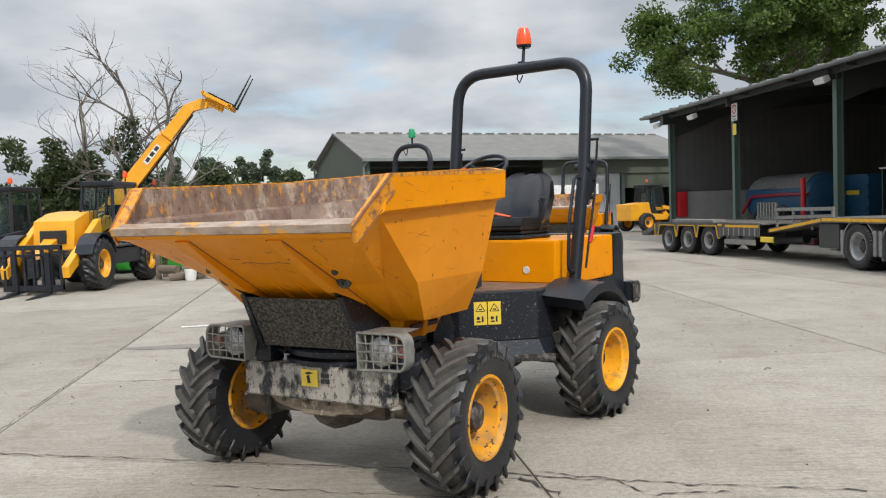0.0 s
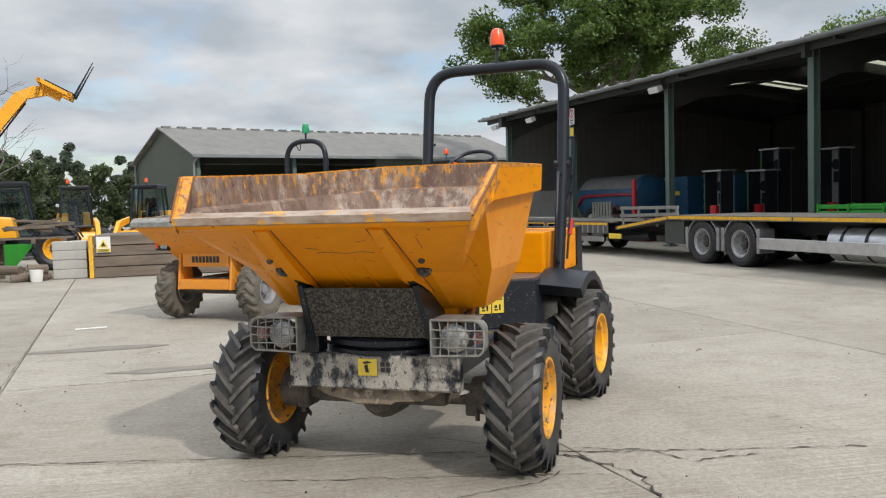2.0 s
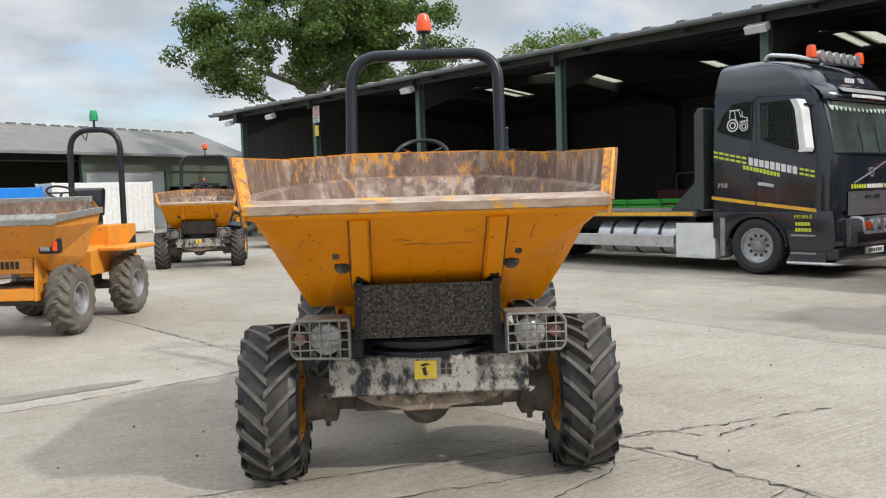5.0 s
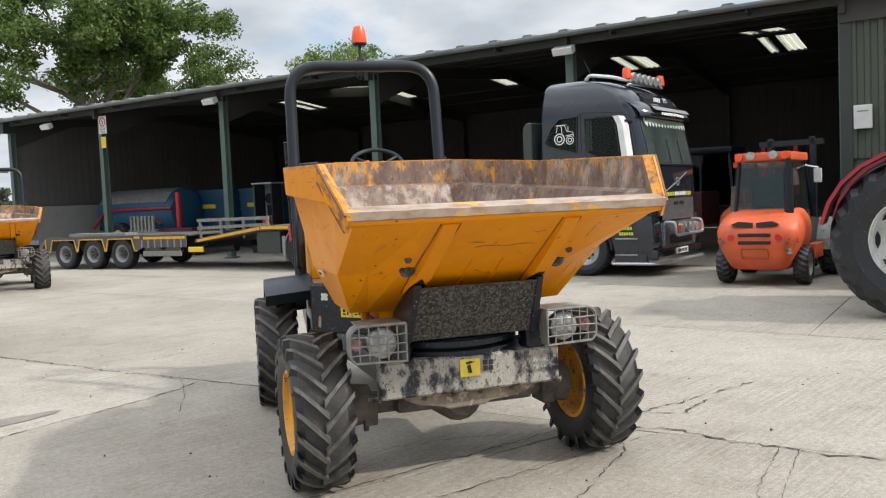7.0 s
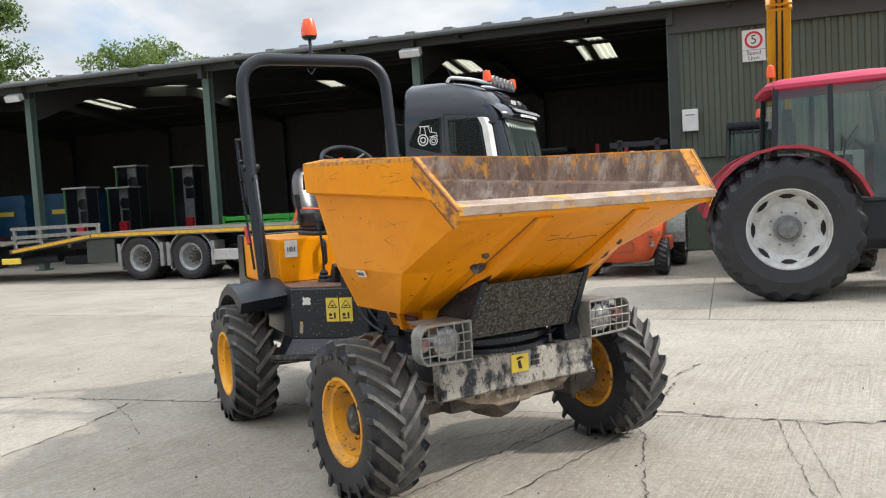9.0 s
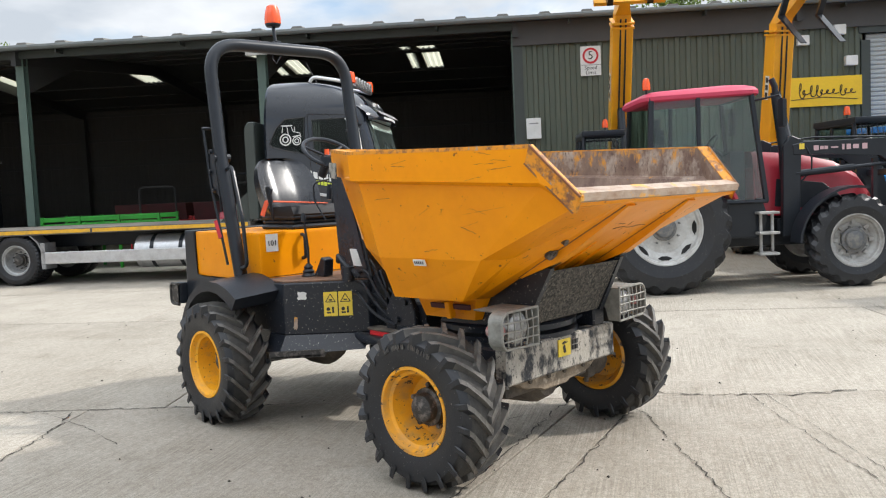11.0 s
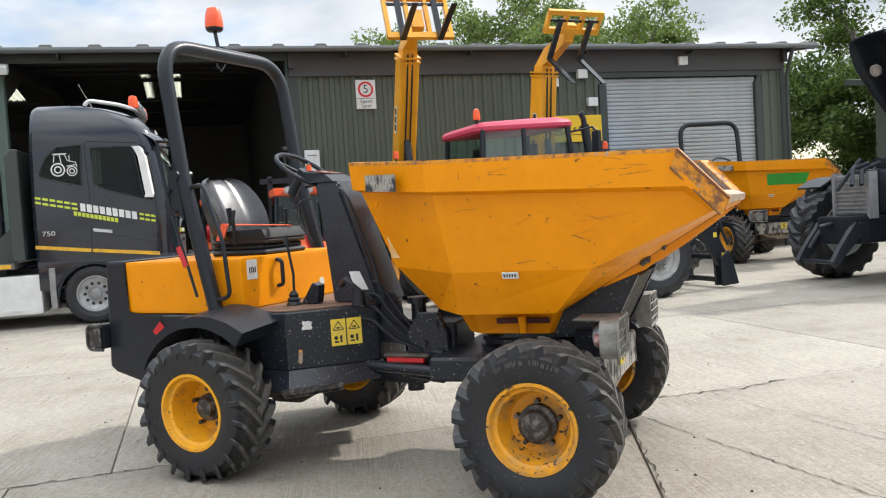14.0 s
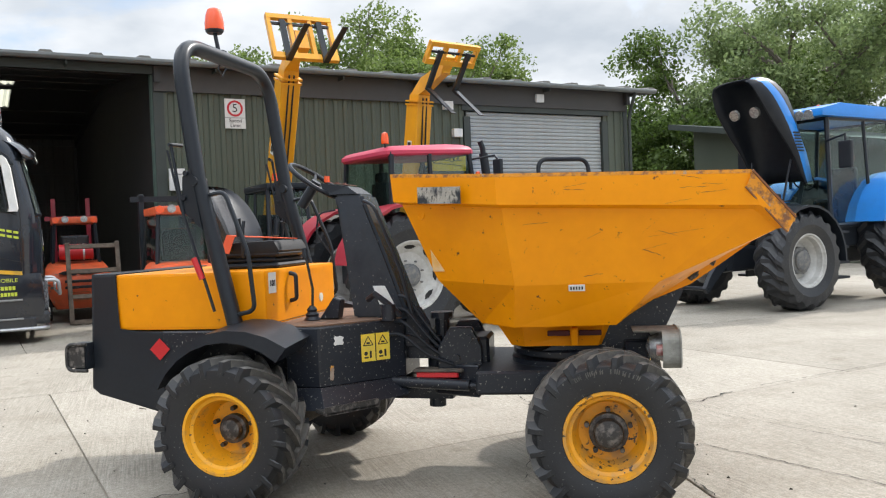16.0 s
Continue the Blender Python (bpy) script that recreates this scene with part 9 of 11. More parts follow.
# ---- forklifts ----
def build_forklift(m, label, gas):
    """Rear along -y (towards the yard), mast along +y."""
    t = thing("forklift", m, label, "forklift", "forklifts by the shed")
    ty = tyre_mesh(0.31, 0.22, 0.17, 20, RUBBER, 0.4, 0.015)
    rim = rim_mesh(0.17, 0.22, GREY_M, 0.06)
    hub = hub_mesh(0.05, 0.06, 0.06, HUB, 6, 0.09)
    ty2 = tyre_mesh(0.46, 0.32, 0.24, 18, RUBBER, 0.7, 0.025)
    rim2 = rim_mesh(0.24, 0.32, GREY_M, 0.08)
    for s in (-1, 1):
        wheel(t, pose(s * 0.60, 0, 0.31, 0, 0, 0 if s > 0 else 180), ty, rim, hub, label="small rear wheel")
        wheel(t, pose(s * 0.70, 1.75, 0.46, 0, 0, 0 if s > 0 else 180), ty2, rim2, hub, label="front wheel")
    # counterweight: rounded levels, pinched at the foot where the wheels turn
    bm = B()
    rings = []
    for z, w, y0, soft in ((0.26, 0.42, -0.40, 0.18), (0.34, 0.47, -0.50, 0.2), (0.52, 0.55, -0.58, 0.22), (0.70, 0.62, -0.61, 0.24), (0.86, 0.645, -0.60, 0.26), (0.97, 0.63, -0.55, 0.28), (1.06, 0.60, -0.44, 0.30), (1.13, 0.56, -0.28, 0.30),
                           (1.18, 0.52, -0.10, 0.26), (1.205, 0.46, 0.05, 0.2)):
        half = [(w, 0.45), (w, y0 + soft * 1.6)]
        half += [(w - soft + soft * math.cos(radians(q)), y0 + soft - soft * math.sin(radians(q)) * 1.0) for q in range(15, 91, 15)]
        half += [(0.0, y0 - 0.015)]
        rings.append([(x, y, z) for x, y in half] + [(-x, y, z) for x, y in reversed(half[:-1])])
    hull(bm, rings)
    cw = part("counterweight", bm, ORANGE, t, "scraped orange counterweight", True)
    for sx in (-1, 1):
        bm = B()
        prism(bm, [(sx * 0.03, 1.01), (sx * 0.03, 0.945), (sx * 0.27, 0.955), (sx * 0.36, 0.985), (sx * 0.25, 1.03)], -0.60, -0.45, "y")
        part("vent_slot", bm, INK, cw, "black hood vent")
        bm = B()
        cyl(bm, (sx * 0.36, -0.625, 0.78), (sx * 0.36, -0.57, 0.78), 0.05, n=14)
        part("rear_light", bm, RED, cw, "round red rear light", True)
    for z in (0.70, 0.82):
        bm = B()
        box(bm, -0.25, 0.25, -0.635, -0.5, z - 0.028, z + 0.028, 0.012)
        slot = part("vent_slot", bm, INK, cw)
        for k in (-0.012, 0.012):
            bm = B()
            box(bm, -0.24, 0.24, -0.640, -0.636, z + k - 0.004, z + k + 0.004)
            part("louvre", bm, BLACK_C, slot)
    bm = B()
    tube(bm, bend([(-0.20, -0.612, 0.60), (0.20, -0.612, 0.60), (0.20, -0.575, 0.44), (-0.20, -0.575, 0.44), (-0.20, -0.612, 0.60)], 0.03, 3), 0.007, 5)
    part("tow_pocket", bm, SCRATCH_AND_SHADE, cw, "scraped tow pocket outline")
    rr = random.Random(6)
    for k in range(26):
        sx = rr.choice((-1, 1))
        z = rr.uniform(0.42, 0.78)
        w = float(np.interp(z, (0.26, 0.52, 0.70, 0.86), (0.42, 0.55, 0.62, 0.645)))
        y0 = float(np.interp(z, (0.26, 0.52, 0.70, 0.86), (-0.40, -0.58, -0.61, -0.60)))
        q, r = radians(rr.uniform(15, 70)), rr.uniform(0.012, 0.05)
        c = Vector((sx * (w - 0.22 + 0.225 * math.cos(q)), y0 + 0.22 - 0.226 * math.sin(q), z))
        n = Vector((sx * math.cos(q), -math.sin(q), 0))
        u = Vector((-n.y, n.x, 0))
        bm = B()
        bm.faces.new([bm.verts.new(c + n * 0.004 + u * r * math.cos(v * 0.9) * rr.uniform(0.5, 1.2) + Vector((0, 0, 1)) * r * 0.7 * math.sin(v * 0.9) * rr.uniform(0.5, 1.2)) for v in range(7)])
        part("scrape", bm, rr.choice((SCRATCH_AND_SHADE, DIRTY, CAGE)), cw)
    bm = B()
    prism(bm, [(0.3, 0.35), (0.3, 1.1), (1.5, 1.0), (1.6, 0.4)], -0.55, 0.55, "x", 0.03)
    part("body", bm, BLACK_C if not gas else ORANGE, t, "dark machine body")
    for sx in (-1, 1):
        bm = B()
        arc = [(1.75 + 0.54 * math.cos(radians(q)), 0.46 + 0.54 * math.sin(radians(q))) for q in range(0, 181, 20)]
        inn = [(1.75 + 0.49 * math.cos(radians(q)), 0.46 + 0.49 * math.sin(radians(q))) for q in range(180, -1, -20)]
        prism(bm, arc + inn, sx * 0.50, sx * 0.88, "x")
        part("front_mudguard", bm, CAGE, t, "grey front mudguard")
        bm = B()
        box(bm, min(sx * 0.5, sx * 0.68), max(sx * 0.5, sx * 0.68), 0.55, 1.15, 0.36, 0.60, 0.02)
        part("step_box", bm, ORANGE, t, "orange step box")
    bm = B()
    for s in (-1, 1):
        tube(bm, [(s * 0.44, -0.02, 1.12), (s * 0.38, 0.06, 2.0)], 0.035, 6)
        tube(bm, [(s * 0.46, 1.45, 1.0), (s * 0.40, 1.15, 2.0)], 0.035, 6)
    islands("post", bm, BLACK_C, t, "overhead guard post")
    bm = B()
    box(bm, -0.44, 0.44, -0.02, 1.25, 1.98, 2.12, 0.04)
    roof = part("cab_roof", bm, ORANGE, t, "orange cab roof")
    bm = B()
    for x in (-0.36, 0.36):
        cyl(bm, (x, -0.06, 2.06), (x, 0.0, 2.06), 0.065, n=14)
    islands("rear_lens", bm, LAMP_ORANGE, roof, "orange rear lamp", True)
    bm = B()
    for x in (-0.18, 0.18):
        cyl(bm, (x, -0.07, 2.07), (x, 0.0, 2.07), 0.068, n=14)
    islands("work_lamp", bm, LAMP_GLASS, roof, "clear work lamp", True)
    if not gas:
        bm = B()
        plate(bm, [(-0.41, 0.0, 1.18), (0.41, 0.0, 1.18), (0.36, 0.06, 1.97), (-0.36, 0.06, 1.97)], 0.008, (0, -1, 0))
        part("rear_window", bm, GLASS, t, "dark rear window")
        for s in (-1, 1):
            bm = B()
            plate(bm, [(s * 0.45, 0.05, 1.15), (s * 0.45, 1.4, 1.02), (s * 0.40, 1.15, 1.97), (s * 0.38, 0.10, 1.97)], 0.008, (s, 0, 0))
            part("side_window", bm, GLASS, t)
        bm = B()
        cyl(bm, (0.42, -0.12, 1.12), (0.42, -0.12, 1.85), 0.07, n=12)
        tube(bm, [(0.42, -0.12, 1.85), (0.42, -0.12, 2.0)], 0.045, 10)
        part("exhaust", bm, PLASTIC, t, "black exhaust silencer", True)
        bm = B()
        tube(bm, [(0.42, 1.1, 1.9), (0.62, 1.15, 1.85)], 0.015)
        box(bm, 0.55, 0.68, 1.1, 1.15, 1.60, 1.84, 0.02)
        part("mirror", bm, WHITE, t, "white mirror")
    else:
        bm = B()
        cyl(bm, (-0.32, -0.12, 1.40), (0.32, -0.12, 1.40), 0.16, n=18)
        gasb = part("gas_bottle", bm, RED, t, "red gas bottle", True)
        bm = B()
        for x in (-0.14, 0.14):
            lathe(bm, [(0.165, x - 0.02), (0.165, x + 0.02), (0.158, x + 0.02)], 16, "x", pose(0, -0.12, 1.40))
        part("strap", bm, ALU, gasb)
    bm = B()
    box(bm, -0.3, 0.3, 0.4, 0.9, 1.05, 1.3, 0.05)
    box(bm, -0.28, 0.28, 0.32, 0.45, 1.2, 1.75, 0.05)
    part("seat", bm, VINYL, t, "dark seat")
    bm = B()
    for s in (-1, 1):
        box(bm, s * 0.36 - 0.05, s * 0.36 + 0.05, 2.0, 2.14, 0.1, 2.42 if not gas else 2.6, 0.008)
    for z in (0.4, 1.3, 2.1 if gas else 2.28):
        box(bm, -0.4 if z < 2 else -0.55, 0.4 if z < 2 else 0.55, 2.0, 2.1, z, z + 0.1)
    part("mast", bm, BLACK_C if not gas else RED_P, t, "lifting mast")
    bm = B()
    box(bm, -0.6, 0.6, 2.14, 2.2, 0.15, 0.25)
    box(bm, -0.6, 0.6, 2.14, 2.2, 0.55, 0.65)
    for x in (-0.35, 0.25):
        box(bm, x, x + 0.1, 2.2, 3.2, 0.08, 0.12)
        box(bm, x, x + 0.1, 2.2, 2.25, 0.08, 0.7)
    part("forks", bm, BLACK_C, t, "fork carriage")
    return t


build_forklift(pose(9.22, 7.40, 0, 0, 0, -82), "orange rough-terrain forklift with a scraped counterweight", False)
build_forklift(pose(13.6, 9.35, 0, 0, 0, -84), "orange gas forklift standing inside the open shed", True)

# ---- other dumpers ----
def build_orange_dumper():
    """Forward-tipping dumper; front along +y."""
    t = thing("site_dumper", pose(-2.2, 12.78, 0, 0, 0, 147.5), "faded orange forward-tip dumper with concrete crusted on its skip", "dumper")
    RM = pose(0, -1.86, 0)
    ty = tyre_mesh(0.43, 0.31, 0.20, 17, RUBBER_M, 1.0, 0.035)
    rim = rim_mesh(0.20, 0.31, GREY_M, 0.11)
    hub = hub_mesh(0.075, 0.10, 0.10, GREY_M, 6, 0.11)
    for s in (-1, 1):
        wheel(t, pose(s * 0.70, 0, 0.43, 0, 0, 0 if s > 0 else 180), ty, rim, hub, label="muddy wheel with a grey rim")
        wheel(t, RM @ pose(s * 0.70, 0, 0.43, 0, 0, 0 if s > 0 else 180), ty, rim, hub, label="muddy wheel with a grey rim")
    out = [
        [(0.88, 0.72, 1.42), (0.90, 0.60, 1.50), (0.90, -0.55, 1.52), (0.62, -0.95, 1.66)],
        [(0.88, 0.68, 1.34), (0.88, 0.45, 1.34), (0.88, -0.50, 1.36), (0.60, -0.92, 1.40)],
        [(0.60, 0.30, 0.98), (0.62, 0.10, 0.98), (0.70, -0.45, 0.92), (0.50, -0.80, 0.90)],
        [(0.50, 0.10, 0.80), (0.52, 0.00, 0.78), (0.55, -0.45, 0.74), (0.45, -0.65, 0.72)],
    ]
    bm = B()
    rings = shell(bm, out)
    bm.faces.new(rings[-1])
    skip = part("skip", bm, YELLOW_B, t, "faded orange skip")
    bm = B()
    rings = shell(bm, [[(x * 0.95, y * 0.95, z + (0.05 if k else 0)) for x, y, z in lev] for k, lev in enumerate(out)])
    bm.faces.new(rings[-1][::-1])
    part("lining", bm, RUST_IN, skip, "rusty skip lining")
    bm = B()
    prism(bm, [(0.75, 1.36), (0.75, 1.44), (0.66, 1.50), (0.60, 1.46)], -0.92, 0.92, "x", 0.01)
    for s in (-1, 1):
        hull(bm, [[(s * 0.86, 0.70, 1.38), (s * 0.93, 0.70, 1.40), (s * 0.93, 0.70, 1.48), (s * 0.86, 0.70, 1.48)], [(s * 0.87, -0.55, 1.48), (s * 0.93, -0.55, 1.48), (s * 0.93, -0.55, 1.55), (s * 0.87, -0.55, 1.55)]])
    box(bm, -0.62, 0.62, -0.98, -0.90, 1.60, 1.70, 0.01)
    part("rim", bm, CAGE, skip, "concrete-crusted rim")
    bm = B()
    box(bm, -0.05, 0.11, -0.14, 0.14, -0.055, 0.055, 0, pose(0.87, 0.18, 1.24, 0, -8, 0))
    part("maker_panel", bm, WHITE, skip, "small white maker plate")
    bm = B()
    box(bm, -0.42, 0.42, 0.10, 0.36, 0.46, 0.60, 0.02)
    box(bm, -0.40, 0.40, 0.18, 0.30, 0.78, 0.98, 0.01)
    for s in (-1, 1):
        prism(bm, [(0.0, 0.45), (0.36, 0.45), (0.30, 0.98), (0.10, 1.0)], s * 0.42, s * 0.46, "x", 0.01)
    part("front_frame", bm, YELLOW_B, t, "orange front frame")
    bm = B()
    for k in range(8):
        box(bm, -0.24 + k * 0.06, -0.195 + k * 0.06, 0.30, 0.304, 0.84, 0.93)
    part("maker_marks", bm, INK, t, "dark maker lettering as bars")
    for s in (-1, 1):
        bm = B()
        box(bm, s * 0.66 - 0.12, s * 0.66 + 0.12, 0.30, 0.42, 1.02, 1.20, 0.015)
        lamp = part("lamp_box", bm, PLASTIC, t, "black lamp box")
        bm = B()
        box(bm, s * 0.62 - 0.06, s * 0.62 + 0.06, 0.41, 0.43, 1.05, 1.17, 0.01)
        part("headlight", bm, LAMP_GLASS, lamp, "clear headlight")
        bm = B()
        box(bm, s * 0.74 - 0.03, s * 0.74 + 0.03, 0.41, 0.43, 1.05, 1.17, 0.01)
        part("indicator", bm, LAMP_ORANGE, lamp)
    bm = B()
    cyl(bm, (-0.6, 0, 0.43), (0.6, 0, 0.43), 0.07, n=10)
    cyl(bm, (-0.6, -1.86, 0.43), (0.6, -1.86, 0.43), 0.07, n=10)
    box(bm, -0.3, 0.3, -1.9, 0.2, 0.42, 0.62, 0.03)
    part("chassis", bm, DIRTY, t, "muddy chassis and axles")
    bm = B()
    prism(bm, [(-2.75, 0.75), (-2.75, 1.28), (-1.70, 1.28), (-1.70, 1.0), (-1.1, 0.95), (-1.1, 0.62), (-2.4, 0.62)], -0.50, 0.50, "x", 0.02)
    part("engine_cover", bm, YELLOW_B, t, "orange engine cover")
    for s in (-1, 1):
        bm = B()
        box(bm, s * 0.52, s * 0.90, -2.45, -1.30, 0.93, 0.99, 0.015)
        part("mudguard", bm, YELLOW_B, t, "flat orange mudguard")
    bm = B()
    prism(bm, [(-2.7, 0.82), (-2.05, 0.82), (-2.7, 1.12)], 0.502, 0.508, "x")
    prism(bm, [(-2.7, 0.82), (-2.05, 0.82), (-2.7, 1.12)], -0.508, -0.502, "x")
    part("dark_flash", bm, BLACK_C, t, "dark triangular decal")
    bm = B()
    hoop = [(0.40, -2.55, 0.9), (0.38, -2.60, 2.72), (-0.38, -2.60, 2.72), (-0.40, -2.55, 0.9)]
    tube(bm, bend(hoop, 0.32, 8), 0.045, 12)
    bar = part("roll_bar", bm, BLACK_C, t, "black roll bar", True)
    beacon_part(t, 0.0, -2.60, 2.74, LAMP_GREEN, 0.062)
    bm = B()
    tube(bm, bend([(0.1, -2.62, 2.78), (0.14, -2.62, 2.55), (0.2, -2.6, 2.66)], 0.03, 3), 0.008)
    part("cable", bm, PLASTIC, bar)
    bm = B()
    box(bm, -0.24, 0.24, -2.2, -1.75, 1.28, 1.42, 0.05)
    prism(bm, [(-2.15, 1.40), (-2.28, 1.42), (-2.36, 1.80), (-2.28, 1.84), (-2.2, 1.80)], -0.23, 0.23, "x", 0.04)
    part("seat", bm, VINYL, t, "black vinyl seat", True)
    bm = B()
    hull(bm, [[(-w, y - d, z), (w, y - d, z), (w, y + d, z), (-w, y + d, z)] for z, y, d, w in ((0.95, -1.15, 0.14, 0.2), (1.55, -1.25, 0.10, 0.16), (1.62, -1.26, 0.14, 0.25))])
    part("console", bm, YELLOW_B, t, "orange console")
    bm = B()
    tube(bm, [(0.20 * math.cos(k * math.tau / 20), -1.42 + 0.17 * math.sin(k * math.tau / 20), 1.76 + 0.09 * math.sin(k * math.tau / 20)) for k in range(21)], 0.015, 6)
    tube(bm, [(0, -1.28, 1.6), (0, -1.42, 1.76)], 0.02)
    tube(bm, [(-0.2, -1.42, 1.76), (0.2, -1.42, 1.76)], 0.012)
    part("steering_wheel", bm, PLASTIC, t, "black steering wheel", True)
    return t


build_orange_dumper()
second = tagged(copy_thing(main_dumper, pose(2.55, 21.6, 0, 0, 0, 162)), "muddy yellow site dumper with a rusty skip, parked across the yard", "dumper")
third = tagged(copy_thing(main_dumper, pose(12.13, -2.84, 0, 0, 0, 95) @ Matrix.Diagonal((1.2, 1.2, 1.2, 1))), "large yellow site dumper with swivelled skip and green side panel", "dumper")
SWIVEL = pose(0, -0.14, 0, 0, 0, 59) @ pose(0, 0.14, 0)
for child in third.children:
    if child.name.split(".")[0] in ("skip", "tilt_frame", "tilt_arm"):
        child.matrix_basis = SWIVEL @ child.matrix_basis
for child in list(third.children):
    if child.name.split(".")[0] == "beacon_stem":
        for lens in list(child.children):
            bpy.data.objects.remove(lens)
        bpy.data.objects.remove(child)


def patch_green():
    bm = B()
    plate(bm, [(0.835, -0.20, 1.58), (0.842, 0.50, 1.56), (0.802, 0.42, 1.37), (0.79, -0.20, 1.38)], 0.008, (1, 0, 0.2))
    part("green_panel", bm, GREEN_P, third, "green panel on the skip side", m=SWIVEL)


patch_green()


# ---- far shed ----
def build_far_shed():
    F = pose(-5.9, 50.0, 0, 0, 0, 25)
    L, Dp, E, Rz = 25.0, 11.0, 4.7, 6.55
    h = thing("barn", F, "long dark green farm shed with a grey roof and open front", "barn")
    bm = B()
    prism(bm, [(0, 0), (Dp, 0), (Dp, E), (Dp / 2, Rz), (0, E)], 0.0, 0.12, "x")
    prism(bm, [(0, 0), (Dp, 0), (Dp, E), (Dp / 2, Rz), (0, E)], L - 0.12, L, "x")
    box(bm, 0, L, Dp - 0.12, Dp, 0, E)
    part("wall", bm, CLAD, h, "dark green cladding")
    bm = B()
    for y0, z0, y1, z1 in ((-0.5, E - 0.12, Dp / 2, Rz + 0.05), (Dp + 0.5, E - 0.12, Dp / 2, Rz + 0.05)):
        hull(bm, [[(-0.3, y0, z0), (L + 0.3, y0, z0), (L + 0.3, y0, z0 + 0.1), (-0.3, y0, z0 + 0.1)], [(-0.3, y1, z1), (L + 0.3, y1, z1), (L + 0.3, y1, z1 + 0.1), (-0.3, y1, z1 + 0.1)]])
    part("roof", bm, ROOF, h, "weathered grey corrugated roof")
    bm = B()
    for k in range(26):
        box(bm, k * 0.98, k * 0.98 + 0.5, Dp / 2 - 0.2, Dp / 2 + 0.2, Rz + 0.1, Rz + 0.22)
    ridge = part("ridge_cap", bm, ROOF, h, "ridge tiles")
    ridge["kind"] = "stuff"
    bm = B()
    box(bm, -0.3, L + 0.3, -0.65, -0.5, E - 0.2, E - 0.05, 0.02)
    tube(bm, bend([(0.0, -0.6, E - 0.15), (-0.12, -0.2, E - 0.5), (-0.12, -0.1, 0.2)], 0.15, 3), 0.06)
    tube(bm, [(-0.12, Dp, E), (-0.12, Dp, 0.1)], 0.08)
    part("gutter", bm, GUTTER, h, "pale gutter and downpipes")
    for x in (0.2, 6.2, 12.2, 18.2, 24.6):
        bm = B()
        box(bm, x - 0.12, x + 0.12, 0.0, 0.3, 0, E - 0.1)
        part("column", bm, COLUMN, h, "green steel column")
    bm = B()
    box(bm, 12.4, 18.0, 0.1, 0.18, 0, E - 1.1)
    part("shutter", bm, SHUTTER, h, "pale closed shutter")
    bm = B()
    box(bm, 12.0, L, -0.05, 0.1, E - 1.1, E - 0.1)
    box(bm, 18.4, 24.4, 0.1, 0.18, 2.6, E - 1.1)
    part("wall_panel", bm, CLAD, h)
    return h


build_far_shed()


# ---- clutter round the far yard ----
def container(name, m, l, w, hgt, mat, label, category):
    t = thing(name, m, label, category)
    bm = B()
    box(bm, 0, l, 0, w, 0.1, hgt, 0.03)
    part("body", bm, mat, t)
    bm = B()
    k = 0.15
    while k < l - 0.15:
        box(bm, k, k + 0.14, -0.025, 0.0, 0.25, hgt - 0.15)
        k += 0.28
    ribs = part("rib", bm, mat, t, "corrugated side")
    ribs["kind"] = "stuff"
    for x in (0.0, l - 0.12):
        for y in (-0.03, w - 0.1):
            bm = B()
            box(bm, x, x + 0.12, y, y + 0.13, 0, hgt + 0.03, 0.01)
            part("corner_post", bm, mat, t)
    for x in (l * 0.3, l * 0.7):
        bm = B()
        box(bm, x - 0.1, x + 0.1, -0.035, -0.026, hgt * 0.62, hgt * 0.74)
        part("notice", bm, WHITE, t, "small white notice")
    return t


container("storage_container", pose(-1.6, 47.0, 0, 0, 0, 5), 3.6, 2.4, 2.5, BLUE_P, "blue steel storage container by the far shed", "container")
container("shipping_container", pose(2.4, 47.2, 0, 0, 0, 12), 5.2, 2.4, 2.7, WHITE, "pale grey shipping container by the far shed", "container")


def compact_machine(m, label, paint, category="excavator", boom=True):
    t = thing("loader_machine", m, label, category, "machines by the far shed")
    ty = tyre_mesh(0.52, 0.38, 0.28, 16, RUBBER, 1.0, 0.035)
    rim = rim_mesh(0.28, 0.38, RIM_YELLOW, 0.12)
    hub = hub_mesh(0.1, 0.1, 0.1, HUB, 6, 0.14)
    for y in (-1.0, 1.1):
        for s in (-1, 1):
            wheel(t, pose(s * 0.85, y, 0.51, 0, 0, 0 if s > 0 else 180), ty, rim, hub)
    bm = B()
    prism(bm, [(-1.9, 0.6), (-1.9, 1.5), (-0.6, 1.6), (-0.5, 0.9), (1.6, 0.9), (1.7, 0.6)], -0.6, 0.6, "x", 0.06)
    part("body", bm, paint, t, "machine body")
    cab = cab_frame(t, -0.55, 0.55, -0.7, 0.55, 1.1, 2.45, BLACK_C, GLASS)
    bm = B()
    box(bm, -0.5, 0.5, -0.72, 0.5, 2.44, 2.56, 0.04)
    part("cab_roof", bm, BLACK_C, cab)
    if boom:
        bm = B()
        for s in (-1, 1):
            prism(bm, [(0.3, 1.2), (0.3, 1.4), (1.5, 1.25), (2.3, 0.45), (2.2, 0.3), (1.4, 1.05)], s * 0.55, s * 0.70, "x", 0.01)
        part("loader_arm", bm, paint, t)
        bm = B()
        prism(bm, [(2.2, 0.1), (2.2, 0.7), (2.4, 0.7), (2.9, 0.12)], -1.0, 1.0, "x", 0.02)
        part("bucket", bm, paint, t, "front bucket")
    beacon_part(cab, 0.2, -0.4, 2.56, LAMP_ORANGE)
    return t


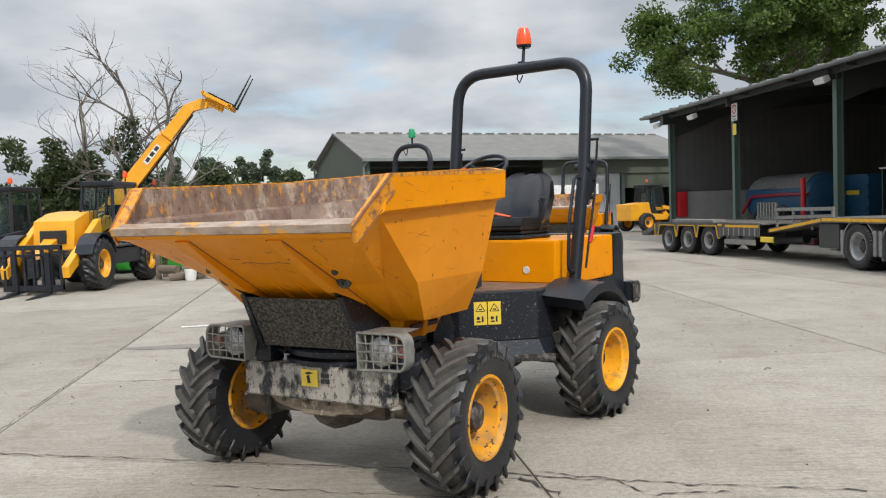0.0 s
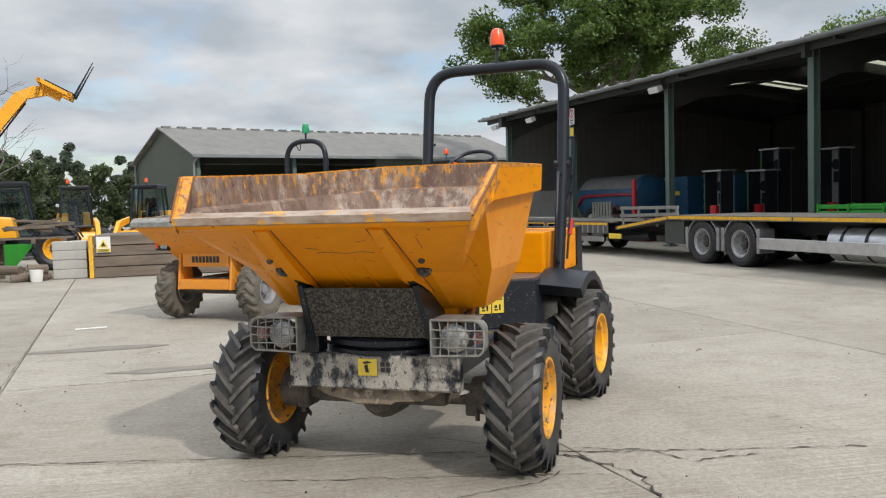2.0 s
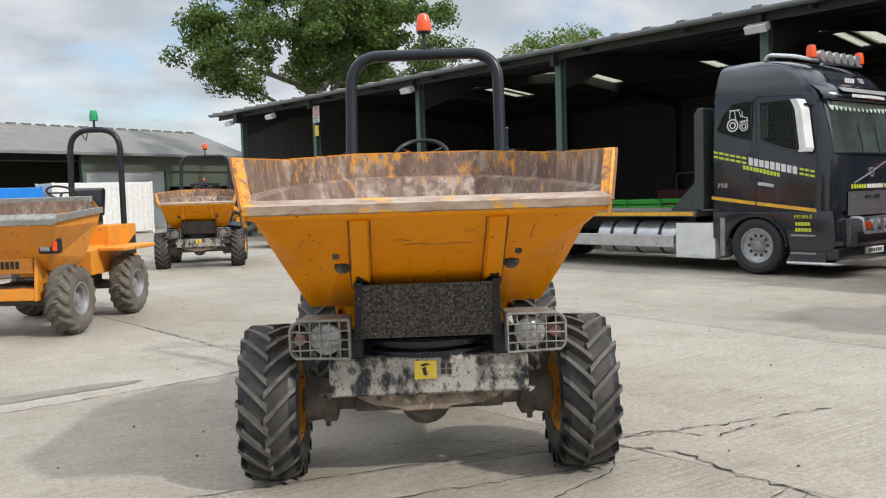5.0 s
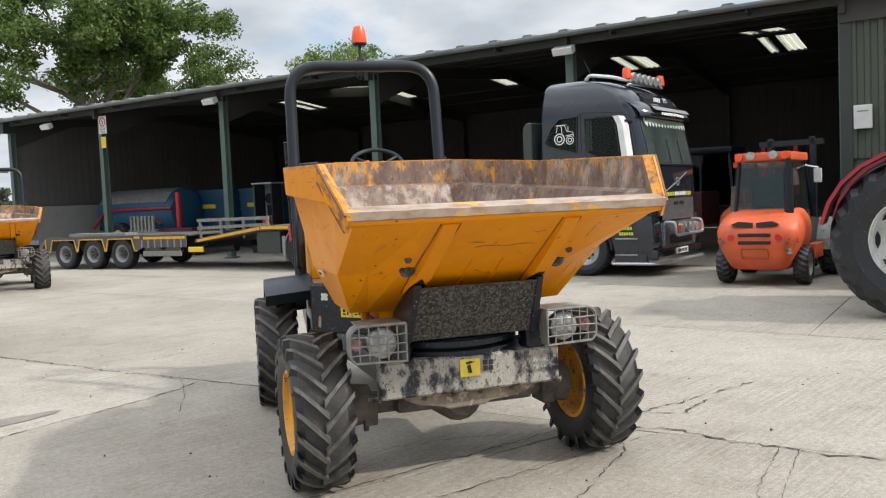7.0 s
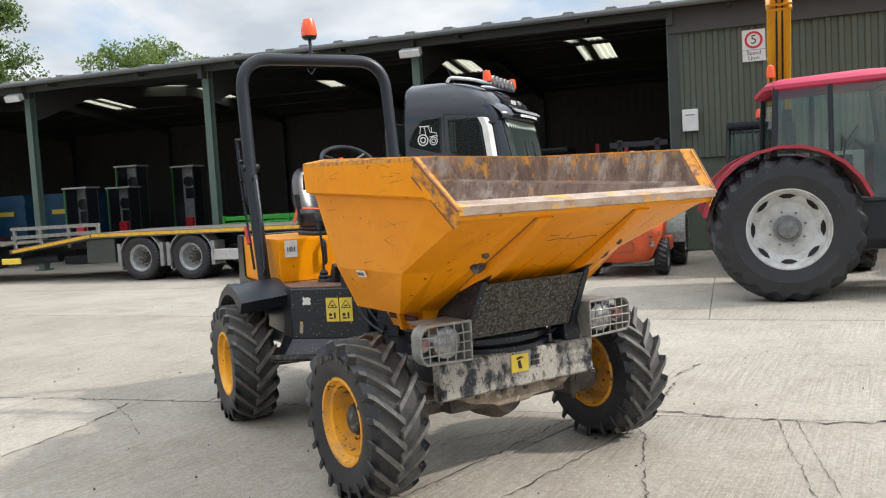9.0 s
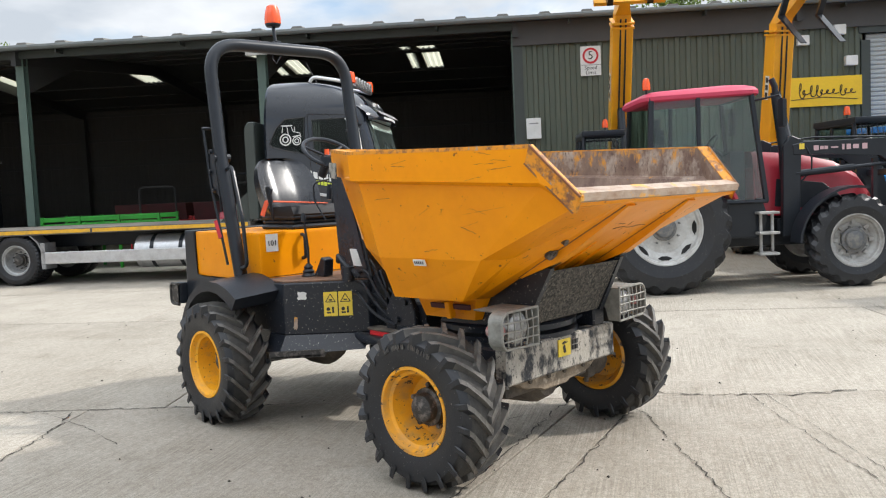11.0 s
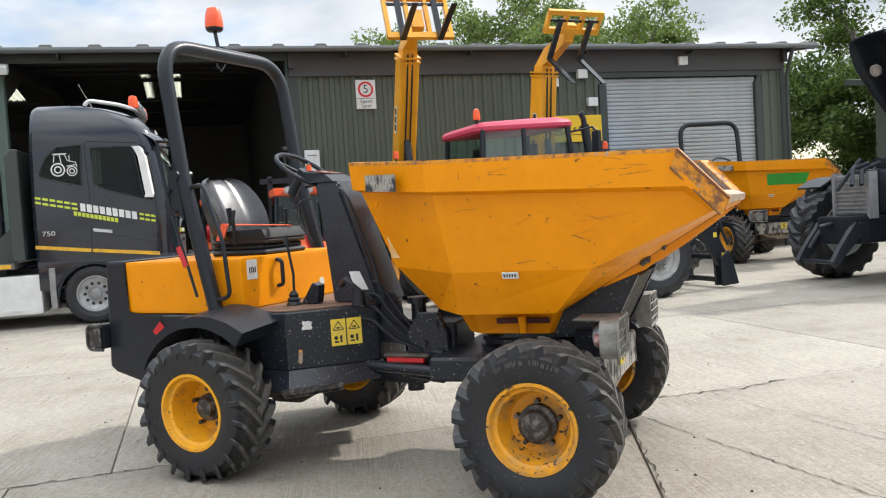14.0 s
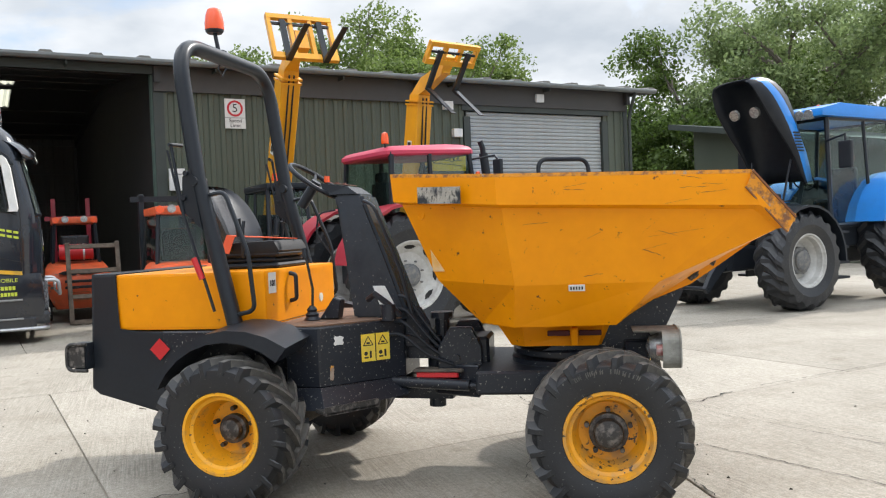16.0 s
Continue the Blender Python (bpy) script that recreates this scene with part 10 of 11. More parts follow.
compact_machine(pose(-8.6, 33.0, 0, 0, 0, 195), "yellow wheeled loader with a dark cab", YELLOW_C)
compact_machine(pose(-6.1, 33.5, 0, 0, 0, 170), "yellow excavator-loader with a pale cab", YELLOW_C)
compact_machine(pose(-11.5, 34.5, 0, 0, 0, 215), "dark green and black wheeled loader", BLACK_C)
compact_machine(pose(-3.2, 42.0, 0, 0, 0, 120), "yellow loader in front of the far shed", YELLOW_C)
compact_machine(pose(10.2, 47.5, 0, 0, 0, -60), "yellow telescopic loader by the far shed", YELLOW_C)
compact_machine(pose(-12.2, 22.5, 0, 0, 0, 170), "dark tractor-like loader parked beside the telehandler", BLACK_C)


def red_implement(m, label):
    t = thing("farm_implement", m, label, "implement", "red implements")
    bm = B()
    box(bm, -0.8, 0.8, -0.1, 0.1, 0.5, 0.65, 0.02)
    for x in (-0.7, 0.0, 0.7):
        tube(bm, bend([(x, 0, 0.6), (x, -0.3, 0.6), (x, -0.4, 0.05)], 0.1, 3), 0.04)
    tube(bm, [(-0.3, 0.1, 0.6), (0, 0.3, 1.5), (0.3, 0.1, 0.6)], 0.05)
    part("frame", bm, RED, t, "red steel frame")
    bm = B()
    cyl(bm, (-0.9, 0.2, 0.3), (0.9, 0.2, 0.3), 0.28, n=14)
    part("roller", bm, RED_P, t, "dull red roller", True)
    return t


red_implement(pose(-3.9, 38.0, 0, 0, 0, 20), "red farm implement in front of the far shed")
red_implement(pose(-2.6, 37.5, 0, 0, 0, -30), "red farm implement in front of the far shed")


def build_car():
    t = thing("car", pose(-14.0, 36.0, 0, 0, 0, 60), "dark red car parked behind the machines", "car")
    bm = B()
    prism(bm, [(-2.0, 0.35), (-2.05, 0.85), (-1.4, 0.98), (-0.9, 1.42), (0.5, 1.45), (1.1, 1.0), (2.0, 0.85), (2.05, 0.4)], -0.85, 0.85, "x", 0.06)
    part("body", bm, RED_P, t, "dark red body", True)
    bm = B()
    prism(bm, [(-1.2, 1.0), (-0.85, 1.36), (0.45, 1.38), (0.95, 1.0)], -0.862, 0.862, "x")
    part("window", bm, BLACK_C, t, "dark side windows")
    ty = tyre_mesh(0.31, 0.2, 0.2, 30, RUBBER, 0, 0.008)
    rim, hub = rim_mesh(0.2, 0.2, ALU, 0.04), hub_mesh(0.05, 0.06, 0.04, ALU, 5, 0.08)
    for y in (-1.25, 1.3):
        for s in (-1, 1):
            wheel(t, pose(s * 0.78, y, 0.31, 0, 0, 0 if s > 0 else 180), ty, rim, hub)
    return t


build_car()


# ---- timber retaining wall with notice, blocks and logs ----
def build_timber_wall():
    a, b = Vector((-5.75, 21.75, 0)), Vector((-1.2, 22.15, 0))
    d = (b - a).normalized()
    ang = math.degrees(math.atan2(d.y, d.x))
    w = thing("retaining_wall", pose(a.x, a.y, 0, 0, 0, ang), "weathered timber sleeper wall holding back a raised bay", "wall")
    rng = random.Random(3)
    L = (b - a).length
    for k in range(4):
        x = 0.0
        while x < L:
            l = min(2.4, L - x)
            bm = B()
            box(bm, x + 0.005, x + l - 0.005, rng.uniform(-0.02, 0.02), 0.2, 0.26 * k + 0.008, 0.26 * k + 0.25, 0.012)
            part("sleeper", bm, WOOD, w)
            x += l
    bm = B()
    box(bm, 0.0, L, 0.2, 3.0, 0.0, 1.02)
    part("fill", bm, DECK, w, "raised fill behind the sleepers")
    bm = B()
    box(bm, -0.10, -0.0, -0.05, 0.05, 0.0, 1.05, 0.01)
    part("yellow_post", bm, YELLOW_LINE, w, "yellow end post")
    bm = B()
    box(bm, 0.08, 0.40, -0.035, -0.025, 0.62, 1.0)
    notice = part("notice", bm, WHITE, w, "white and yellow hazard notice")
    bm = B()
    prism(bm, [(0.13, 0.74), (0.35, 0.74), (0.24, 0.95)], -0.040, -0.036, "y")
    box(bm, 0.09, 0.39, -0.040, -0.036, 0.63, 0.71)
    part("notice_sign", bm, STICKER, notice)
    bm = B()
    prism(bm, [(0.18, 0.765), (0.30, 0.765), (0.24, 0.88)], -0.044, -0.041, "y")
    for k in range(3):
        box(bm, 0.11, 0.37, -0.044, -0.041, 0.64 + k * 0.022, 0.65 + k * 0.022)
    part("notice_marks", bm, INK, notice)


build_timber_wall()


def build_blocks():
    bm = B()
    box(bm, 0, 0.78, 0, 0.5, 0, 0.225, 0.015)
    for k in range(9):
        box(bm, 0.05 + k * 0.08, 0.09 + k * 0.08, -0.006, 0.0, 0.03, 0.19)
    me = mesh_of("kerb_pack", bm, BLOCKWORK)
    for k in range(4):
        o = tagged(use("block_pack", me, None, pose(-6.72, 21.9, 0.001 + k * 0.228, 0, 0, 4 + (k % 2))), "grey moulded concrete block stacked beside the timber wall", "block", "stack of blocks")


build_blocks()


def build_logs():
    rng = random.Random(6)
    for k in range(9):
        bm = B()
        l, r = rng.uniform(0.35, 0.6), rng.uniform(0.07, 0.12)
        z = r if k < 6 else 0.28
        cyl(bm, (-l / 2, 0, 0), (l / 2, 0, 0), r, r * 0.92, 10)
        tagged(use("log", mesh_of("log", bm, WOOD, True), None, pose(-7.25 + rng.uniform(-0.35, 0.3), 21.7 + rng.uniform(-0.35, 0.35), z, 0, rng.uniform(-8, 8), rng.uniform(-60, 60))),
               "split log in a heap on the concrete", "log", "heap of logs")
    bm = B()
    lathe(bm, [(0.001, 0.0), (0.13, 0.0), (0.16, 0.28), (0.15, 0.28), (0.12, 0.02), (0.001, 0.02)], 16, "z")
    tagged(use("bucket", mesh_of("bucket", bm, WHITE, True), None, pose(-6.95, 21.35, 0)), "small white plastic bucket beside the logs", "bucket")
    bm = B()
    for k in range(5):
        box(bm, -0.9, 0.9, -0.5 + 0.22 * k, -0.36 + 0.22 * k, 0.0, 0.03)
    for x in (-0.8, 0, 0.7):
        box(bm, x, x + 0.1, -0.5, 0.52, -0.1, 0.0)
    tagged(use("pallet", mesh_of("pallet", bm, WOOD), None, pose(-7.3, 22.6, 0.98, 0, 0, 8)), "weathered timber pallet top", "pallet")
    bm = B()
    for x, y in ((-0.8, -0.4), (0.7, -0.4), (-0.8, 0.4), (0.7, 0.4)):
        box(bm, x - 0.06, x + 0.06, y - 0.06, y + 0.06, 0, 0.876)
    tagged(use("trestle", mesh_of("trestle", bm, WOOD), None, pose(-7.3, 22.6, 0, 0, 0, 8)), "timber trestle legs under the pallet", "trestle")
    bm = B()
    for k in range(7):
        box(bm, -0.7, 0.7, -0.3 + 0.1 * k, -0.22 + 0.1 * k, 0.02 * k, 0.05 + 0.02 * k, 0, pose(rng.uniform(-0.2, 0.2), 0, 0.1, rng.uniform(-10, 10), rng.uniform(-12, 12), rng.uniform(-30, 30)))
    tagged(use("scrap_timber", mesh_of("scrap_timber", bm, WOOD), None, pose(-7.2, 22.7, 1.10)), "loose scrap timber boards in a pile", "timber", kind="stuff")
    t = thing("green_hopper", pose(-9.6, 25.6, 0, 0, 0, 20), "bright green tapered hopper on the ground", "hopper")
    bm = B()
    hull(bm, [[(-0.9, -0.5, 0.1), (0.9, -0.5, 0.1), (0.9, 0.5, 0.1), (-0.9, 0.5, 0.1)], [(-1.3, -0.7, 0.85), (1.4, -0.7, 0.75), (1.4, 0.7, 0.75), (-1.3, 0.7, 0.85)]])
    part("tub", bm, GREEN_P, t, "green steel tub")
    bm = B()
    box(bm, -0.8, 0.8, -0.45, 0.45, 0.0, 0.1)
    part("skid", bm, BLACK_C, t)


build_logs()


# ---- signs and fittings on the shed ----
def on_shed(name, x, y, z, label, category, group=""):
    return thing(name, SHED @ pose(x, y, z, 0, 0, -90), label, category, group)


def build_sign(y, z, x, size, label):
    t = on_shed("speed_sign", x, y, z, label, "sign", "speed limit signs")
    w, h = 0.60 * size, 0.86 * size
    bm = B()
    box(bm, -w / 2, w / 2, -0.012, 0.0, -h / 2, h / 2)
    part("board", bm, WHITE, t, "white sign board")
    bm = B()
    lathe(bm, [(0.235 * size, -0.018), (0.235 * size, -0.0125), (0.175 * size, -0.0125), (0.175 * size, -0.018), (0.235 * size, -0.018)], 28, "y", pose(0, 0, 0.15 * size))
    part("ring", bm, RED_RING, t, "red ring")
    lettering("5", 0.34 * size, INK, t, pose(0, -0.015, 0.15 * size, 90, 0, 0))
    lettering("Speed", 0.155 * size, INK, t, pose(0, -0.015, -0.205 * size, 90, 0, 0))
    lettering("Limit", 0.155 * size, INK, t, pose(0, -0.015, -0.345 * size, 90, 0, 0))
    bm = B()
    box(bm, -w / 2, w / 2, -0.015, -0.012, -0.125 * size, -0.115 * size)
    part("rule", bm, INK, t)


build_sign(-1.36, 4.37, -0.15, 0.78, "white speed limit sign on the green cladding")
build_sign(24.4, 4.75, -0.17, 0.72, "white speed limit sign on a shed column")


def build_fittings():
    t = on_shed("wall_box", -0.16, 0.0, 2.88, "small pale electrical box on the wall", "box")
    bm = B()
    box(bm, -0.17, 0.17, -0.08, 0.0, -0.24, 0.24, 0.01)
    part("case", bm, WHITE, t)
    bm = B()
    box(bm, -0.10, 0.10, -0.084, -0.08, 0.10, 0.13)
    part("label_mark", bm, GREY_M, t)
    t = on_shed("caution_sign", -0.17, 24.4, 4.13, "small yellow caution sign under the speed sign", "sign")
    bm = B()
    box(bm, -0.13, 0.13, -0.01, 0, -0.2, 0.2)
    part("board", bm, STICKER, t)
    for y in (30.9, 27.4, 18.6, 6.4):
        t = on_shed("flood_light", -0.35 if y > 0.3 else -0.3, y, EAVE - 0.42 if y < 20 else EAVE - 0.5, "pale square flood light under the eaves", "light", "shed flood lights")
        bm = B()
        box(bm, -0.26, 0.26, -0.20, 0.02, -0.13, 0.05, 0.015, pose(0, 0, 0, 25, 0, 0))
        part("housing", bm, WHITE, t, "pale lamp housing")
        bm = B()
        box(bm, -0.03, 0.03, 0.0, 0.25, 0.0, 0.06)
        box(bm, -0.02, 0.02, 0.12, 0.16, 0.0, 0.42)
        part("arm", bm, FLASH, t)
    t = on_shed("fire_extinguisher", 0.62, 30.40, 1.45, "red fire extinguisher box on the end wall", "extinguisher")
    bm = B()
    box(bm, -0.2, 0.2, -0.45, 0.0, -0.55, 0.55, 0.08)
    part("case", bm, RED, t)
    # banner by the shutter
    t = on_shed("banner", -0.15, -6.55, 3.4, "yellow banner with dark script lettering", "banner")
    bm = B()
    box(bm, -0.86, 0.86, -0.012, 0.0, -0.33, 0.33)
    part("board", bm, BANNER, t)
    bm = B()
    rng = random.Random(8)
    pts = []
    for k in range(160):
        f = k / 159
        tall = (2.0, 0.6, 1.5, 1.5, 0.6, 0.5, 0.6, 1.4, 0.6, 0.5)[min(9, int(f * 10))]
        pts.append((-0.62 + 1.30 * f + 0.05 * math.sin(f * 62 + 1.2) + 0.04 * tall, -0.018, -0.03 + 0.085 * math.sin(f * 62) * tall + 0.03 * tall))
    tube(bm, pts, 0.011, 5)
    tube(bm, [(-0.7, -0.018, -0.17), (0.0, -0.018, -0.13), (0.75, -0.018, -0.20)], 0.008, 5)
    part("script_mark", bm, INK, t, "dark script mark")
    for y, z in ((-6.1, 4.55), (-6.9, 4.75), (-7.15, 4.05), (-9.8, 5.05)):
        t = on_shed("alarm_box", -0.15, y, z, "small pale box on the wall", "box", "wall boxes")
        bm = B()
        box(bm, -0.13, 0.13, -0.14, 0, -0.11, 0.11, 0.02)
        part("case", bm, WHITE, t)
    t = on_shed("downpipe", -0.3, -12.75, 0.0, "dark downpipe at the workshop corner", "pipe")
    bm = B()
    tube(bm, bend([(0.2, -0.3, EAVE - 0.2), (0.2, -0.1, EAVE - 0.6), (0.2, 0.0, EAVE - 0.9), (0.2, 0.0, 0.1)], 0.1, 3), 0.05)
    part("pipe", bm, FLASH, t, smooth=True)


build_fittings()


# ---- things inside the open shed ----
def build_inside():
    t = thing("slurry_tanker", SHED @ pose(3.9, 26.9, 0), "grey and blue slurry tanker with a red hose line", "tanker")
    bm = B()
    lathe(bm, [(0.001, -2.55), (0.55, -2.5), (0.85, -2.35), (0.95, -2.1), (0.95, 2.0), (0.86, 2.3), (0.55, 2.5), (0.001, 2.58)], 28, "y", pose(-0.3, 0, 1.55))
    part("tank_body", bm, BLUE_D, t, "dull blue tank", True)
    bm = B()
    hull(bm, [[(-0.3 + 0.97 * math.cos(radians(a)), y, 1.55 + 0.97 * math.sin(radians(a))) for a in range(25, 156, 13)] + [(-0.3 + 0.94 * math.cos(radians(a)), y, 1.55 + 0.94 * math.sin(radians(a))) for a in range(155, 24, -13)] for y in (-2.1, 2.0)])
    part("tank_cover", bm, GREY_M, t, "grey upper cover", True)
    bm = B()
    tube(bm, bend([(-1.25, -2.5, 1.70), (-1.32, -1.2, 1.72), (-1.32, 1.5, 1.68), (-1.25, 2.4, 1.0)], 0.3, 4), 0.065)
    part("suction_hose", bm, RED_P, t, "dull red hose", True)
    ty = tyre_mesh(0.6, 0.5, 0.3, 18, RUBBER, 0.8, 0.03)
    rim, hub = rim_mesh(0.3, 0.5, WHITE, 0.1), hub_mesh(0.1, 0.12, 0.1, HUB, 8, 0.16)
    for y in (-0.8, 0.6):
        for s in (-1, 1):
            wheel(t, pose(-0.3 + s * 0.95, y, 0.6, 0, 0, 0 if s > 0 else 180), ty, rim, hub)
    bm = B()
    box(bm, -0.7, 0.1, -3.2, 2.4, 0.5, 0.72, 0.02)
    tube(bm, bend([(-0.3, 2.4, 1.4), (-0.3, 3.0, 1.9), (-0.3, 3.2, 0.9)], 0.3, 4), 0.12)
    part("drawbar", bm, BLACK_C, t, "black chassis and drawbar")
    bm = B()
    for k in range(8):
        box(bm, -1.275, -1.262, 0.55 - 0.12 * k, 0.64 - 0.12 * k, 1.98, 2.06)
    part("maker_marks", bm, CAGE, t, "pale maker's marks as bars")
    t = thing("post_rammer", SHED @ pose(1.2, 22.3, 0), "red upright implement on a low red frame", "implement")
    bm = B()
    cyl(bm, (0, 0, 0.9), (0, 0, 2.25), 0.085, n=14)
    part("ram_post", bm, RED, t, "bright red upright cylinder", True)
    bm = B()
    box(bm, -0.4, 0.4, -1.1, 0.6, 0.75, 0.98, 0.04)
    tube(bm, bend([(0, 1.0, 1.1), (0, 1.3, 1.35), (0, 1.6, 0.8)], 0.2, 4), 0.06)
    box(bm, -0.25, 0.25, -1.0, 0.8, 0.0, 0.75, 0.03)
    part("frame", bm, RED_D, t, "dull red frame")
    t = thing("stillage", SHED @ pose(0.55, 23.6, 0), "pale slatted stillage beside the red implement", "stillage")
    for k in range(7):
        bm = B()
        box(bm, -0.04, 0.04, -0.75 + k * 0.2, -0.65 + k * 0.2, 0.9, 1.45, 0.004)
        part("slat", bm, CAGE, t)
    bm = B()
    box(bm, 0.0, 0.6, -0.8, 0.7, 0.0, 0.95, 0.01)
    part("base", bm, GREY_M, t)
    for k, (x, y) in enumerate(((5.2, 24.1), (5.8, 22.1))):
        t = thing("tipping_trailer", SHED @ pose(x, y, 0), "dull blue farm trailer inside the shed", "trailer", "blue trailers")
        bm = B()
        hull(bm, [[(-0.9, -0.85, 0.8), (0.9, -0.85, 0.8), (0.9, 0.85, 0.8), (-0.9, 0.85, 0.8)], [(-0.95, -0.9, 2.35), (0.95, -0.9, 2.35), (0.95, 0.9, 2.35), (-0.95, 0.9, 2.35)]])
        part("body", bm, BLUE_D, t, "blue ribbed body")
        bm = B()
        for z in (1.1, 1.5, 1.9, 2.28):
            box(bm, -1.0, -0.93, -0.9, 0.9, z, z + 0.07)
        part("rib", bm, BLUE_D, t)
        bm = B()
        box(bm, -0.985, -0.955, -0.4, 0.45, 1.62, 1.78)
        part("maker_marks", bm, STICKER, t)
        bm = B()
        box(bm, -0.6, 0.6, -0.8, 0.8, 0.45, 0.8)
        for s in (-1, 1):
            cyl(bm, (s * 0.75, 0, 0.4), (s * 0.95, 0, 0.4), 0.4, n=18)
        part("undercarriage", bm, BLACK_C, t, "black wheels and axle")
    for x, y, h in ((2.6, 18.95, 2.38), (4.0, 18.45, 2.35), (4.8, 18.7, 3.08), (6.0, 17.3, 3.0)):
        t = thing("feed_cabinet", SHED @ pose(x, y, 0), "tall galvanised machine casing with a green side panel", "machine", "galvanised casings")
        bm = B()
        box(bm, -0.05, 0.0, -0.40, 0.40, 0.5, h)
        box(bm, -0.60, 0.05, -0.48, 0.48, h, h + 0.05)
        part("casing", bm, GALV, t, "bright galvanised back panel and lid")
        for y0, y1 in ((-0.43, -0.38), (0.38, 0.43)):
            bm = B()
            box(bm, -0.55, -0.052, y0, y1, 0.5, h - 0.004)
            part("side_panel", bm, BLACK_C, t, "dark side panel")
        bm = B()
        box(bm, -0.50, -0.05, 0.435, 0.51, 0.5, h - 0.01)
        part("green_panel", bm, GREEN_P, t, "dark green side panel")
        bm = B()
        cyl(bm, (-0.16, 0.1, h - 0.5), (-0.06, 0.1, h - 0.5), 0.18, n=16)
        box(bm, -0.12, -0.05, -0.1, 0.25, h - 1.1, h - 0.72, 0.03)
        part("fan", bm, BLACK_C, t, "black fan", True)
        bm = B()
        box(bm, -0.6, 0.1, -0.6, 0.6, 0.0, 0.5, 0.02)
        part("base", bm, BLACK_C, t)
        bm = B()
        box(bm, -0.75, -0.6, -0.4, -0.1, 0.9, 1.25, 0.04)
        part("red_motor", bm, RED, t, "small red motor")
    t = thing("green_crate", SHED @ pose(0.4, 10.6, 0), "bright green slatted crate behind the lorry", "crate")
    bm = B()
    for k in range(3):
        box(bm, -0.6, -0.55, -1.5, 1.5, 0.85 + 0.16 * k, 0.96 + 0.16 * k, 0.01)
        box(bm, 0.55, 0.6, -1.5, 1.5, 0.85 + 0.16 * k, 0.96 + 0.16 * k, 0.01)
    for y in (-1.5, -0.5, 0.5, 1.45):
        box(bm, -0.62, -0.55, y, y + 0.06, 0.0, 1.30)
        box(bm, 0.55, 0.62, y, y + 0.06, 0.0, 1.30)
    box(bm, -0.6, 0.6, -1.5, 1.5, 0.78, 0.83)
    part("slats", bm, GREEN_P, t)
    for x, y, z in ((4.2, 8.6, 0), (5.2, 11.4, 0), (3.4, 6.9, 0)):
        t = thing("seed_drill", SHED @ pose(x, y, z), "dull red farm implement inside the shed", "implement", "red implements in the shed")
        bm = B()
        prism(bm, [(-0.5, 1.0), (-0.6, 1.5), (0.5, 1.5), (0.4, 1.0)], -1.1, 1.1, "y", 0.03)
        part("hopper", bm, RED_D, t, "dull red hopper")
        bm = B()
        box(bm, -0.4, 0.4, -1.2, 1.2, 0.85, 1.1, 0.02)
        for k in range(8):
            tube(bm, bend([(0, -1.1 + k * 0.31, 0.9), (-0.25, -1.1 + k * 0.31, 0.7), (-0.4, -1.1 + k * 0.31, 0.02)], 0.1, 3), 0.03, 6)
        part("frame", bm, RED, t, "red steel frame")
        bm = B()
        tube(bm, bend([(-0.8, -0.9, 0.8), (-0.85, -0.9, 2.0), (-0.85, 0.2, 2.0), (-0.8, 0.2, 0.8)], 0.15, 4), 0.03)
        part("guard_hoop", bm, STEEL_D, t, "dark guard hoop", True)
    for k, (y, mat, lab) in enumerate(((5.2, BLUE_P, "blue ride-on mower bonnet behind the lorry"), (7.3, RED_P, "red compact tractor bonnet behind the lorry"))):
        t = thing("compact_tractor", SHED @ pose(0.8, y, 0, 0, 0, 90), lab, "tractor", "compact tractors")
        bm = B()
        prism(bm, [(-0.2, 0.75), (-0.2, 1.32), (0.9, 1.25), (1.05, 0.75)], -0.35, 0.35, "x", 0.06)
        part("bonnet", bm, mat, t, "small bonnet", True)
        bm = B()
        tube(bm, bend([(-0.42, -0.7, 0.9), (-0.42, -0.75, 2.2), (0.42, -0.75, 2.2), (0.42, -0.7, 0.9)], 0.12, 4), 0.03)
        part("roll_bar", bm, BLACK_C, t, "black roll bar", True)
        bm = B()
        box(bm, -0.25, 0.25, -0.7, -0.3, 0.85, 1.0, 0.04)
        box(bm, -0.25, 0.25, -0.78, -0.68, 1.0, 1.45, 0.04)
        part("seat", bm, VINYL, t)
        bm = B()
        box(bm, -0.2, 0.2, -0.9, 1.0, 0.4, 0.75, 0.03)
        for s in (-1, 1):
            cyl(bm, (s * 0.4, -0.55, 0.5), (s * 0.62, -0.55, 0.5), 0.5, n=18)
            cyl(bm, (s * 0.4, 0.75, 0.32), (s * 0.58, 0.75, 0.32), 0.32, n=16)
        part("undercarriage", bm, RUBBER, t)
    # dark tractor behind the lorry cab
    t = thing("parked_tractor", SHED @ pose(3.0, 3.9, 0, 0, 0, 180), "dark tractor in the shade behind the lorry", "tractor")
    ty, rim, hub = tyre_mesh(0.8, 0.45, 0.4, 18, RUBBER, 1.0, 0.04), rim_mesh(0.4, 0.45, GREY_M, 0.14), hub_mesh(0.12, 0.12, 0.1, HUB, 8, 0.2)
    for s in (-1, 1):
        wheel(t, pose(0.0, s * 0.8, 0.8, 0, 0, 90 * s), ty, rim, hub)
    cab_frame(t, -0.65, 0.65, -0.7, 0.7, 1.1, 2.45, BLACK_C, GLASS_D)
    bm = B()
    box(bm, -0.7, 0.7, -0.7, 0.7, 2.45, 2.6, 0.05)
    part("cab_roof", bm, BLACK_C, t, "dark cab roof")
    bm = B()
    box(bm, 0.6, 2.2, -0.35, 0.35, 0.7, 1.5, 0.05)
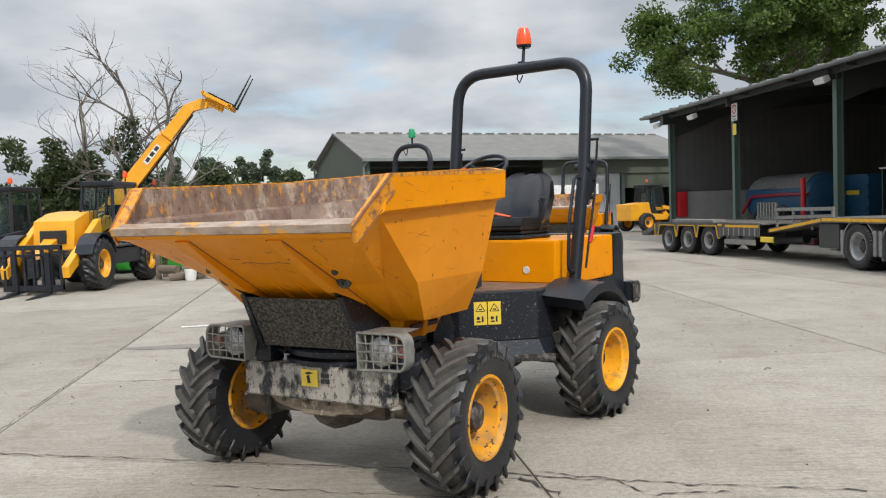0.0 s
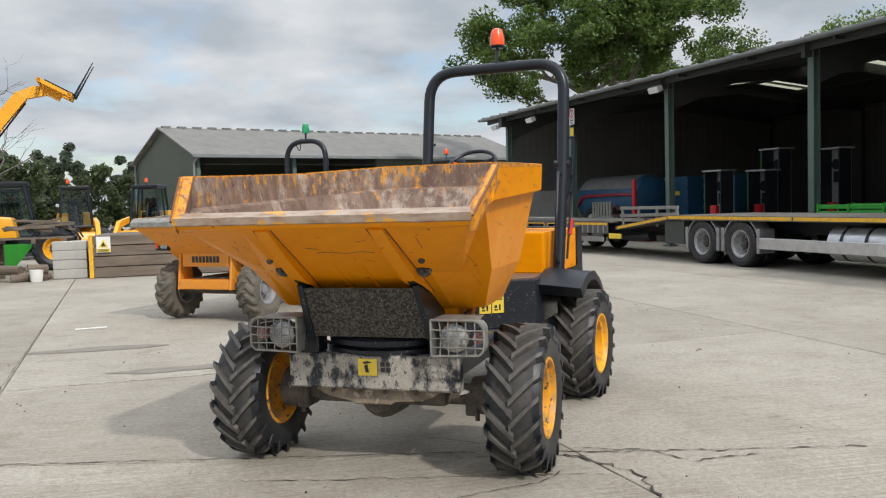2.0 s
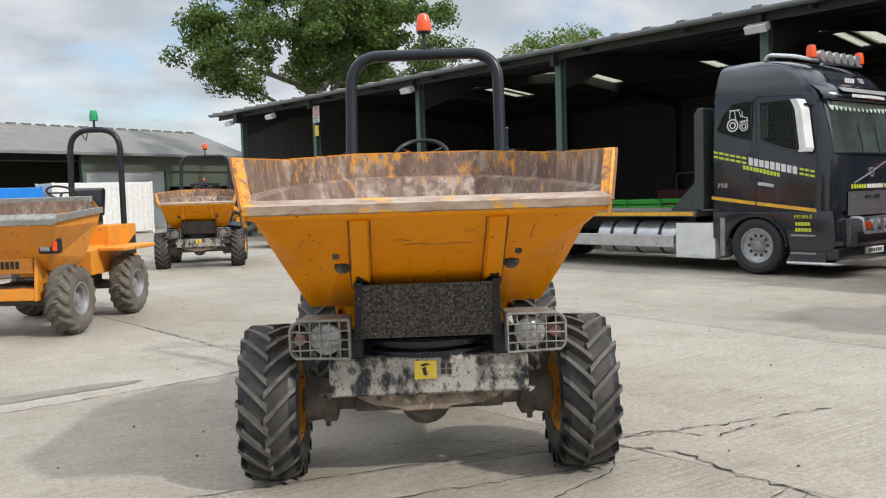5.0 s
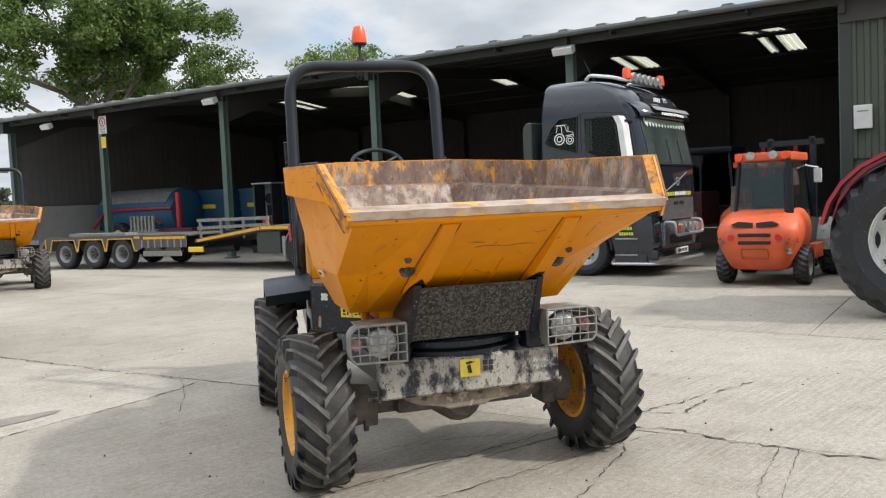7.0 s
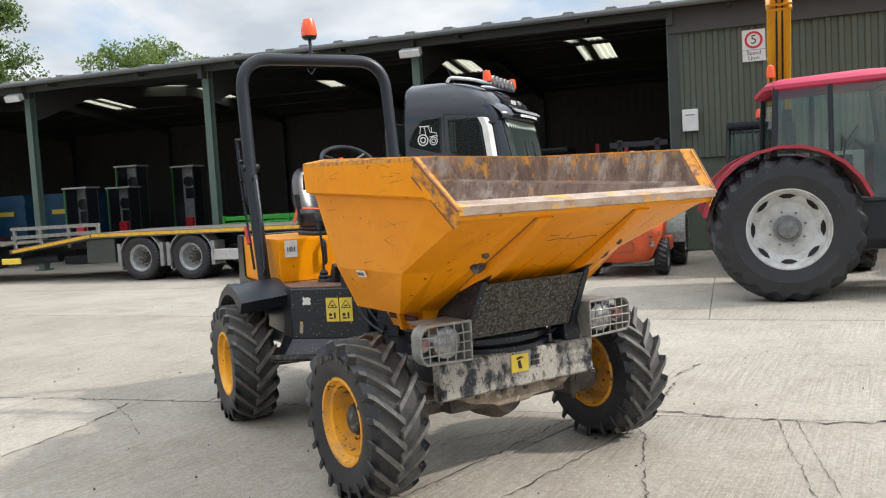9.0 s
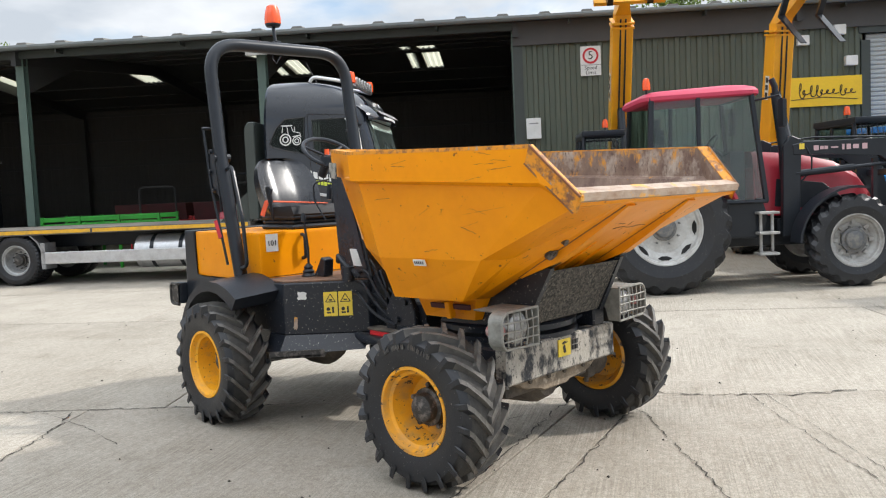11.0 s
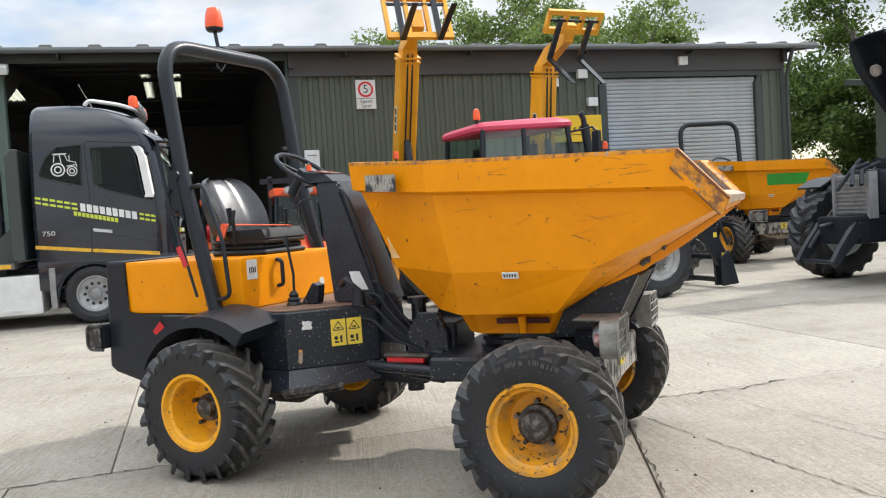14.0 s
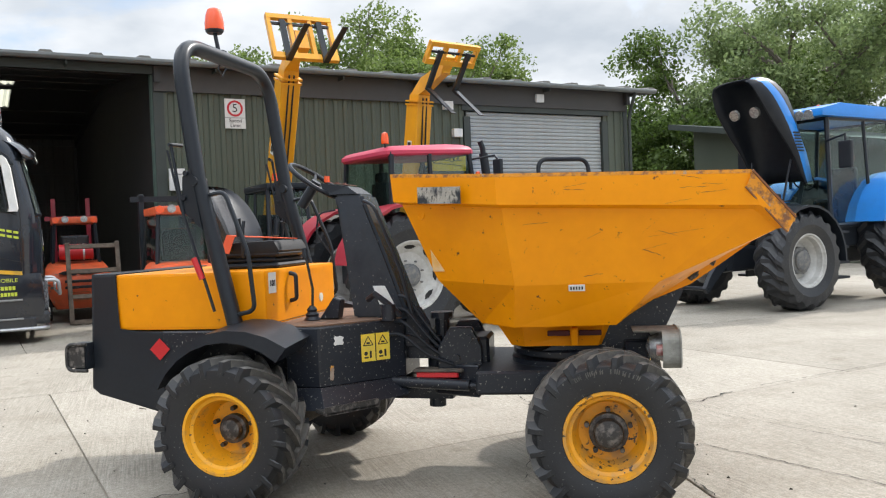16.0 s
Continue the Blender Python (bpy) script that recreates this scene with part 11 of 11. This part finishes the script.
    part("bonnet", bm, RED_D, t, "dark red bonnet")
    bm = B()
    for k in range(4):
        box(bm, -0.04, 0.04, -0.5, 0.5, 0.5 * k, 0.5 * k + 0.08)
    for y in (-0.5, 0.42):
        box(bm, -0.04, 0.04, y, y + 0.08, 0, 1.62)
    tagged(use("pallet", mesh_of("pallet", bm, WOOD), None, SHED @ pose(-1.4, 1.9, 0, 0, 12, 0)), "weathered pallet leaning beside the lorry", "pallet")


build_inside()


# ---- machine behind the red tractor ----
def build_extra():
    m = pose(14.3, -0.2, 0, 0, 0, 60)
    t = thing("loader_machine", m, "blue tractor parked by the workshop wall", "tractor")
    ty, rim, hub = tyre_mesh(0.75, 0.42, 0.4, 18, RUBBER, 1.0, 0.04), rim_mesh(0.4, 0.42, WHITE, 0.14), hub_mesh(0.12, 0.12, 0.1, HUB, 8, 0.2)
    for s in (-1, 1):
        wheel(t, pose(s * 0.8, -0.6, 0.75, 0, 0, 0 if s > 0 else 180), ty, rim, hub)
    ty2, rim2 = tyre_mesh(0.5, 0.32, 0.27, 18, RUBBER, 1.0, 0.035), rim_mesh(0.27, 0.32, WHITE, 0.1)
    for s in (-1, 1):
        wheel(t, pose(s * 0.75, 1.5, 0.5, 0, 0, 0 if s > 0 else 180), ty2, rim2, hub)
    bm = B()
    prism(bm, [(0.3, 0.7), (0.3, 1.5), (1.8, 1.4), (1.95, 0.7)], -0.33, 0.33, "x", 0.05)
    part("bonnet", bm, BLUE_P, t, "blue bonnet", True)
    cab = cab_frame(t, -0.65, 0.65, -1.0, 0.35, 1.0, 2.35, BLACK_C, GLASS)
    bm = B()
    box(bm, -0.65, 0.65, -1.05, 0.35, 2.35, 2.48, 0.05)
    part("roof", bm, BLUE_P, cab, "blue cab roof", True)
    beacon_part(cab, 0.3, -0.6, 2.48, LAMP_ORANGE)
    bm = B()
    box(bm, -0.3, 0.3, -1.0, 1.7, 0.5, 0.8, 0.03)
    part("chassis", bm, BLACK_C, t)
    for s in (-1, 1):
        bm = B()
        tube(bm, [(s * 0.6, 0.3, 2.2), (s * 0.95, 0.4, 2.3)], 0.015)
        box(bm, s * 0.95 - 0.09, s * 0.95 + 0.09, 0.38, 0.44, 2.0, 2.35, 0.02)
        part("mirror", bm, PLASTIC, cab)
    # grey lean-to behind the blue tractor
    h = thing("outbuilding", pose(15.4, -22.0, 0, 0, 0, 10), "dark green outbuilding with a shallow roof", "building")
    bm = B()
    prism(bm, [(0, 0), (0, 3.49), (8, 4.89), (8, 0)], 0, 9, "y")
    part("wall", bm, CLAD, h)
    bm = B()
    hull(bm, [[(-1.2, -0.6, 3.3), (-1.2, 9.8, 3.3), (-1.2, 9.8, 3.5), (-1.2, -0.6, 3.5)], [(8.5, -0.6, 5.0), (8.5, 9.8, 5.0), (8.5, 9.8, 5.2), (8.5, -0.6, 5.2)]])
    part("roof", bm, FLASH, h, "dark sheet roof")
    bm = B()
    box(bm, -0.06, 0.0, 2, 6, 0, 3.3)
    part("door", bm, STEEL_D, h)


build_extra()


# ---- litter and weeds ----
def build_small():
    bm = B()
    box(bm, -0.2, 0.2, -0.03, 0.03, 0, 0.012, 0, pose(0, 0, 0.003, 0, 0, 12))
    tagged(use("scrap_paper", mesh_of("scrap_paper", bm, WHITE), None, pose(-3.9, 12.35, 0)), "pale strip of litter on the concrete", "litter")
    bm = B()
    tube(bm, [(0, 0, 0.006), (0.05, 0.06, 0.012), (0.08, 0.05, 0.006)], 0.005, 5)
    tagged(use("twig", mesh_of("twig", bm, BARK), None, pose(2.86, 8.07, 0)), "small dark twig on the concrete", "twig")
    rng = random.Random(12)
    bm = B()
    for k in range(260):
        x, y, r = rng.uniform(-6.5, 7), rng.uniform(2, 16), rng.uniform(0.004, 0.012)
        v = [bm.verts.new((x + r * a, y + r * b, c * r)) for a, b, c in ((-1, -0.6, 0), (0.9, -0.8, 0), (0.2, 1, 0), (0, 0, 1.0))]
        for q in ((0, 1, 3), (1, 2, 3), (2, 0, 3)):
            bm.faces.new([v[i] for i in q])
    tagged(use("grit", mesh_of("grit", bm, CRACK), None), "small stones and dirt crumbs on the concrete", "grit", kind="stuff")
    bm = B()
    for k in range(420):
        x, y = rng.gauss(0, 0.5), rng.gauss(0, 0.12)
        a, h = rng.uniform(0, math.tau), rng.uniform(0.05, 0.22)
        p = SHED @ Vector((-0.35 + y, -5.2 + x * 2, 0))
        d = Vector((math.cos(a), math.sin(a), 0)) * 0.015
        q = Vector((math.cos(a + 1) * 0.08, math.sin(a + 1) * 0.08, h))
        bm.faces.new([bm.verts.new(v) for v in (p - d, p + d, p + q)])
    tagged(use("weeds", mesh_of("weeds", bm, LEAF), None), "green weeds along the foot of the wall", "weeds", kind="stuff")


build_small()


# ---- trees ----
def leaves(acc, centre, radius, count, size, rng, flat=0.8):
    """Adds the four corners of each leaf of a clump."""
    g = np.random.default_rng(rng.randrange(1 << 30))
    d = g.normal(size=(count, 3))
    d /= np.linalg.norm(d, axis=1)[:, None]
    p = np.array(centre) + d * (1, 1, flat) * radius * g.random((count, 1)) ** 0.45
    n = g.normal(size=(count, 3)) + (0, 0, 0.6)
    n /= np.linalg.norm(n, axis=1)[:, None]
    u = np.cross(n, g.normal(size=(count, 3)))
    u /= np.linalg.norm(u, axis=1)[:, None]
    v = np.cross(n, u)
    s = size * g.uniform(0.6, 1.3, (count, 1))
    acc.append(np.stack((p - u * s, p - v * s * 0.55, p + u * s, p + v * s * 0.55), 1))


def leaf_mesh(name, acc, mat):
    co = np.concatenate(acc).reshape(-1, 3).astype(np.float32)
    me = bpy.data.meshes.new(name)
    n = len(co)
    me.vertices.add(n)
    me.vertices.foreach_set("co", co.ravel())
    me.loops.add(n)
    me.loops.foreach_set("vertex_index", np.arange(n, dtype=np.int32))
    me.polygons.add(n // 4)
    me.polygons.foreach_set("loop_start", np.arange(0, n, 4, dtype=np.int32))
    me.polygons.foreach_set("loop_total", np.full(n // 4, 4, dtype=np.int32))
    me.update(calc_edges=True)
    me.materials.append(mat)
    return me


def branch(bm, p, d, length, r, depth, rng, ends, droop=0.0, spread=0.7, steps=4):
    pts = [p]
    for _ in range(steps):
        d = (d + Vector((rng.gauss(0, 0.16), rng.gauss(0, 0.16), rng.gauss(0, 0.10) - droop))).normalized()
        pts.append(pts[-1] + d * length / steps)
    tube(bm, pts, r, 6 if depth > 1 else 4, r * 0.55)
    for q in pts[-3:] if depth < 2 else pts[-1:]:
        ends.append((q, depth))
    if depth > 0:
        for k in range(rng.choice((2, 3, 3))):
            f = rng.uniform(0.45, 1.0)
            q = pts[min(steps, max(1, round(f * steps)))]
            side = Vector((rng.gauss(0, 1), rng.gauss(0, 1), rng.gauss(0, 0.5))).normalized()
            branch(bm, q, (d + side * spread).normalized(), length * rng.uniform(0.55, 0.8), r * 0.5, depth - 1, rng, ends, droop, spread, steps)


def build_tree(x, y, height, crown, label, leaf, seed, dense=60, size=0.22, low=0.3, clump=1.1, squash=1.0):
    rng = random.Random(seed)
    t = thing("tree", pose(x, y, 0), label, "tree")
    bm, ends = B(), []
    trunk_h = height * low
    tube(bm, [(0, 0, 0), (0.1, 0.05, trunk_h * 0.5), (0.0, 0.1, trunk_h), (0.1, 0, height * 0.62)], height * 0.035, 8, height * 0.012)
    for k in range(9):
        z = trunk_h + (height * 0.62 - trunk_h) * k / 8
        a = k * 2.4 + rng.uniform(-0.4, 0.4)
        d = Vector((math.cos(a), math.sin(a), rng.uniform(0.3, 1.1))).normalized()
        branch(bm, Vector((0, 0, z)), d, crown * rng.uniform(0.42, 0.62), height * 0.011, 2, rng, ends)
    part("trunk", bm, BARK, t, "rough brown trunk and limbs", True)
    acc = []
    for p, _ in ends:
        r = clump * rng.uniform(0.35, 0.95)
        shift = Vector((rng.gauss(0, 0.3), rng.gauss(0, 0.3), rng.gauss(0, 0.2))) * clump
        leaves(acc, (p.x + shift.x, p.y + shift.y, (p.z + shift.z) * squash), r, int(dense * 2.6 * r / clump), size * 0.9, rng, 0.7)
    crown_ob = use("crown", leaf_mesh("crown", acc, leaf), t, I4, "leafy crown")
    crown_ob["kind"] = "stuff"
    return t


build_tree(16.6, 47.5, 16.5, 9.0, "large leafy tree behind the end of the shed", LEAF, 21, 150, 0.125, 0.3, 1.25)
build_tree(23.5, 52.0, 14.0, 7.0, "leafy tree behind the shed", LEAF, 22, 83, 0.125, 0.3, 1.32)
build_tree(34.5, 48.0, 12.8, 6.5, "pale green tree beyond the shed roof", LEAF_L, 23, 76, 0.125, 0.35, 1.32)
build_tree(41.0, 44.0, 12.6, 5.0, "pale green tree beyond the shed roof", LEAF_L, 24, 70, 0.125, 0.35, 1.32)
build_tree(38.5, 13.0, 10.2, 4.5, "thin pale tree beyond the shed roof", LEAF_L, 25, 32, 0.104, 0.4, 1.10)
build_tree(34.5, -0.8, 13.0, 6.0, "pale willow-like tree behind the workshop", LEAF_L, 26, 83, 0.114, 0.3, 1.32)
build_tree(36.0, -6.8, 11.8, 6.0, "pale willow-like tree behind the workshop", LEAF_L, 27, 83, 0.114, 0.3, 1.32)
build_tree(25.5, -14.5, 9.0, 5.0, "dark leafy tree beside the workshop", LEAF, 28, 108, 0.104, 0.15, 1.32)
build_tree(24.0, -19.0, 12.6, 6.8, "broad leafy tree beyond the blue tractor", LEAF_BACKLIT, 29, 78, 0.114, 0.2, 1.43)
build_tree(21.5, -26.0, 11.6, 7.0, "broad leafy tree beyond the blue tractor", LEAF_BACKLIT, 30, 72, 0.114, 0.2, 1.43)
build_tree(30.0, -24.0, 12.5, 7.5, "broad leafy tree beyond the blue tractor", LEAF_BACKLIT, 31, 66, 0.125, 0.2, 1.43)


def build_hedge(name, pts, h, label, leaf, seed, width=2.5, dense=26, size=0.3):
    rng = random.Random(seed)
    acc = []
    for a, b in zip(pts, pts[1:]):
        a, b = Vector((*a, 0)), Vector((*b, 0))
        n = int((b - a).length / 1.1)
        for k in range(n):
            p = a.lerp(b, k / n)
            top = h * (0.72 + 0.4 * noise.noise(p * 0.13) + 0.16 * rng.random())
            for z in np.arange(0.6, top, 1.0):
                c = p + Vector((rng.gauss(0, width * 0.35), rng.gauss(0, width * 0.35), z))
                leaves(acc, c, 0.95, int(dense * 3), size * 0.55, rng)
    return tagged(use(name, leaf_mesh(name, acc, leaf), None), label, "trees", kind="stuff")


build_hedge("woodland_edge", [(-45, 52), (-33, 56), (-24, 58)], 9.0, "dark leafy trees along the yard's edge", LEAF_W, 41, 3.4, 75, 0.34)
build_hedge("woodland_edge", [(-26, 60), (-17, 63)], 6.2, "leafy undergrowth round the dead tree", LEAF_W, 45, 3.0, 70, 0.32)
build_hedge("far_trees", [(-44, 84), (-16, 92)], 6.4, "leafy trees beyond the yard wall", LEAF_W, 46, 3.0, 60, 0.4)
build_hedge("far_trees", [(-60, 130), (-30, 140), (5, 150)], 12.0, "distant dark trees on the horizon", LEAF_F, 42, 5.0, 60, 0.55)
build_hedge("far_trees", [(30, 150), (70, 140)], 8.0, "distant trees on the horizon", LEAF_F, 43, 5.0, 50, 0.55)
build_hedge("woodland_edge", [(10, -42), (26, -38), (42, -28)], 9.0, "leafy trees beyond the yard", LEAF, 44, 4.0, 16, 0.4)


def build_dead_tree():
    rng = random.Random(52)
    t = thing("dead_tree", pose(-22.2, 55.8, 0), "bare dead tree with ivy round its trunks", "tree")
    bm, ends = B(), []
    for x, lean, h in ((0, (0.02, 0, 1), 8.0), (-1.6, (-0.18, 0, 1), 6.0), (1.6, (0.22, 0, 1), 6.5)):
        p = Vector((x, 0, 0))
        d = Vector(lean).normalized()
        pts = [p + d * h * k / 5 + Vector((rng.gauss(0, 0.08), rng.gauss(0, 0.08), 0)) * k for k in range(6)]
        tube(bm, pts, 0.28, 8, 0.14)
        for k in range(6):
            q = pts[2 + k % 4]
            a = rng.uniform(0, math.tau)
            branch(bm, q, Vector((math.cos(a), math.sin(a) * 0.5, rng.uniform(0.5, 1.6))).normalized(), rng.uniform(2.6, 4.2), 0.09, 3, rng, ends, 0.0, 0.75, 5)
        branch(bm, pts[-1], d, 3.6, 0.12, 3, rng, ends, 0.0, 0.6, 5)
    part("trunk", bm, DEADWOOD, t, "bleached bare branches", True)
    acc = []
    for x, lean, h, w in ((0, 0.02, 8.2, 1.0), (-1.6, -0.18, 5.0, 0.8), (1.6, 0.22, 3.0, 0.7), (-4.5, -0.12, 5.4, 1.1)):
        z = 0.3
        while z < h:
            leaves(acc, (x + lean * z + rng.gauss(0, 0.15), rng.gauss(0, 0.2), z), w * (1.25 - 0.7 * z / h), 90, 0.12, rng, 1.0)
            z += 0.3
    c = use("ivy", leaf_mesh("ivy", acc, LEAF_D), t, I4, "dark green ivy")
    c["kind"] = "stuff"
    # leaning ivy-clad stump beside it
    return t


build_dead_tree()

# ---- concrete bays ----
build_slabs()
